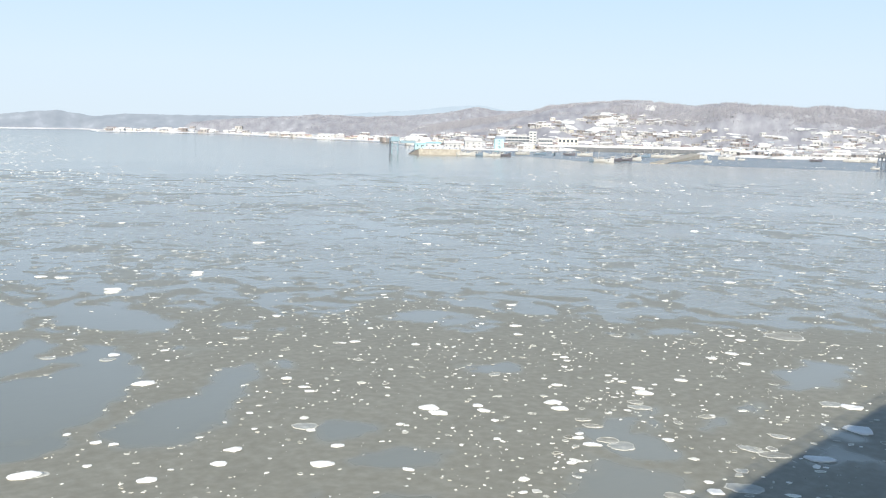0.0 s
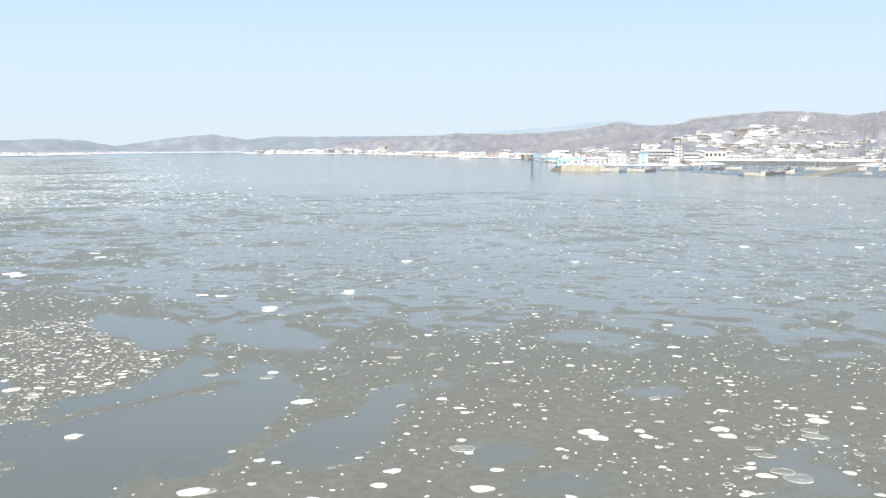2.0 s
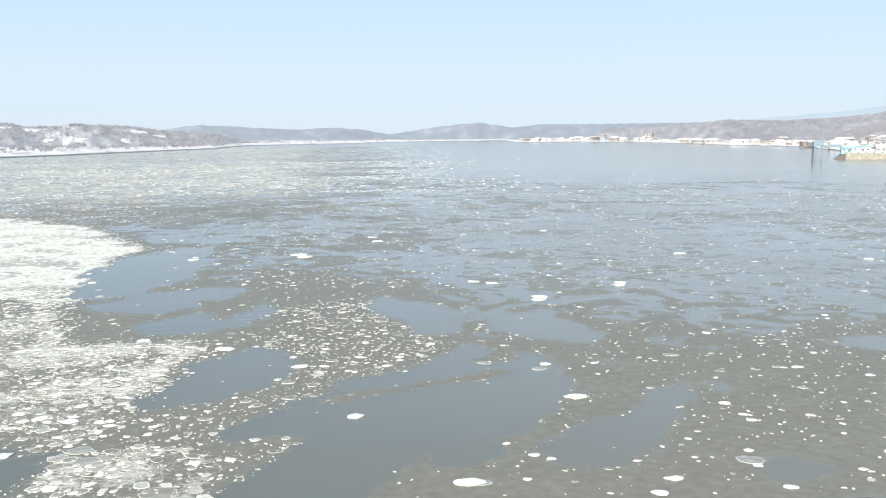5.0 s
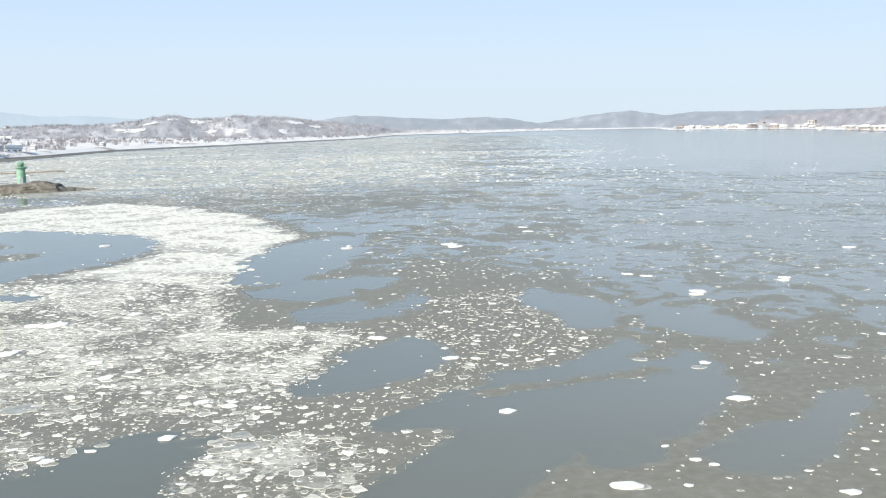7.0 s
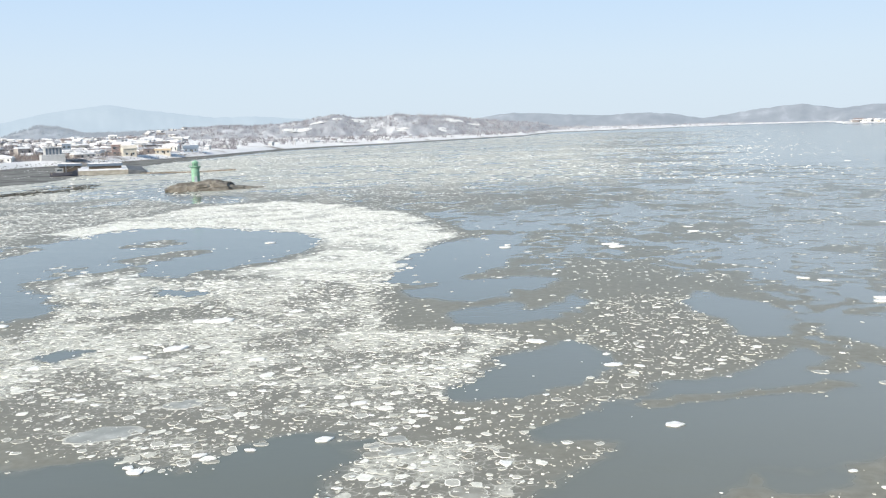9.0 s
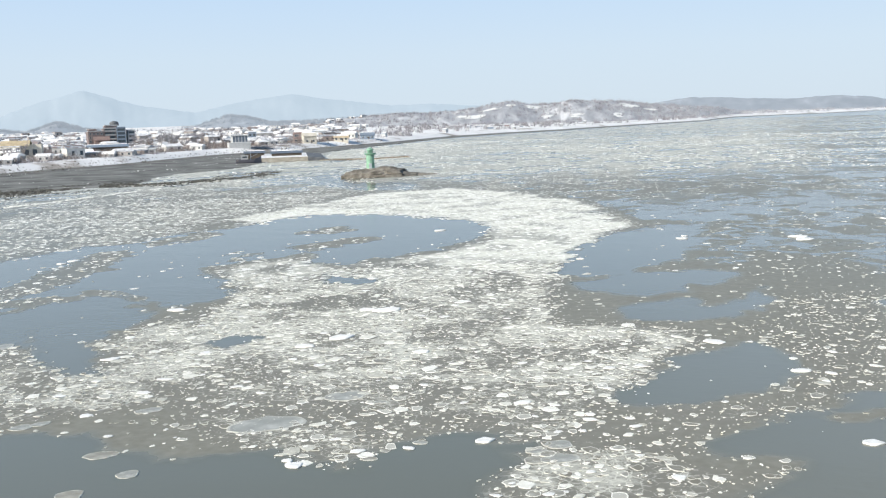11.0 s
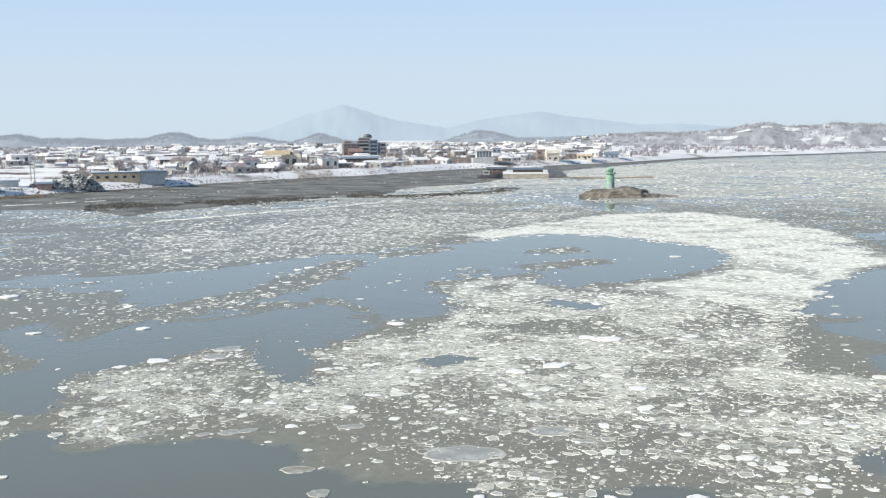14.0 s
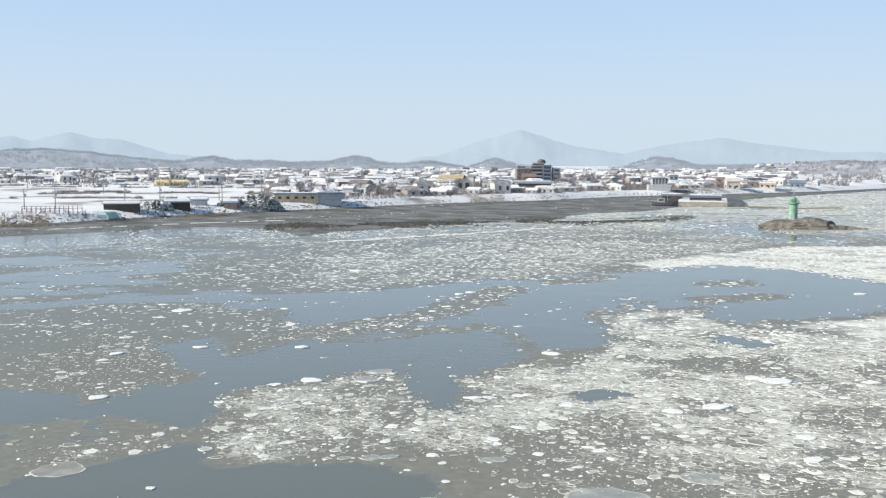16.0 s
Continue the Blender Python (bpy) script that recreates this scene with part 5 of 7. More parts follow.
def block(w, d, floors, n, wall, label, name="office_building", category="building", floor_h=3.4, glass_h=1.7, band=False, roof=None, group=""):
    """A flat-roofed building with rows of windows."""
    root = thing(name, label, category, group)
    h = floors * floor_h
    part("wall", boxes((-w / 2, w / 2, -d / 2, d / 2, -2, h)), wall, root)
    rf = part("roof", boxes((-w / 2 - 0.25, w / 2 + 0.25, -d / 2 - 0.25, d / 2 + 0.25, h, h + 0.7)), roof or wall, root)
    part("roof_snow", boxes((-w / 2 + 0.2, w / 2 - 0.2, -d / 2 + 0.2, d / 2 - 0.2, h + 0.7, h + 0.9)), SNOW, rf, "settled white snow")
    step = w / n
    ww = step * (0.92 if band else 0.6)
    for k in range(floors):
        z = k * floor_h + 1.0
        for i in range(n):
            x = -w / 2 + (i + 0.5) * step
            fr = part("window", boxes((x - ww / 2, x + ww / 2, -d / 2 - 0.10, -d / 2 + 0.02, z, z + glass_h)), WHITE, root)
            part("pane", boxes((x - ww / 2 + 0.12, x + ww / 2 - 0.12, -d / 2 - 0.14, -d / 2 - 0.09, z + 0.12, z + glass_h - 0.12)), GLASS, fr)
        for s in (-1, 1):
            for y in (-d / 4, d / 4):
                fr = part("window", boxes((s * w / 2 - 0.08, s * w / 2 + 0.08, y - 1.0, y + 1.0, z, z + glass_h)), WHITE, root)
                part("pane", boxes((s * (w / 2 + 0.1) - 0.03, s * (w / 2 + 0.1) + 0.03, y - 0.85, y + 0.85, z + 0.12, z + glass_h - 0.12)), GLASS, fr)
    part("door", boxes((-1, 1, -d / 2 - 0.1, -d / 2, 0.1, 2.4)), GLASS, root)
    return root


# ---- bridge on which the camera starts ----
bridge = thing("bridge", "long concrete road bridge with steel railings over the river", "bridge")
part("deck", boxes((-290, 800, -12.4, -0.4, 17.2, 18.5)), CONCRETE, bridge)
part("roadway", boxes((-290, 800, -11.2, -1.9, 18.5, 18.56)), ASPHALT, bridge, "grey asphalt roadway")
for y in (-4.0, -9.0):
    part("girder", boxes((-290, 800, y - 0.9, y + 0.9, 14.9, 17.2)), CONCRETE, bridge)
for k in range(14):
    x = -255 + k * 80
    part("pier", boxes((x - 1.5, x + 1.5, -9.5, -3.3, -1.6, 14.9)), CONCRETE, bridge)
for y in (-0.55, -12.25):
    part("handrail", boxes((-290, 800, y - 0.03, y + 0.03, 19.5, 19.56), (-290, 800, y - 0.02, y + 0.02, 19.1, 19.14), (-290, 800, y - 0.02, y + 0.02, 18.75, 18.79)), STEEL, bridge)
post_bm = boxes((-0.03, 0.03, -0.03, 0.03, 18.5, 19.5))
post = part("post", post_bm, STEEL, bridge)
post.location = (-30, -0.55, 0)
for k in range(1, 60):
    o = new("post", post.data)
    o.parent, o.location = bridge, (-30 + 2 * k, -0.55, 0)

bridge.rotation_euler = (0, 0, radians(10))

# ---- beacon on its rock ----


def rock_mesh(seed, sx, sy, sz, sub=4):
    bm = bmesh.new()
    bmesh.ops.create_icosphere(bm, subdivisions=sub, radius=1)
    off = Vector((seed * 7.3, seed * 3.1, 0))
    for v in bm.verts:
        d = v.co.copy()
        k = 1 + 0.22 * noise.noise(d * 1.6 + off) + 0.16 * noise.noise(d * 4 + off) + 0.10 * noise.noise(d * 9 + off)
        v.co = Vector((d.x * sx * k, d.y * sy * k, max(-0.4, d.z) * sz * k))
    return bm


reef = thing("rock_islet", "low brown weedy rock islet in the river", "rock")
part("boulder", rock_mesh(2, 13.0, 8.5, 3.9), ROCK, reef)
for i, (dx, dy, sx, sy, sz) in enumerate([(-9, -2, 7, 5, 2.9), (-3, -4, 6, 4, 2.3), (8, -1, 8, 4, 1.7), (15, 1, 6, 3, 1.1), (2, -6, 8, 3, 1.2), (21, 2, 3, 1.6, 0.6)]):
    b = part("boulder", rock_mesh(5 + i, sx, sy, sz, 3), ROCK, reef)
    b.location = (dx, dy, 0)
reef.scale = (0.8, 0.8, 0.8)
put(reef, 16.9, 340, z=0.0)

beacon = thing("lighthouse", "small green cylindrical river lighthouse with a gallery on rock", "lighthouse")
part("plinth", lathe([(2.3, -1.2), (2.3, 0.5), (1.9, 0.6)], 16), CONCRETE, beacon)
part("tower", lathe([(1.62, 0.5), (1.55, 3.0), (1.5, 6.0)], 20), BEACON_GREEN, beacon)
part("gallery", lathe([(1.5, 5.6), (2.15, 6.1), (2.15, 6.4), (1.3, 6.45)], 20), BEACON_GREEN, beacon)
part("lantern_room", lathe([(1.1, 6.4), (1.1, 7.7), (1.05, 7.75)], 16), BEACON_GREEN, beacon)
part("cap", lathe([(1.45, 7.7), (1.4, 7.95), (0.5, 8.45), (0.15, 8.9)], 16), BEACON_GREEN, beacon)
part("door", boxes((-0.5, 0.5, -1.72, -1.5, 0.6, 2.6)), STEEL, beacon)
rail = part("railing", lathe([(2.08, 7.25), (2.12, 7.25), (2.12, 7.32), (2.08, 7.32)], 20), BEACON_GREEN, beacon)
for k in range(10):
    a = 2 * math.pi * k / 10
    part("baluster", tubes(((2.1 * math.cos(a), 2.1 * math.sin(a), 6.4), (2.1 * math.cos(a), 2.1 * math.sin(a), 7.3), 0.04, 0.04)), BEACON_GREEN, rail)
beacon.scale = (0.87, 0.87, 0.87)
put(beacon, 17.45, 343, z=2.2)

# ---- old ferry quay on the left bank ----
quay = thing("stone_quay", "tan stone ferry quay with a dark sloping end", "quay")
part("wall", boxes((-12, 11, 0, 60, -1.5, 3.3)), CONCRETE, quay)
# the sloping end lies in shade, put in as a darker concrete
bm = boxes((11, 19, -0.5, 60, -1.5, 3.6))
for v in bm.verts:
    if v.co.x > 15 and v.co.z > 1:
        v.co.z = 2.0
part("ramp", bm, CONCRETE_DARK, quay, "concrete ramp, its shade put in as dark colour")
part("kerb", boxes((-12, 11, 0, 0.5, 3.3, 3.6)), CONCRETE, quay)
part("snow_cover", boxes((-12, 11, 5, 60, 3.3, 3.45)), SNOW, quay, "trodden white snow")
quay.scale = (1, 1, 0.56)
put(quay, 22.4, 486, z=0.0)
for az, r, w, h in ((22.3, 512, 15, 1.5), (24.1, 530, 10, 1.4)):
    put(house(w, 6, h, 0.8, WOOD_DARK, DARK_STEEL, "long low dark shed on the quay", "quay sheds", 4, 0.12, name="shed", category="shed"), az, r, z=1.9)

# ---- left bank: buildings along the shore ----
hut = thing("quonset_hut", "mint green half-round sheet hut with a dark front", "hut")
bm = bmesh.new()
arc = [(math.cos(math.pi * k / 12) * 4.0, math.sin(math.pi * k / 12) * 3.8) for k in range(13)]
ends = [[bm.verts.new((x, y, z)) for x, z in arc] for y in (-6, 6)]
for k in range(12):
    bm.faces.new((ends[0][k], ends[0][k + 1], ends[1][k + 1], ends[1][k])[::-1])
bm.faces.new(ends[0])
bm.faces.new(ends[1][::-1])
part("shell", bm, MINT, hut)
part("front_wall", boxes((-3.0, 3.0, -6.12, -6.0, 0, 2.3)), SLATE, hut, "dark front wall")
part("foundation", boxes((-4.2, 4.2, -6.3, 6.3, -1.5, 0.1)), CONCRETE, hut)
hut.scale = (0.58, 0.58, 0.58)
put(hut, 54.65, 357, turn=-28)
put(house(12, 6, 2.2, 0.5, WOOD_DARK, GREY, "long low dark shed with snow on its roof", "bank sheds", 4, 0.5, "shed", "shed"), 54.0, 372)
put(house(9, 5, 2.2, 0.5, WOOD_DARK, SLATE, "dark open-sided shed under a flat snowy roof", "bank sheds", 3, 0.4, "shed", "shed"), 51.2, 386, 8)
put(house(5, 4, 2.2, 0.8, BRICK, SLATE, "little brown hut on the snowy bank", "bank sheds", 1, 0.6, "shed", "shed"), 48.4, 399)
put(house(6, 4, 2.2, 0.7, GREY, SLATE, "little grey hut on the snowy bank", "bank sheds", 1, 0.6, "shed", "shed"), 50.1, 400)

warehouse = thing("warehouse", "long tan warehouse with a flat dark roof on the bank", "warehouse")
part("wall", boxes((-14, 4, -6, 6, -2, 4.0)), TAN, warehouse)
# right part of the warehouse lies in shade; its grey colour stands for that
part("annexe", boxes((4, 14, -5.2, 6, -2, 4.2)), GREY, warehouse, "right end, its shade put in as grey")
part("roof", boxes((-14.6, 4.4, -6.6, 6.6, 4.0, 4.5), (4.4, 14.8, -5.8, 6.6, 4.2, 4.7)), SLATE, warehouse, "dark sheet roof")
part("roof_snow", boxes((-14, 4, -3, 6.2, 4.5, 4.7)), SNOW, warehouse, "settled white snow")
for k in range(5):
    part("window", boxes((-12.5 + k * 3.4, -11.2 + k * 3.4, -6.08, -5.95, 1.6, 2.8)), GLASS, warehouse)
warehouse.scale = (1, 1, 0.82)
put(warehouse, 44.3, 430, 6, sink=0.0)

hall = house(20, 9, 3.6, 1.4, YELLOW, YELLOW, "bright yellow sheet-metal hall in the snowy fields", "", 5, 0, "hall", "hall")
hall.scale = (1, 1, 0.8)
put(hall, 52.4, 672, 4)
put(block(3.0, 3.0, 1, 1, WHITE, "small white pump house tower", "pump_house", "tower", 4.4), 45.1, 514, 10)

pav = thing("pavilion", "open pavilion with pale columns and an ochre tiled roof", "pavilion")
part("terrace", boxes((-13, 13, -6, 6, -2, 0.8)), WHITE, pav)
part("hall", boxes((2, 12.5, -2, 5, 0.8, 7.5)), CREAM, pav)
part("roof", gable(bmesh.new(), 13, 10, 7.4, 2.0, 0.7, 0.3), ORANGE, pav, "ochre tiled roof")
part("canopy", boxes((-12.5, 3, -5.6, 4, 6.0, 6.5)), CREAM, pav, "flat cream canopy")
part("canopy_snow", boxes((-12.3, -6.8, -5.4, 3.8, 6.5, 6.7)), SNOW, pav)
for k in range(8):
    part("column", tubes(((-12 + k * 2.1, -5.2, 0.8), (-12 + k * 2.1, -5.2, 6.0), 0.24, 0.22), n=8), WHITE, pav)
for k in range(2):
    part("window", boxes((4 + 4 * k, 6.2 + 4 * k, -2.1, -1.95, 2, 5)), GLASS, pav)
put(pav, 36.5, 566, -8)

HOTEL_BRICK = material("dark_red_brown_tiles", [(0.3, (0.15, 0.115, 0.108)), (0.6, (0.21, 0.168, 0.16))], scale=0.8, rough=0.8, bump=0.2, big=0.5)
hotel = thing("hotel", "red-brown stepped hotel with white balconies and a grey tower", "hotel")
main = part("main_block", boxes((-16, -5.5, -6, 6, -2, 12.6), (-15, -10, -5, 6, 12.6, 14.6), (-5.5, 6.5, -5, 6, -2, 14.4), (-4.5, 4, -4.2, 5, 14.4, 16.6)), HOTEL_BRICK, hotel)
part("parapet", boxes((-16.2, -5.4, -6.25, -5.9, 12.6, 13.2), (-5.6, 6.6, -5.3, -4.9, 14.4, 15.3), (-4.7, 4.2, -4.5, -4.1, 16.6, 17.4)), WHITE, main, "white parapets")
for fl in range(4):
    for k in range(4):
        x = -15.2 + k * 2.5
        w = part("window", boxes((x, x + 1.3, -6.1, -5.9, 1.4 + fl * 2.9, 3.0 + fl * 2.9)), WHITE, main)
        part("pane", boxes((x + 0.15, x + 1.15, -6.14, -6.08, 1.55 + fl * 2.9, 2.85 + fl * 2.9)), GLASS, w)
for fl in range(4):
    b = part("balcony", boxes((-5.0, 2.5, -6.2, -5.0, 3.2 + fl * 3.0, 3.45 + fl * 3.0), (-5.0, 2.5, -6.3, -6.15, 3.45 + fl * 3.0, 4.2 + fl * 3.0)), WHITE, hotel)
    part("window", boxes((-4.6, 2.2, -5.08, -4.95, 4.3 + fl * 3.0, 5.8 + fl * 3.0)), GLASS, b)
part("roof_snow", boxes((-9.8, -5.7, -5.7, 5.8, 12.6, 12.85), (-4.3, 3.8, -4.0, 4.8, 16.6, 16.85), (-15.9, -10.1, -4.8, 5.8, 14.6, 14.8)), SNOW, hotel)
tower = part("stair_tower", boxes((3.0, 9.0, -6.4, 5, -2, 15.6)), SLATE, hotel, "blue-grey glazed stair tower")
for fl in range(5):
    part("window", boxes((3.6, 8.4, -6.5, -6.35, 1.0 + fl * 2.9, 2.9 + fl * 2.9)), GLASS, tower)
part("tower_cap", lathe([(3.0, 16.6), (3.1, 18.6), (2.6, 19.6), (0.5, 20.2)], 14), CONCRETE_DARK, tower, "dark drum-shaped cap").location = (2.5, 0, 0)
part("gable_front", boxes((-12.5, -2.5, -9.0, -6.3, -2, 6.4)), plain("terracotta_render", (0.27, 0.19, 0.16)), hotel, "terracotta gabled front")
part("gable_roof", gable(bmesh.new(), 10.4, 3.4, 6.4, 2.2, 0.4, 0.25), plain("brown_roof_tiles", (0.25, 0.18, 0.16)), hotel).location = (-7.5, -7.6, 0)
part("side_block", boxes((10.8, 15.6, -4, 5, -2, 13.2)), GREY, hotel, "grey side block")
for fl in range(4):
    part("window", boxes((11.4, 15.0, -4.1, -3.95, 1.4 + fl * 3.0, 3.0 + fl * 3.0)), GLASS, hotel)
hotel.scale = (1, 1, 0.91)
put(hotel, 31.85, 738, 8)

put(house(22, 9, 3.8, 1.2, WOOD_DARK, SLATE, "long dark timber restaurant below the hotel", "shore restaurants", 6, 0.3, "restaurant", "restaurant"), 32.0, 612, 5)
put(house(16, 8, 3.0, 1.4, BRICK, SLATE, "low brown restaurant under a snowy roof", "shore restaurants", 5, 1.0, "restaurant", "restaurant"), 34.0, 624)

port = thing("terminal_building", "white low terminal with a row of dark columns", "building")
part("wall", boxes((-6.5, 6.5, -4, 4, -2, 3.4)), WHITE, port)
part("upper_storey", boxes((-4.2, 4.8, -3.4, 3.6, 3.4, 7.4)), WHITE, port)
part("roof", boxes((-5, 5.4, -4, 4.2, 7.4, 7.9)), WHITE, port)
for k in range(5):
    part("column", boxes((-3.9 + k * 1.9, -3.0 + k * 1.9, -3.55, -3.35, 3.7, 7.2)), DARK_STEEL, port, "tall dark window bay")
part("snow_cover", boxes((-6.3, 6.3, -3.9, -3.5, 3.4, 3.55)), SNOW, port)
put(port, 25.0, 626, 10)
put(block(6, 6, 2, 2, SLATE, "dark grey cubic house on the plain", "house", "house", 3.4), 24.3, 764)
put(block(8, 7, 2, 2, BRICK, "red-brown brick block near the quay", "brick_house", "house", 3.4), 21.65, 690)
put(house(8.5, 8, 5.2, 2.0, CREAM, CREAM, "cream two-storey gabled house by the landing", "", 2, 0.5), 21.1, 676, 12)
put(house(10, 6, 2.8, 1.0, CREAM, TAN, "low tan cottage near the water", "", 3, 0.3), 19.3, 704)
put(house(10, 7, 3.6, 1.6, SLATE, SLATE, "dark cottage with a slate roof", "", 3, 0.2), 17.8, 742)

# greenhouse frames on the bank
gh = thing("greenhouse_frame", "bare greenhouse hoops standing in the snow", "greenhouse")
for k in range(14):
    x = -9 + k * 1.4
    part("hoop", tubes(((x, -2, -0.6), (x, -1.6, 1.7), 0.09, 0.09), ((x, -1.6, 1.7), (x, 0, 2.4), 0.08, 0.08), ((x, 0, 2.4), (x, 1.6, 1.7), 0.08, 0.08), ((x, 1.6, 1.7), (x, 2, -0.6), 0.09, 0.09), n=5), BRICK, gh)
part("purlin", tubes(((-9.2, 0, 2.4), (9.4, 0, 2.4), 0.07, 0.07), ((-9.2, -1.6, 1.7), (9.4, -1.6, 1.7), 0.07, 0.07), n=5), BRICK, gh)
put(gh, 57.4, 352, 0)


def utility_pole(h):
    root = thing("utility_pole", "grey concrete utility pole with crossarms", "utility pole", "utility poles")
    part("shaft", tubes(((0, 0, -1), (0, 0, h), 0.22, 0.14), n=8), POLE_GREY, root)
    for k, z in enumerate((h - 0.5, h - 1.3)):
        arm = part("crossarm", boxes((-1.0, 1.0, -0.06, 0.06, z, z + 0.14)), STEEL, root)
        for x in (-0.9, 0, 0.9):
            part("insulator", lathe([(0.07, z + 0.14), (0.09, z + 0.3), (0.04, z + 0.38)], 8), WHITE, arm).location = (x, 0, 0)
    part("transformer", lathe([(0.3, h - 2.9), (0.32, h - 2.0), (0.2, h - 1.9)], 10), STEEL, root).location = (0.45, 0, 0)
    return root


tall, short = utility_pole(11.5), utility_pole(7.5)
put(tall, 48.9, 408)
put(short, 54.1, 416)
for proto, az, r in [(short, 52.3, 425), (short, 57.4, 377), (short, 58.9, 374), (short, 47.0, 470), (tall, 49.2, 440), (tall, 46.2, 530), (tall, 42.0, 560), (tall, 39.3, 600),
                     (short, 60.6, 400), (short, 55.6, 520), (short, 35.0, 640), (tall, 29.2, 660), (tall, 27.0, 720), (short, 20.3, 720), (tall, -38.9, 1040), (tall, -40.2, 1060), (tall, -44.5, 1160), (tall, -47.0, 1010), (tall, -50.0, 1040), (tall, -53.5, 1000), (tall, -56.0, 1020), (tall, -36.3, 1300)]:
    p = at(az, r)
    copy_thing(proto, Matrix.Translation((p.x, p.y, float(surface(p.x, p.y)) - 0.1)) @ pose(0, 0, 0, 0, 0, az + 20))

# ---- villages ----
GROUP_L, GROUP_R = "village houses on the plain", "houses of the harbour town"
PROTO = [house(11, 8, 3.2, 1.8, WHITE, GREY, "white village house with snow on its roof", GROUP_L, 2, sides=False),
         house(9, 7, 3.0, 1.6, CREAM, SLATE, "cream cottage with a snowy gabled roof", GROUP_L, 2, name="cottage", category="cottage", sides=False),
         house(13, 8, 3.4, 1.6, GREY, BLUE_ROOF, "grey house with a blue roof half under snow", GROUP_L, 2, 0.55, sides=False),
         house(8, 7, 5.8, 1.6, GREY, SLATE, "two-storey grey rendered house with snow on top", GROUP_L, 2, sides=False),
         house(14, 9, 3.0, 0, WHITE, GREY, "low white flat-roofed building under snow", GROUP_L, 2, name="workshop", category="workshop", sides=False),
         house(16, 9, 4.2, 1.3, SLATE, GREY, "dark sheet-clad shed with a snowy roof", GROUP_L, 2, 0.9, "shed", "shed", sides=False),
         house(10, 8, 3.1, 1.9, BRICK, RUST, "cottage with a rust-red roof patched with snow", GROUP_L, 2, 0.5, "cottage", "cottage", sides=False),
         house(9, 8, 6.2, 0, WHITE, WHITE, "white two-storey flat-roofed house", GROUP_L, 2, sides=False)]
PROTO_R = [house(12, 9, 3.4, 2.0, WHITE, GREY, "white harbour house under a snowy roof", GROUP_R, 2, sides=False),
           house(14, 10, 6.4, 0, WHITE, GREY, "white flat-roofed harbour building, two storeys", GROUP_R, 2, name="shop_building", category="building", sides=False),
           house(10, 9, 6.2, 1.8, CREAM, SLATE, "cream two-storey house with a snowy gable", GROUP_R, 2, sides=False),
           house(16, 10, 4.0, 1.5, GREY, BLUE_ROOF, "grey shed with a blue roof and snow", GROUP_R, 2, 0.6, "shed", "shed", sides=False),
           house(11, 9, 3.4, 2.0, CREAM, RUST, "cottage with a red roof half under snow", GROUP_R, 2, 0.5, "cottage", "cottage", sides=False),
           house(12, 8, 3.0, 1.6, GREY, SLATE, "low grey harbour house with a slate roof", GROUP_R, 2, 0.6, sides=False),
           house(9, 8, 3.0, 1.8, BRICK, SLATE, "small brick house under snow", GROUP_R, 2, name="brick_house", category="house", sides=False)]
rng = random.Random(21)
taken = [(at(a, r), d) for a, r, d in ((31.9, 738, 26), (32, 612, 16), (34, 624, 14), (36.5, 566, 20), (25, 626, 14), (44.3, 427, 22), (52.4, 672, 18), (24.3, 764, 8), (21.65, 690, 8), (21.1, 676, 8), (45.1, 514, 6))]
taken += [(at(a, r), d) for a, r, d in ((-42.0, 1120, 40), (-43.5, 1125, 22), (-44.6, 1110, 20), (-39.6, 990, 20), (-41.2, 990, 12))]
used_proto = set()


def settle(protos, count, az0, az1, near, far, power=1.0, gap=13, clump=None, tilt=35, sizes=(0.50, 0.82)):
    made = 0
    for _ in range(count * 14):
        if made >= count:
            break
        az = rng.uniform(az0, az1)
        bank = float(shore_at(np.array([az]))[0][0])
        r = bank + near + (far - near) * rng.random() ** power
        p = at(az, r)
        if clump and float(fbm(np.array([p.x / clump]), np.array([p.y / clump]), 2)[0]) < 0.47:
            continue
        if any((p - q).length < d + gap * 0.5 for q, d in taken):
            continue
        ob = protos[rng.randrange(len(protos))]
        taken.append((p, gap * 0.5))
        m = Matrix.Translation((p.x, p.y, float(surface(p.x, p.y)) - 0.2)) @ pose(0, 0, 0, 0, 0, az + rng.uniform(-tilt, tilt)) @ Matrix.Scale(rng.uniform(*sizes), 4)
        if ob.name in used_proto:
            copy_thing(ob, m)
        else:
            ob.matrix_basis = m
            used_proto.add(ob.name)
        made += 1


settle(PROTO, 140, 20, 47, 48, 320, 1.1, 8, None, sizes=(0.40, 0.64))
settle(PROTO, 60, 18, 66, 240, 700, 1.0, 15, 110)
settle(PROTO, 16, 5, 18, 20, 250, 1.0, 18, None)
settle(PROTO_R, 80, -64, -38.5, 14, 160, 1.1, 11, None, sizes=(0.5, 0.8))
settle(PROTO_R, 120, -64, -37, 90, 470, 1.2, 11, None, sizes=(0.5, 0.82))
settle(PROTO_R, 44, -37, -19, 15, 140, 1.2, 20, None, sizes=(0.8, 1.3))



TOWN_WALL = material("mixed_village_walls", [(0.05, (0.24, 0.21, 0.195)), (0.35, (0.40, 0.375, 0.35)), (0.6, (0.50, 0.50, 0.485)), (0.9, (0.68, 0.665, 0.63))], scale=0.5, rough=0.9, bump=0.1, per_island=1.0)
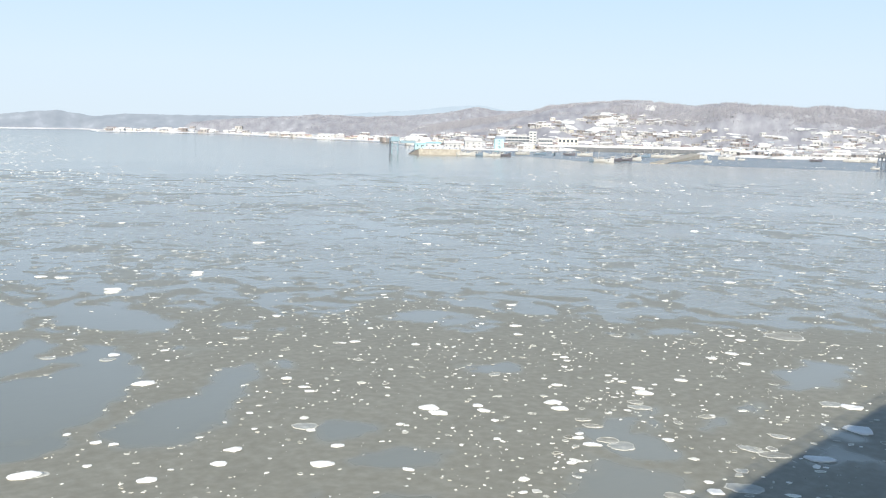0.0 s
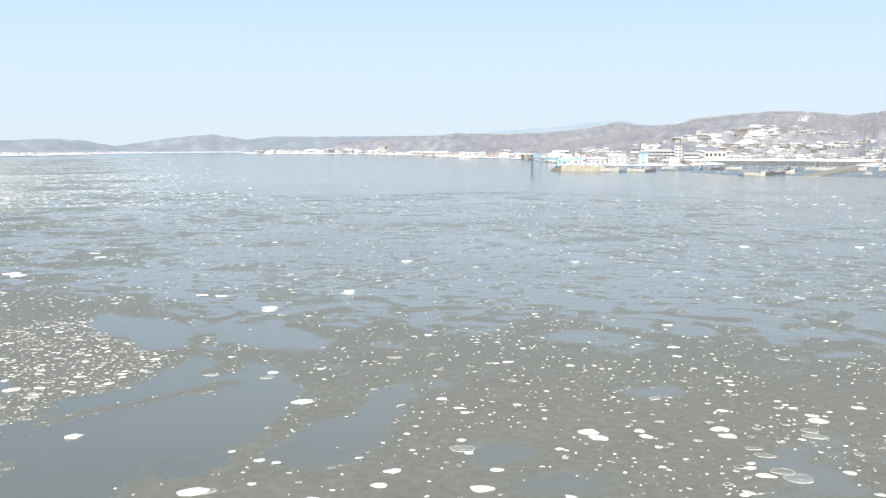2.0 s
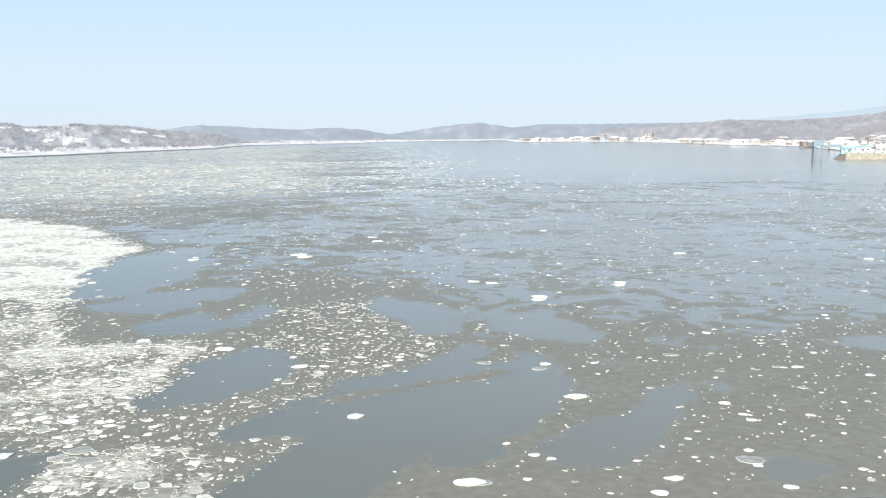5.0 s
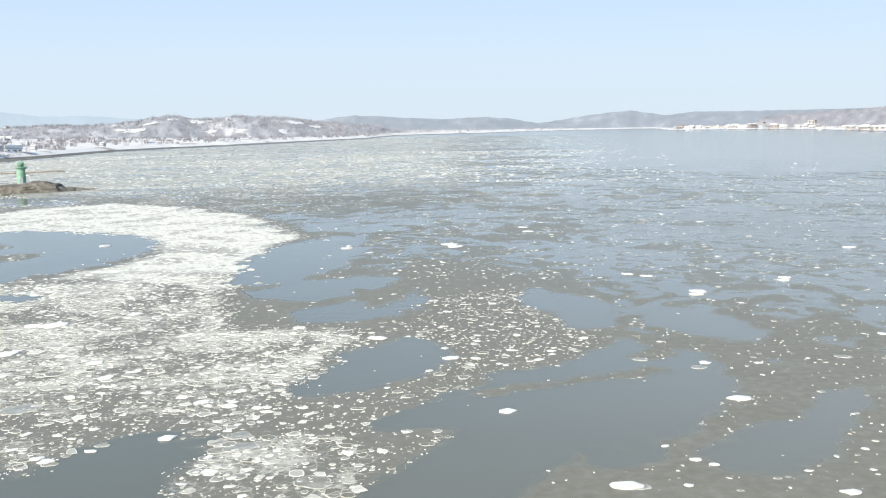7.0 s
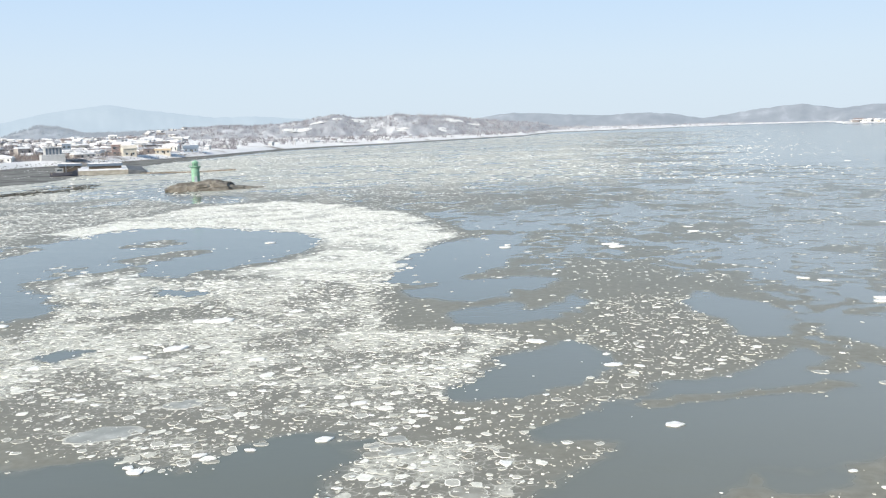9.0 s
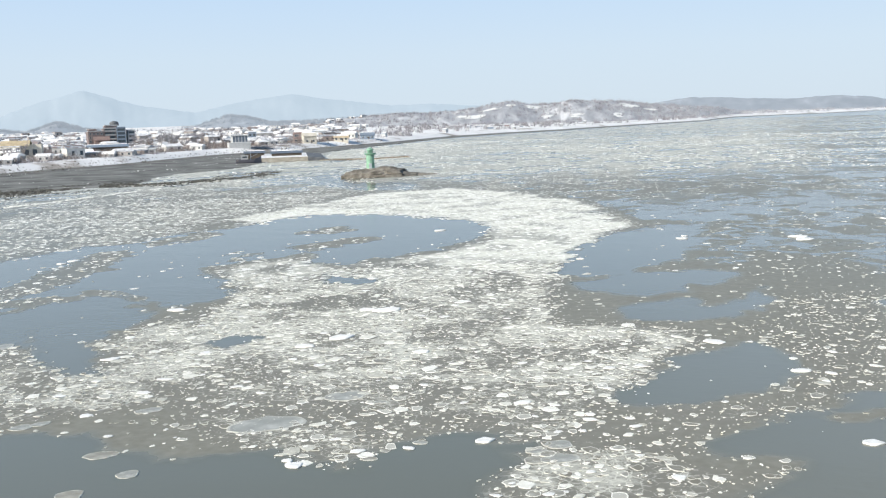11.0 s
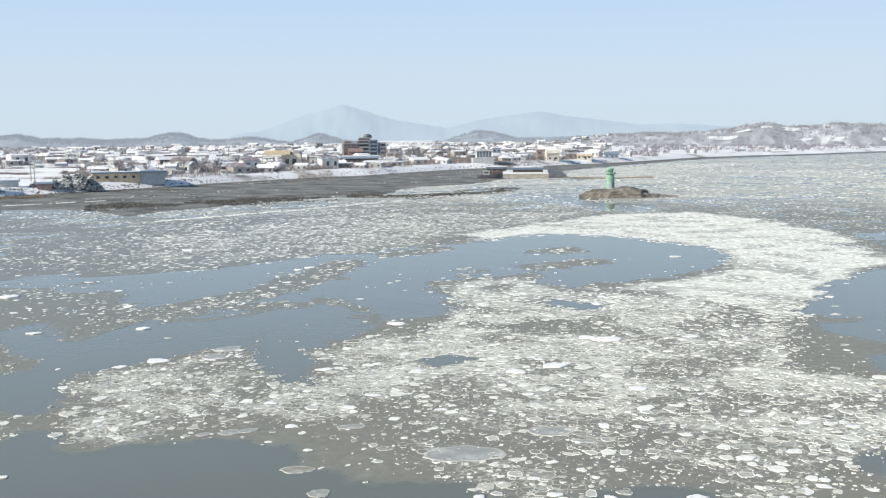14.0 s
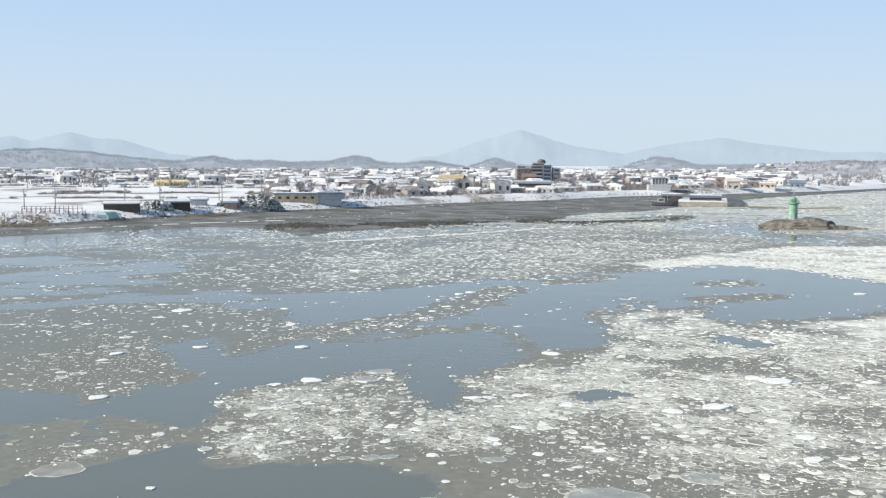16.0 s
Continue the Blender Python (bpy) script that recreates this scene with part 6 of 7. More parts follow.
TOWN_ROOF = material("mixed_village_roofs", [(0.10, (0.24, 0.20, 0.19)), (0.20, (0.30, 0.34, 0.38)), (0.30, (0.42, 0.42, 0.43)), (0.40, (0.74, 0.74, 0.745)), (0.9, (0.86, 0.855, 0.85))], scale=0.5, rough=0.85, bump=0.2, per_island=1.0)


HARBOUR_WALL = material("mixed_town_walls", [(0.05, (0.17, 0.15, 0.14)), (0.35, (0.29, 0.27, 0.25)), (0.6, (0.37, 0.37, 0.36)), (0.9, (0.52, 0.51, 0.48))], scale=0.5, rough=0.9, bump=0.1, per_island=1.0)
HARBOUR_ROOF = material("mixed_town_roofs", [(0.10, (0.27, 0.21, 0.20)), (0.25, (0.30, 0.33, 0.36)), (0.47, (0.36, 0.35, 0.355)), (0.60, (0.62, 0.62, 0.625)), (0.9, (0.82, 0.815, 0.81))], scale=0.5, rough=0.85, bump=0.2, per_island=1.0)


def roof_sea(name, x, y, turn, rng, label, sizes=(0.55, 1.0), roofs=TOWN_ROOF, walls=TOWN_WALL):
    """Houses too many and too far to tell apart: walls, gable roofs and a pair of windows each."""
    n = len(x)
    k = rng.uniform(*sizes, n)
    w, d, h, rise = 10 * k * rng.uniform(0.7, 1.5, n), 8 * k, 3.2 * k * np.where(rng.rand(n) > 0.85, 1.9, 1.0), 1.7 * k * rng.uniform(0.1, 1.2, n)
    z = surface(x, y) - 0.2
    o = 0.5 * k

    def corner(sx, sy, zz, grow=0.0):
        return sx * (w / 2 + grow), sy * (d / 2 + grow), zz + 0 * w
    low, top = -1.5 + 0 * w, h
    pts = [corner(sx, sy, zz) for zz in (low, top) for sx, sy in ((-1, -1), (1, -1), (1, 1), (-1, 1))]
    pts += [corner(sx, sy, top, o) for sx, sy in ((-1, -1), (1, -1), (1, 1), (-1, 1))]
    pts += [(-w / 2 - o, 0 * w, top + rise + 0.25), (w / 2 + o, 0 * w, top + rise + 0.25)]
    for c in (-0.25, 0.22):
        for a, b in ((0, 0.32), (0.16, 0.32), (0.16, 0.75), (0, 0.75)):
            pts.append((w * (c + a), -d / 2 - 0.06, h * b))
    P = np.stack([np.stack(p, -1) for p in pts], 1)
    c, s = np.cos(turn)[:, None], np.sin(turn)[:, None]
    V = np.stack([x[:, None] + P[..., 0] * c - P[..., 1] * s, y[:, None] + P[..., 0] * s + P[..., 1] * c, z[:, None] + P[..., 2]], -1)
    quads = np.array([[0, 1, 5, 4], [1, 2, 6, 5], [2, 3, 7, 6], [3, 0, 4, 7], [8, 9, 13, 12], [10, 11, 12, 13], [11, 10, 9, 8], [14, 15, 16, 17], [18, 19, 20, 21]])
    tris = np.array([[11, 8, 12], [9, 10, 13]])
    off = (np.arange(n) * P.shape[1])[:, None, None]
    mi = np.concatenate([np.tile([0, 0, 0, 0, 1, 1, 1, 2, 2], n), np.tile([1, 1], n)])
    me = array_mesh(name, V.reshape(-1, 3), [(quads[None] + off).reshape(-1, 4), (tris[None] + off).reshape(-1, 3)], mi)
    return link_mesh(name, me, [walls, roofs, GLASS], None, label, "houses", kind="stuff")


def spread(n, az0, az1, s0, s1, power, seed, apart, clump):
    rs = np.random.RandomState(seed)
    az = rs.uniform(az0, az1, n)
    r = shore_at(az)[0] + s0 + (s1 - s0) * rs.rand(n) ** power
    x, y = -np.sin(np.radians(az)) * r, np.cos(np.radians(az)) * r
    ok = (fbm(x / clump, y / clump, 3) > 0.44) & ((az < 46.5) | (r > 640))
    out = []
    cells = {(round(q.x / apart), round(q.y / apart)) for q, _ in taken}
    big = [(q.x, q.y, d) for q, d in taken if d > 9]
    for i in np.nonzero(ok)[0]:
        key = (round(x[i] / apart), round(y[i] / apart))
        if key in cells or any((x[i] - a) ** 2 + (y[i] - b) ** 2 < (d + 8) ** 2 for a, b, d in big):
            continue
        cells.add(key)
        out.append(i)
    return x[out], y[out], np.radians(az[out]) + rs.uniform(-0.7, 0.7, len(out)), rs


vx, vy, vt, rs = spread(1500, 18, 47, 30, 620, 1.0, 3, 8.5, 60)
roof_sea("village_houses", vx, vy, vt, rs, "low snow-roofed houses crowded on the plain")
vx, vy, vt, rs = spread(900, 18, 66, 300, 1100, 1.0, 4, 12, 120)
roof_sea("village_houses", vx, vy, vt, rs, "far low houses among snowy fields")
vx, vy, vt, rs = spread(1300, -64, -37, 16, 430, 1.3, 5, 9, 50)
roof_sea("town_houses", vx, vy, vt, rs, "small houses crowded up the harbour slope", (0.5, 0.9), HARBOUR_ROOF, HARBOUR_WALL)

vx, vy, vt, rs = spread(260, -37, -19, 12, 170, 1.3, 6, 16, 60)
roof_sea("shore_houses", vx, vy, vt, rs, "houses strung along the snowy far shore", (0.9, 1.6))

# ---- harbour on the right bank ----
office = block(44, 14, 3, 9, WHITE, "white three-storey harbour office with dark window bands", "harbour_office", "office building", 4.2, 2.8, True)
part("glass_wing", boxes((-24, -10, -7.6, -7.05, 0.5, 12.2)), SLATE, office, "dark glazed wing")
office.scale = (0.85, 0.85, 0.80)
put(office, -42.0, 1120, 4)
st = block(11, 11, 5, 2, WHITE, "tall white stair tower beside the harbour office", "stair_tower", "tower", 3.8)
st.scale = (0.75, 0.75, 0.80)
put(st, -43.15, 1128, 4)
put(block(16, 12, 2, 5, WHITE, "low white annexe of the harbour office", "annexe", "building", 4.0, 2.0, True), -43.9, 1115, 0)
put(block(22, 12, 2, 5, CREAM, "cream hall with tall windows at the harbour", "market_hall", "building", 5.0, 3.2), -45.2, 1105, 0)
put(house(17, 10, 7, 2.0, WHITE, WHITE, "large white fish shed on the quay", "", 3, 0.8, "fish_shed", "shed"), -39.7, 985, 5)
put(house(9, 8, 9.0, 0, AQUA, AQUA, "turquoise sheet-clad cold store", "", 1, 0.0, "cold_store", "shed"), -41.2, 984, 5)
put(house(14, 8, 3.6, 1.0, WHITE, AQUA, "white shed with a turquoise roof on the quay", "", 3, 0.0, "shed", "shed"), -37.3, 850, 5, z=4.6)
put(house(9, 7, 3.2, 1.0, AQUA, AQUA, "small turquoise sheet-metal harbour hut", "", 2, 0.4, "hut", "hut"), -36.6, 825, 5, z=4.6)
put(house(8, 6, 3.0, 1.2, YELLOW, YELLOW, "yellow kiosk on the quay", "", 2, 0.3, "kiosk", "kiosk"), -37.0, 890, 5, z=4.6)
put(house(15, 8, 4.0, 1.4, WHITE, WHITE, "white net store on the quay", "", 4, 0.9, "net_store", "shed"), -38.5, 860, 5, z=4.6)

pierq = thing("harbour_quay", "long tan concrete harbour quay", "quay")
part("wall", boxes((-16, 18, 0, 190, -1.6, 4.5)), CONCRETE, pierq)
part("snow_cover", boxes((-15, 17, 2, 190, 4.5, 4.65)), SNOW, pierq)
bm = boxes((-26, -16, 0, 190, -1.6, 4.4))
for v in bm.verts:
    if v.co.x < -20:
        v.co.z = min(v.co.z, -0.6)
part("embankment", bm, MUD, pierq, "sloping muddy embankment")
for k in range(6):
    part("bollard", lathe([(0.3, 4.5), (0.3, 5.1), (0.5, 5.2), (0.5, 5.4)], 8), DARK_STEEL, pierq).location = (-13 + k * 5.4, 1.0, 0)
put(pierq, -37.7, 786, z=0.0)

HARBOUR_BLUE = plain("blue_grey_harbour_paint", (0.20, 0.30, 0.35), rough=0.6)
gang = thing("landing_tower", "blue-grey steel ferry landing tower on tall legs", "landing stage")
for x in (-3.2, 1.6):
    part("leg", tubes(((x, 0, -1.6), (x, 0, 9.5), 0.5, 0.45), n=8), HARBOUR_BLUE, gang)
part("dark_leg", tubes(((-4.8, 2, -1.6), (-4.8, 2, 13), 0.8, 0.7), n=8), DARK_STEEL, gang)
for z in (3.2, 6.6, 9.5):
    part("brace", boxes((-3.2, 1.6, -0.3, 0.3, z, z + 0.6)), HARBOUR_BLUE, gang)
part("platform", boxes((-5, 4, -2, 8, 9.8, 10.4)), HARBOUR_BLUE, gang)
part("winch_house", boxes((-4, 3, -1, 5, 10.4, 13.6)), HARBOUR_BLUE, gang, "blue-grey winch house")
part("gangway", boxes((3.5, 16, 0, 3, 8.6, 9.6), (3.5, 16, -0.1, 0, 9.6, 10.6)), HARBOUR_BLUE, gang)
part("mast", tubes(((-2, 0, 13.6), (-2, 0, 19), 0.16, 0.08), n=6), HARBOUR_BLUE, gang)
put(gang, -35.2, 797, z=0.0)

cause = thing("causeway", "long snow-covered causeway behind the moored boats", "causeway")
part("wall", boxes((-92, 92, 0, 12, -1.6, 4.6)), CONCRETE_DARK, cause)
part("snow_cover", boxes((-92, 92, 0.5, 12, 4.6, 6.6)), SNOW, cause)
put(cause, -49.6, 1066, 0, z=0.0)
slip = thing("slipway", "tan concrete slipway running into the mud", "slipway")
bm = boxes((-5, 5, 0, 190, -1.6, 0.5))
for v in bm.verts:
    if v.co.y > 30 and v.co.z > 0:
        v.co.z = 4.0
part("ramp", bm, CONCRETE, slip)
put(slip, -50.3, 690, -10, z=0.0)
dol = thing("mooring_dolphin", "dark steel mooring dolphin in the water", "mooring dolphin")
for x, y in ((-2, 0), (2, 0), (0, 3)):
    part("pile", tubes(((x * 1.5, y, -1.6), (x, y, 8), 0.5, 0.5), n=8), DARK_STEEL, dol)
part("cap", boxes((-3, 3, -1.5, 4.5, 8, 9.4)), CONCRETE_DARK, dol)
put(dol, -62.1, 720, z=0.0)


def fishing_boat(L, hullmat, label, cabin=1.0):
    """A small wooden or plastic fishing boat: hull from stations, deck, wheelhouse, masts."""
    root = thing("fishing_boat", label, "boat", "moored fishing boats")
    B, D = L * 0.25, L * 0.13
    bm = bmesh.new()
    rows = []
    for i in range(11):
        t = i / 10
        w = B / 2 * (1 - abs(2 * t - 0.85) ** 3 * 0.55) * (1 if t < 0.7 else max(0.04, 1 - ((t - 0.7) / 0.3) ** 1.8))
        sheer = D * (1 + 0.9 * max(0, t - 0.5) ** 2 * 4 + 0.15 * (1 - t))
        x = (t - 0.5) * L
        rows.append([bm.verts.new(p) for p in ((x, -w, sheer), (x, -w * 0.85, D * 0.25), (x, -w * 0.3, -D * 0.35), (x, w * 0.3, -D * 0.35), (x, w * 0.85, D * 0.25), (x, w, sheer))])
    for a, b in zip(rows, rows[1:]):
        for k in range(5):
            bm.faces.new((a[k], b[k], b[k + 1], a[k + 1]))
    bm.faces.new(rows[0])
    bm.faces.new(rows[-1][::-1])
    part("hull", bm, hullmat, root)
    bm = bmesh.new()
    box(bm, -L * 0.46, L * 0.25, -B * 0.4, B * 0.4, D * 0.75, D * 0.85)
    part("deck", bm, TAN, root)
    wh = part("wheelhouse", boxes((-L * 0.28, -L * 0.02, -B * 0.28, B * 0.28, D * 0.8, D * 0.8 + 2.3 * cabin), (-L * 0.31, L * 0.0, -B * 0.32, B * 0.32, D * 0.8 + 2.3 * cabin, D * 0.8 + 2.5 * cabin)), WHITE, root, "white wheelhouse")
    for s in (-1, 1):
        part("window", boxes((-L * 0.24, -L * 0.06, s * B * 0.285 - 0.03, s * B * 0.285 + 0.03, D * 0.8 + 1.2 * cabin, D * 0.8 + 1.9 * cabin)), GLASS, wh)
    part("snow_cover", boxes((L * 0.02, L * 0.24, -B * 0.3, B * 0.3, D * 0.85, D * 0.85 + 0.25)), SNOW, root)
    part("mast", tubes(((L * 0.08, 0, D * 0.8), (L * 0.08, 0, D + L * 0.42), 0.13, 0.07), n=6), STEEL, root)
    part("boom", tubes(((L * 0.08, 0, D + 1.2), (L * 0.36, 0, D + L * 0.22), 0.08, 0.05), n=5), STEEL, root)
    part("railing", tubes(((-L * 0.47, -B * 0.38, D + 0.9), (-L * 0.28, -B * 0.42, D + 0.9), 0.05, 0.05), ((-L * 0.47, B * 0.38, D + 0.9), (-L * 0.28, B * 0.42, D + 0.9), 0.05, 0.05), n=5), STEEL, root)
    return root


HULL_WHITE, HULL_BLUE, HULL_DARK = plain("white_hull", (0.44, 0.44, 0.425), rough=0.4), plain("blue_hull", (0.14, 0.20, 0.26), rough=0.45), plain("dark_hull", (0.10, 0.10, 0.12), rough=0.5)
BOATS = [fishing_boat(17, HULL_WHITE, "white fishing boat with a mast, moored at the harbour"), fishing_boat(14, HULL_BLUE, "blue-hulled fishing boat with snow on deck"),
         fishing_boat(13, HULL_DARK, "dark-hulled fishing boat with a white wheelhouse"), fishing_boat(7, HULL_WHITE, "small white open workboat", 0.7)]
spots = [(0, -39.3, 772, 12), (1, -40.0, 776, -20), (0, -40.8, 770, 170), (2, -41.5, 786, 8), (0, -42.6, 842, 30), (1, -43.6, 846, 5), (2, -45.3, 852, -10), (0, -46.2, 842, 15), (1, -46.9, 700, 5), (0, -47.3, 690, -8),
         (2, -47.9, 716, 14), (2, -48.5, 730, 4), (0, -48.9, 742, -20), (1, -49.5, 850, 9), (0, -50.4, 852, -6)]
spots += [(0, -51.0, 845, 5), (1, -51.7, 850, 12), (3, -53.1, 742, 30), (0, -54.1, 848, 0), (3, -54.9, 840, 0),
         (1, -44.4, 838, 80), (2, -49.0, 830, 60), (0, -52.6, 862, 10), (3, -47.6, 676, 20), (3, -61.8, 700, 10), (0, -60.6, 900, 5), (0, -61.5, 905, -8), (2, -58.8, 880, 10)]
placed = set()
for k, az, r, turn in spots:
    p = at(az, r)
    m = Matrix.Translation((p.x, p.y, max(0.12, float(surface(p.x, p.y)) + 0.2))) @ pose(0, 0, 0, 0, 0, az + turn) @ Matrix.Scale(0.9, 4)
    if k in placed:
        copy_thing(BOATS[k], m)
    else:
        BOATS[k].matrix_basis = m
        placed.add(k)
barge = fishing_boat(12, HULL_DARK, "brown-black wooden boat laid up beside the quay")
barge["group"] = "laid-up boats"
p = at(24.4, 478)
barge.matrix_basis = Matrix.Translation((p.x, p.y, 0.3)) @ pose(0, 0, 0, 0, 0, 30)


# ---- trees and scrub ----
def tree_parts(seed, h, spread=0.55):
    rg = random.Random(seed)
    trunk, crown = bmesh.new(), bmesh.new()
    top = Vector((rg.uniform(-0.05, 0.05) * h, rg.uniform(-0.05, 0.05) * h, h * 0.62))
    tube(trunk, (0, 0, -0.5), top * 0.5, h * 0.028, h * 0.020, 6)
    tube(trunk, top * 0.5, top, h * 0.020, h * 0.010, 6)

    def grow(a, d, length, r, level):
        b = a + d * length
        tube(crown if level > 0 else trunk, a, b, r, r * 0.5, 3 if level else 5)
        if level >= 3:
            return
        for _ in range(4 if level < 2 else 2):
            t = rg.uniform(0.35, 1.0)
            nd = (d + Vector((rg.uniform(-1, 1), rg.uniform(-1, 1), rg.uniform(-0.2, 0.9))) * 0.75).normalized()
            grow(a + d * length * t, nd, length * rg.uniform(0.5, 0.72), max(r * 0.55, 0.035), level + 1)
    for k in range(6):
        a = k * 2.4 + rg.uniform(-0.4, 0.4)
        d = Vector((math.cos(a) * spread, math.sin(a) * spread, rg.uniform(0.6, 1.1))).normalized()
        grow(top * rg.uniform(0.45, 1.0), d, h * rg.uniform(0.22, 0.32), h * 0.011, 0)
    return trunk, crown


TREES = []
for seed, h in ((1, 8.0), (2, 6.5), (3, 9.5), (4, 5.0)):
    root = thing("tree", "leafless grey-brown tree with fine twigs", "tree", "bare trees on the shores")
    a, b = tree_parts(seed, h, 0.5 + 0.1 * (seed % 3))
    part("trunk", a, BARK, root)
    part("crown", b, TWIGS, root, "bare twig crown")
    TREES.append(root)
rng = random.Random(8)
tree_spots = [(39.5 + rng.uniform(0, 3.2), rng.uniform(12, 45)) for _ in range(16)] + [(rng.uniform(27.0, 30.8), rng.uniform(95, 190)) for _ in range(60)]
tree_spots += [(rng.uniform(33, 47), rng.uniform(10, 160)) for _ in range(30)] + [(rng.uniform(46, 66), rng.uniform(270, 520)) for _ in range(30)] + [(rng.uniform(17, 27), rng.uniform(12, 120)) for _ in range(14)]
tree_spots += [(rng.uniform(-64, -38), rng.uniform(20, 500)) for _ in range(40)]
for i, (az, s) in enumerate(tree_spots):
    p = at(az, float(shore_at(np.array([az]))[0][0]) + s)
    k = rng.uniform(0.75, 1.25)
    m = Matrix.Translation((p.x, p.y, float(surface(p.x, p.y)) - 0.2)) @ pose(0, 0, 0, 0, 0, rng.uniform(0, 360)) @ Matrix.Scale(k, 4)
    if i < 4:
        TREES[i].matrix_basis = m
    else:
        copy_thing(TREES[i % 4], m)


def snowy_pine(seed, h, w):
    """A broad evergreen: trunk, limbs and many tilted needle clumps holding snow."""
    rg = random.Random(seed)
    root = thing("evergreen_tree", "broad dark evergreen tree loaded with snow", "tree", "evergreens on the bank")
    part("trunk", tubes(((0, 0, -0.5), (0, 0, h * 0.8), h * 0.035, h * 0.012)), BARK, root)
    bm = bmesh.new()
    for _ in range(420):
        t = rg.random() ** 0.8
        a, rr = rg.uniform(0, 6.283), w / 2 * (1 - t) ** 0.6 * rg.uniform(0.35, 1.0)
        c = Vector((math.cos(a) * rr, math.sin(a) * rr, h * (0.08 + 0.9 * t)))
        s = rg.uniform(0.25, 0.6)
        ring = [bm.verts.new(c + Vector((math.cos(b) * s * rg.uniform(0.6, 1.2), math.sin(b) * s * rg.uniform(0.6, 1.2), rg.uniform(-0.25, 0.05)))) for b in (0, 1.25, 2.5, 3.8, 5.0)]
        tip, low = bm.verts.new(c + Vector((0, 0, s * 0.5))), bm.verts.new(c - Vector((0, 0, s * 0.5)))
        for k in range(5):
            bm.faces.new((ring[k], ring[(k + 1) % 5], tip))
            bm.faces.new((ring[(k + 1) % 5], ring[k], low))
    part("crown", bm, NEEDLES, root, "snow-laden needle clumps")
    return root


for i, (az, r, h, w) in enumerate([(47.3, 404, 7.5, 7), (46.7, 403, 8.5, 8), (46.1, 406, 7.0, 6), (47.9, 402, 4.5, 5), (45.8, 404, 4.5, 5), (52.3, 379, 4.5, 6), (51.7, 380, 4.2, 5), (52.8, 382, 3.0, 4), (48.9, 401, 2.6, 3.4), (33.9, 600, 5, 4), (32.9, 604, 5, 4)]):
    put(snowy_pine(i, h * 0.8, w * 1.15), az, r)


def tufts(name, x, y, z, h, w, mat, label, blades, rng, category):
    """Standing blades, each a thin three-sided spike, many to a tuft."""
    n = len(x) * blades
    X, Y, Z, Hh, Ww = (np.repeat(v, blades) for v in (x, y, z, h, w))
    bx, by = X + rng.uniform(-0.5, 0.5, n) * Ww, Y + rng.uniform(-0.5, 0.5, n) * Ww
    lean = Ww * 0.45
    tip = np.stack([bx + rng.uniform(-1, 1, n) * lean, by + rng.uniform(-1, 1, n) * lean, Z + Hh * rng.uniform(0.6, 1.05, n)], -1)
    a0 = rng.uniform(0, 6.28, n)
    th = Ww * rng.uniform(0.03, 0.075, n) * 9 / max(9, blades)
    base = [np.stack([bx + np.cos(a0 + k * 2.094) * th, by + np.sin(a0 + k * 2.094) * th, Z - 0.3], -1) for k in range(3)]
    v = np.stack(base + [tip], 1).reshape(-1, 3)
    o = (np.arange(n) * 4)[:, None, None]
    f = np.array([[0, 1, 3], [1, 2, 3], [2, 0, 3]])[None] + o
    me = array_mesh(name, v, [f.reshape(-1, 3)])
    return link_mesh(name, me, mat, None, label, category, kind="stuff")


g = np.random.RandomState(4)
# woods on the slopes
for (az0, az1, r0, r1, n) in ((-66, -37, 1430, 1960, 11000), (-41, -23, 1480, 2530, 7000), (-1, 18, 1480, 2000, 700), (-19, 5, 1400, 2750, 3800)):
    az, r = g.uniform(az0, az1, n), g.uniform(r0, r1, n)
    x, y = -np.sin(np.radians(az)) * r, np.cos(np.radians(az)) * r
    ok = ((fbm(x / 130, y / 130) > 0.40) | (r > r1 - 150)) & (r > shore_at(az)[0] + (150 if az0 == -41 else 60))
    for a, d, half_a, half_d in ((-47.6, 1480, 1.0, 75), (-45.2, 1400, 0.75, 50), (-33.2, 1560, 0.8, 50)):
        ok &= (np.abs(az - a) > half_a) | (np.abs(r - d) > half_d)
    x, y = x[ok], y[ok]
    low = (0.6 if az0 == -41 else 1.0) * (1 - 0.6 * smooth(r1 - 260, r1 - 60, r[ok]))
    tufts("woodland", x, y, surface(x, y), low * g.uniform(3.5, 7, len(x)), g.uniform(3, 6, len(x)), WOOD_TOPS, "leafless woods on the snowy slopes", 7, g, "woods")
# trees on the low hills, with the haze glow in their material
az, r = g.uniform(12, 66, 9000), 2150 + 850 * g.uniform(0, 1, 9000) ** 0.6
x, y = -np.sin(np.radians(az)) * r, np.cos(np.radians(az)) * r
ok = fbm(x / 150, y / 150) > 0.45
x, y = x[ok], y[ok]
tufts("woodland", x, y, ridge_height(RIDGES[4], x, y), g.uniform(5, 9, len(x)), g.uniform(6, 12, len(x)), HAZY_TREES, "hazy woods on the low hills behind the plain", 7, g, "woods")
# scrub and reeds along the banks
n = 12000
az = g.uniform(17, 66, n)
s = g.uniform(2, 320, n)
r = shore_at(az)[0] + s
x, y = -np.sin(np.radians(az)) * r, np.cos(np.radians(az)) * r
ok = (fbm(x / 22, y / 22) > 0.46) & (((az < 46) & (s > 12 * smooth(24, 30, az))) | (s < 14) & (az > 46))
tufts("bank_scrub", x[ok], y[ok], surface(x[ok], y[ok]), g.uniform(0.6, 2.0, ok.sum()), g.uniform(0.8, 2.2, ok.sum()), TWIGS, "dry brown scrub on the snowy bank", 10, g, "scrub")
n = 4200
az, r = g.uniform(-65, -37, n), g.uniform(930, 1500, n)
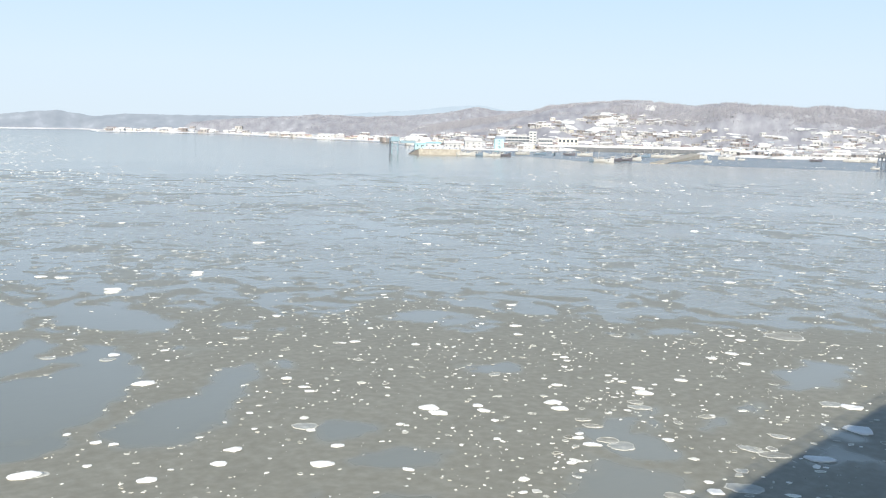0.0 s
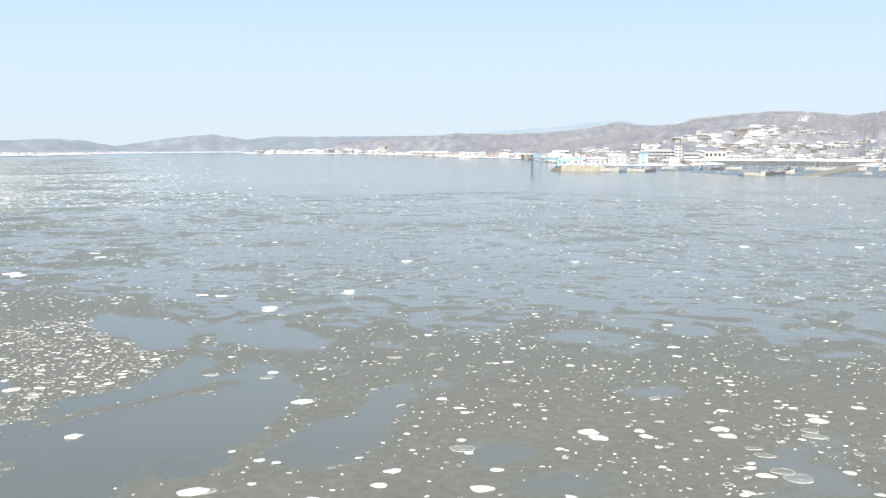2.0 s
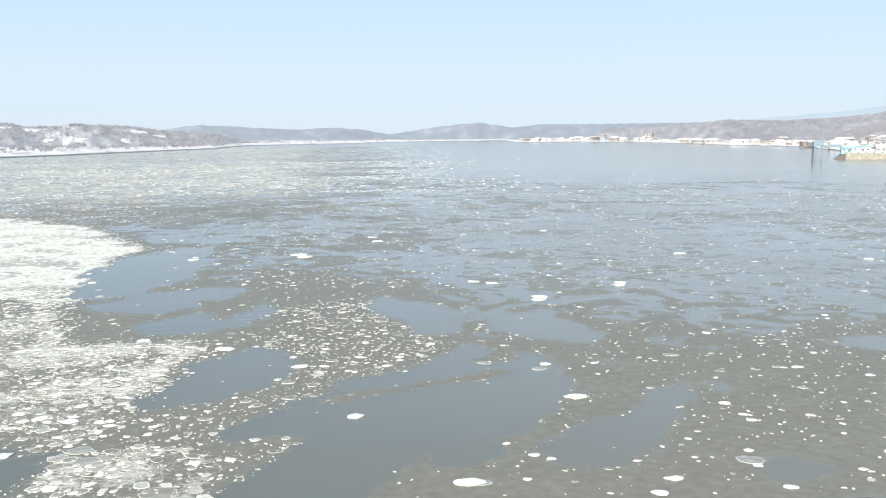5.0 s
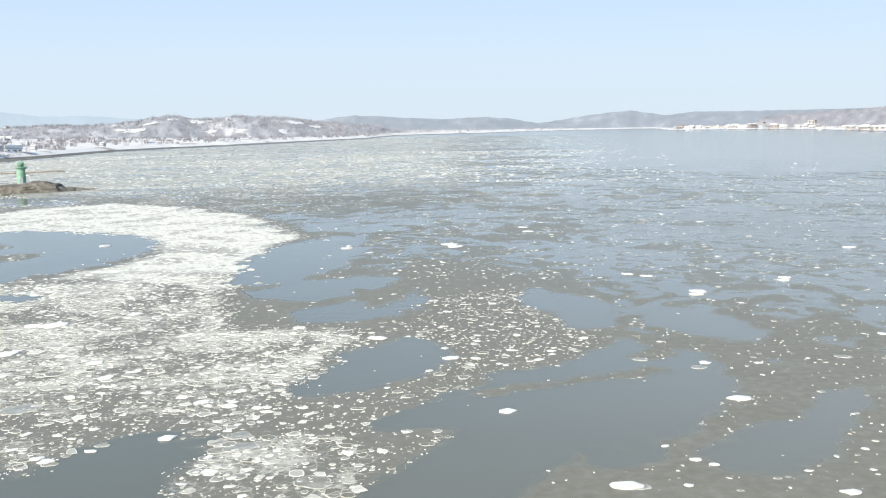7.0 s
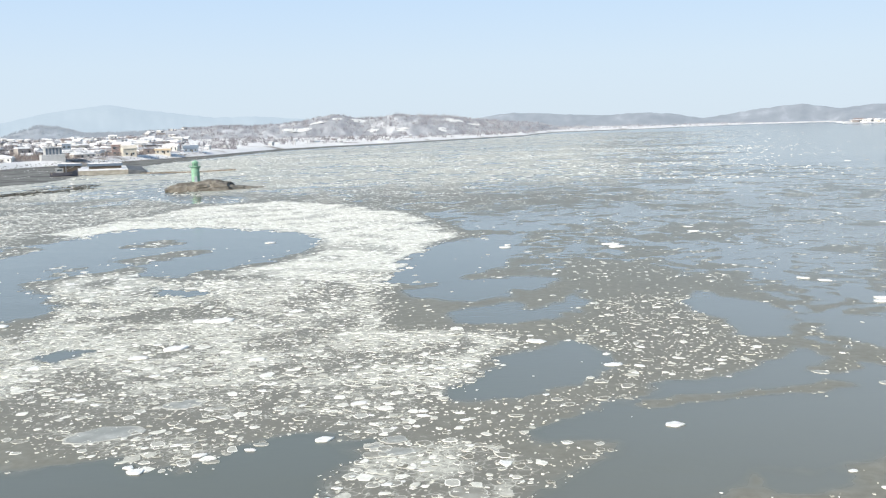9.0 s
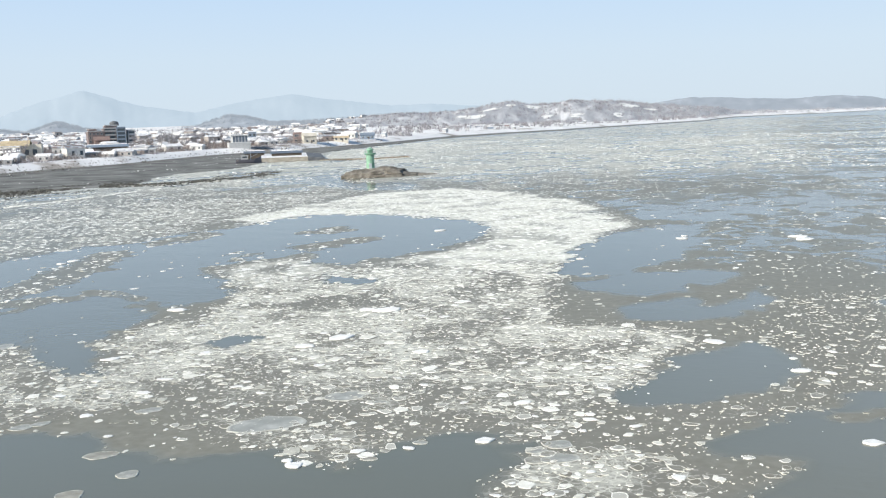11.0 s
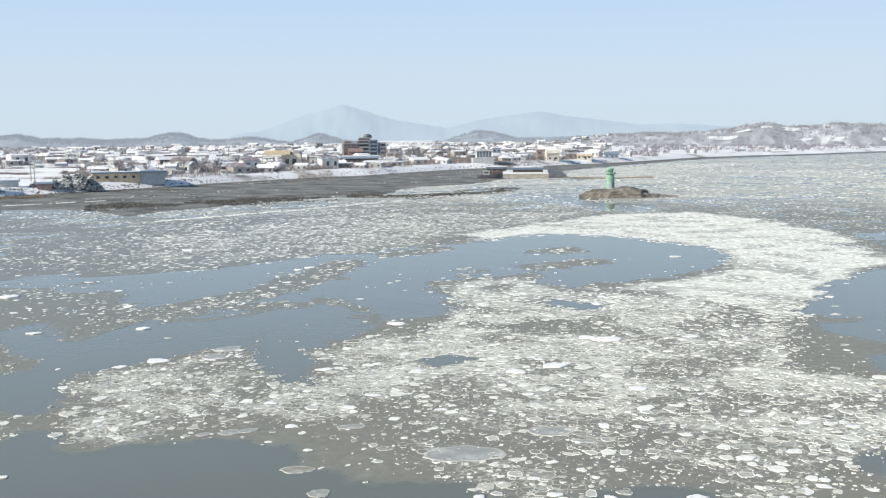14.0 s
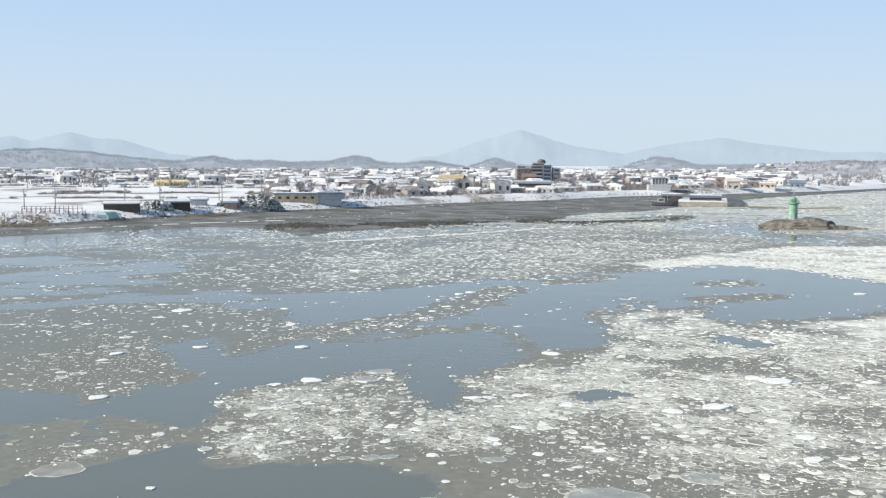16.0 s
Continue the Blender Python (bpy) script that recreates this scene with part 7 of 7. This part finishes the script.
x, y = -np.sin(np.radians(az)) * r, np.cos(np.radians(az)) * r
ok = (r > shore_at(az)[0] + 25) & (fbm(x / 50, y / 50, 3) > 0.50)
tufts("town_trees", x[ok], y[ok], surface(x[ok], y[ok]), g.uniform(2, 4, ok.sum()), g.uniform(2, 4, ok.sum()), WOOD_TOPS, "leafless garden trees among the town houses", 9, g, "trees")
n = 1500
az = np.concatenate([g.uniform(57.5, 66, n // 2), g.uniform(48.5, 51.0, n // 4), g.uniform(15.3, 20.4, n // 4)])
s = np.concatenate([g.uniform(-6, 8, n // 2), g.uniform(-14, -7, n // 4), g.uniform(-1.5, 1.5, n // 4)])
r = shore_at(az)[0] + s
r[-(n // 4):] = np.interp(az[-(n // 4):], [15.4, 17.5, 20.2], [488, 476, 484]) + s[-(n // 4):] * 2
x, y = -np.sin(np.radians(az)) * r, np.cos(np.radians(az)) * r
tufts("reed_bed", x, y, np.maximum(surface(x, y), 0), g.uniform(0.4, 1.0, n), g.uniform(0.8, 1.8, n), REED, "dry tan reeds at the water's edge", 10, g, "reeds")
# low hedges along the field banks
for k, (a0, a1, r0, slope) in enumerate(((45, 66, 452, 1.5), (46, 60, 545, -2.0), (45, 66, 610, 2.5), (46, 66, 700, -1.0), (44, 58, 500, 4.0))):
    az = g.uniform(a0, a1, 900)
    az = az[fbm(az * 1.3 + 7 * k, az * 0 + k, 3) > 0.50]
    r = r0 + slope * (az - a0) + g.normal(0, 2.2, len(az))
    x, y = -np.sin(np.radians(az)) * r, np.cos(np.radians(az)) * r
    tufts("hedge", x, y, surface(x, y), g.uniform(0.4, 1.6, len(az)), g.uniform(1.0, 2.6, len(az)), GARDEN_TWIGS, "low brown hedge along a snowy field bank", 14, g, "hedge")
# far tree rows between the fields
n = 11000
az, r = g.uniform(-2, 70, n), g.uniform(520, 2400, n)
x, y = -np.sin(np.radians(az)) * r, np.cos(np.radians(az)) * r
ok = (r > shore_at(az)[0] + np.where(az < 17, 25, 120)) & (fbm(x / 70, y / 35, 3) > np.where(az < 17, 0.45, 0.46)) & ((az < 46.5) | (r > 640)) & (r < 1900)
tufts("tree_row", x[ok], y[ok], surface(x[ok], y[ok]), g.uniform(2.5, 6, ok.sum()), g.uniform(3, 6, ok.sum()), TWIGS, "leafless tree rows between snowy fields", 9, g, "trees")

# stones along the bank and stranded ice on the mud
def stones(name, x, y, z, size, mat, label, rng, category, flat=0.6):
    n = len(x)
    d = np.array([(1, 0, 0), (-1, 0, 0), (0, 1, 0), (0, -1, 0), (0, 0, 1), (0, 0, -1)], float)
    v = d[None] * size[:, None, None] * rng.uniform(0.6, 1.3, (n, 6, 1)) * np.array([1, 1, flat])
    v = v + rng.uniform(-0.25, 0.25, (n, 6, 3)) * size[:, None, None]
    v = v + np.stack([x, y, z], -1)[:, None]
    f = np.array([[0, 2, 4], [2, 1, 4], [1, 3, 4], [3, 0, 4], [2, 0, 5], [1, 2, 5], [3, 1, 5], [0, 3, 5]])[None] + (np.arange(n) * 6)[:, None, None]
    return link_mesh(name, array_mesh(name, v.reshape(-1, 3), [f.reshape(-1, 3)]), mat, None, label, category, kind="stuff")


n = 2200
az = g.uniform(17, 66, n)
r = shore_at(az)[0] + g.uniform(-10, 8, n)
x, y = -np.sin(np.radians(az)) * r, np.cos(np.radians(az)) * r
stones("riprap", x, y, surface(x, y), g.uniform(0.2, 0.7, n), ROCK, "dark riprap stones along the snowy bank", g, "stones")
n = 26000
az = np.concatenate([g.uniform(16, 66, n // 2), g.uniform(-64, -36, n // 2)])
bank, flat = shore_at(az)
r = bank - (flat + 45) * g.uniform(0, 1, n) ** 0.8
x, y = -np.sin(np.radians(az)) * r, np.cos(np.radians(az)) * r
f = fbm(x / 40, y / 40, 3)
ok = ((np.abs(f - 0.47) < 0.012) | ((g.uniform(0, 1, n) < 0.02) & (az > 0))) & (surface(x, y) > -0.05)
stones("stranded_ice", x[ok], y[ok], np.maximum(surface(x[ok], y[ok]), 0.03), g.uniform(0.15, 0.55, ok.sum()), ICE_BIT, "stranded white ice on the mud flats", g, "ice", 0.3)

n = 9000
az = g.uniform(22, 46, n)
r = np.interp(az, [22, 27, 33, 41, 46], [392, 356, 345, 322, 318]) + g.normal(0, 8, n)
x, y = -np.sin(np.radians(az)) * r, np.cos(np.radians(az)) * r
ok = fbm(x / 22 + 4, y / 22, 3) > 0.50
stones("mud_shoal", x[ok], y[ok], np.maximum(surface(x[ok], y[ok]), 0.0), g.uniform(0.2, 0.7, ok.sum()), WEED, "dark weedy shoals at the edge of the mud", g, "shoal", 0.25)
n = 9000
az = g.uniform(19, 47, n)
r = shore_at(az)[0] + 26 + 400 * g.uniform(0, 1, n) ** 1.1
x, y = -np.sin(np.radians(az)) * r, np.cos(np.radians(az)) * r
ok = fbm(x / 18, y / 18, 3) > 0.46
tufts("village_trees", x[ok], y[ok], surface(x[ok], y[ok]), g.uniform(1.2, 4.5, ok.sum()), g.uniform(2, 4.5, ok.sum()), GARDEN_TWIGS, "leafless brown garden trees between the houses", 16, g, "trees")

# ---- single floes near the camera ----
def pancake_mesh(seed, ring_mat, pan_mat):
    rg = random.Random(seed)
    bm = bmesh.new()
    n = 22
    rows = []
    prof = [(1.0, -0.03), (0.99, 0.006), (0.96, 0.018), (0.91, 0.016), (0.84, 0.010), (0.35, 0.010)]
    p1, p2 = rg.uniform(0, 6), rg.uniform(0, 6)
    shape = [1 + 0.10 * math.sin(2 * a + p1) + 0.07 * math.sin(3 * a + p2) + rg.uniform(-0.09, 0.09) for a in [2 * math.pi * k / n for k in range(n)]]
    for f, z in prof:
        rows.append([bm.verts.new((math.cos(2 * math.pi * k / n) * f * shape[k] * 0.5, math.sin(2 * math.pi * k / n) * f * shape[k] * 0.36, z * rg.uniform(0.35, 1.35))) for k in range(n)])
    for i, (a, b) in enumerate(zip(rows, rows[1:])):
        for k in range(n):
            bm.faces.new((a[k], a[(k + 1) % n], b[(k + 1) % n], b[k])).material_index = 0 if i < 3 else 1
    bm.faces.new(rows[-1]).material_index = 1
    me = bpy.data.meshes.new("pancake_floe")
    bm.to_mesh(me)
    bm.free()
    me.materials.append(ring_mat)
    me.materials.append(pan_mat)
    return me


PANS = [pancake_mesh(i, ICE_EDGE, THIN_ICE if i < 4 else ICE_PAN) for i in range(8)]
rg = random.Random(17)
# the largest pancakes: x, y, length
for x, y, size in [(-27.5, 69.5, 4.8), (-24.4, 76.4, 3.2)]:
    ob = new("pancake_floe", PANS[rg.randrange(4)])
    ob.matrix_basis = Matrix.LocRotScale((x, y, 0.016), Euler((0, 0, math.atan2(-x, y) + rg.uniform(-0.3, 0.3))), (size, size, 1.3))
    tagged(ob, "large grey pancake of thin ice with a frosted rim", "ice floe", "large pancakes")


def candidates(n, az0, az1, r0, r1):
    """Places drawn over a sector: bearing, x, y, openness, packing."""
    az, r = np.array([rg.uniform(az0, az1) for _ in range(n)]), np.array([rg.uniform(r0, r1) for _ in range(n)])
    x, y = -np.sin(np.radians(az)) * r, np.cos(np.radians(az)) * r
    return zip(az, x, y, open_field(x, y), pack_field(x, y))


count = 0
for az, x, y, o, pk in candidates(900, -58, 58, 46, 105):
    if count >= 150 or (o > 0.0 and rg.random() > 0.1):
        continue
    white = rg.random() < ((0.8 if x > 0 else 0.5) if pk < 0.05 else 0.35)
    size = (0.28 + (0.75 if x > 0 else 0.55) * rg.random() ** 2) * (1.0 if white else 1.6)
    ob = new("ice_floe" if white else "pancake_floe", CHUNKS[rg.randrange(12)] if white else PANS[rg.randrange(8)])
    ob.matrix_basis = Matrix.LocRotScale((x, y, 0.014), Euler((0, 0, radians(az) + rg.uniform(-0.6, 0.6))), (size, size, size * 0.4 if white else 1.0))
    tagged(ob, "small white snow-topped ice floe" if white else "grey pancake floe with a white rim", "ice floe", "small white floes" if white else "small pancakes")
    count += 1

# white slabs caught in the pack
count = 0
for az, x, y, o, pk in candidates(900, -8, 52, 58, 135):
    if count >= 60 or pk < 0.36:
        continue
    size = 0.55 + 1.1 * rg.random() ** 2.2
    ob = new("ice_floe", CHUNKS[rg.randrange(12)])
    ob.matrix_basis = Matrix.LocRotScale((x, y, 0.02), Euler((0, 0, radians(az) + rg.uniform(-0.7, 0.7))), (size, size * rg.uniform(0.7, 1.1), size * 0.25))
    tagged(ob, "flat white slab of ice caught in the pack", "ice floe", "white slabs in the pack")
    count += 1

# pancakes lying singly
for i, (x, y, size) in enumerate(PANCAKES):
    ob = new("pancake_floe", PANS[i % 8])
    ob.matrix_basis = Matrix.LocRotScale((x, y, 0.016), Euler((0, 0, rg.uniform(-0.5, 0.5) + math.atan2(-x, y))), (size, size * rg.uniform(0.9, 1.2), 1.5))
    tagged(ob, "frosted pancake floe drifting by itself", "ice floe", "single pancakes")
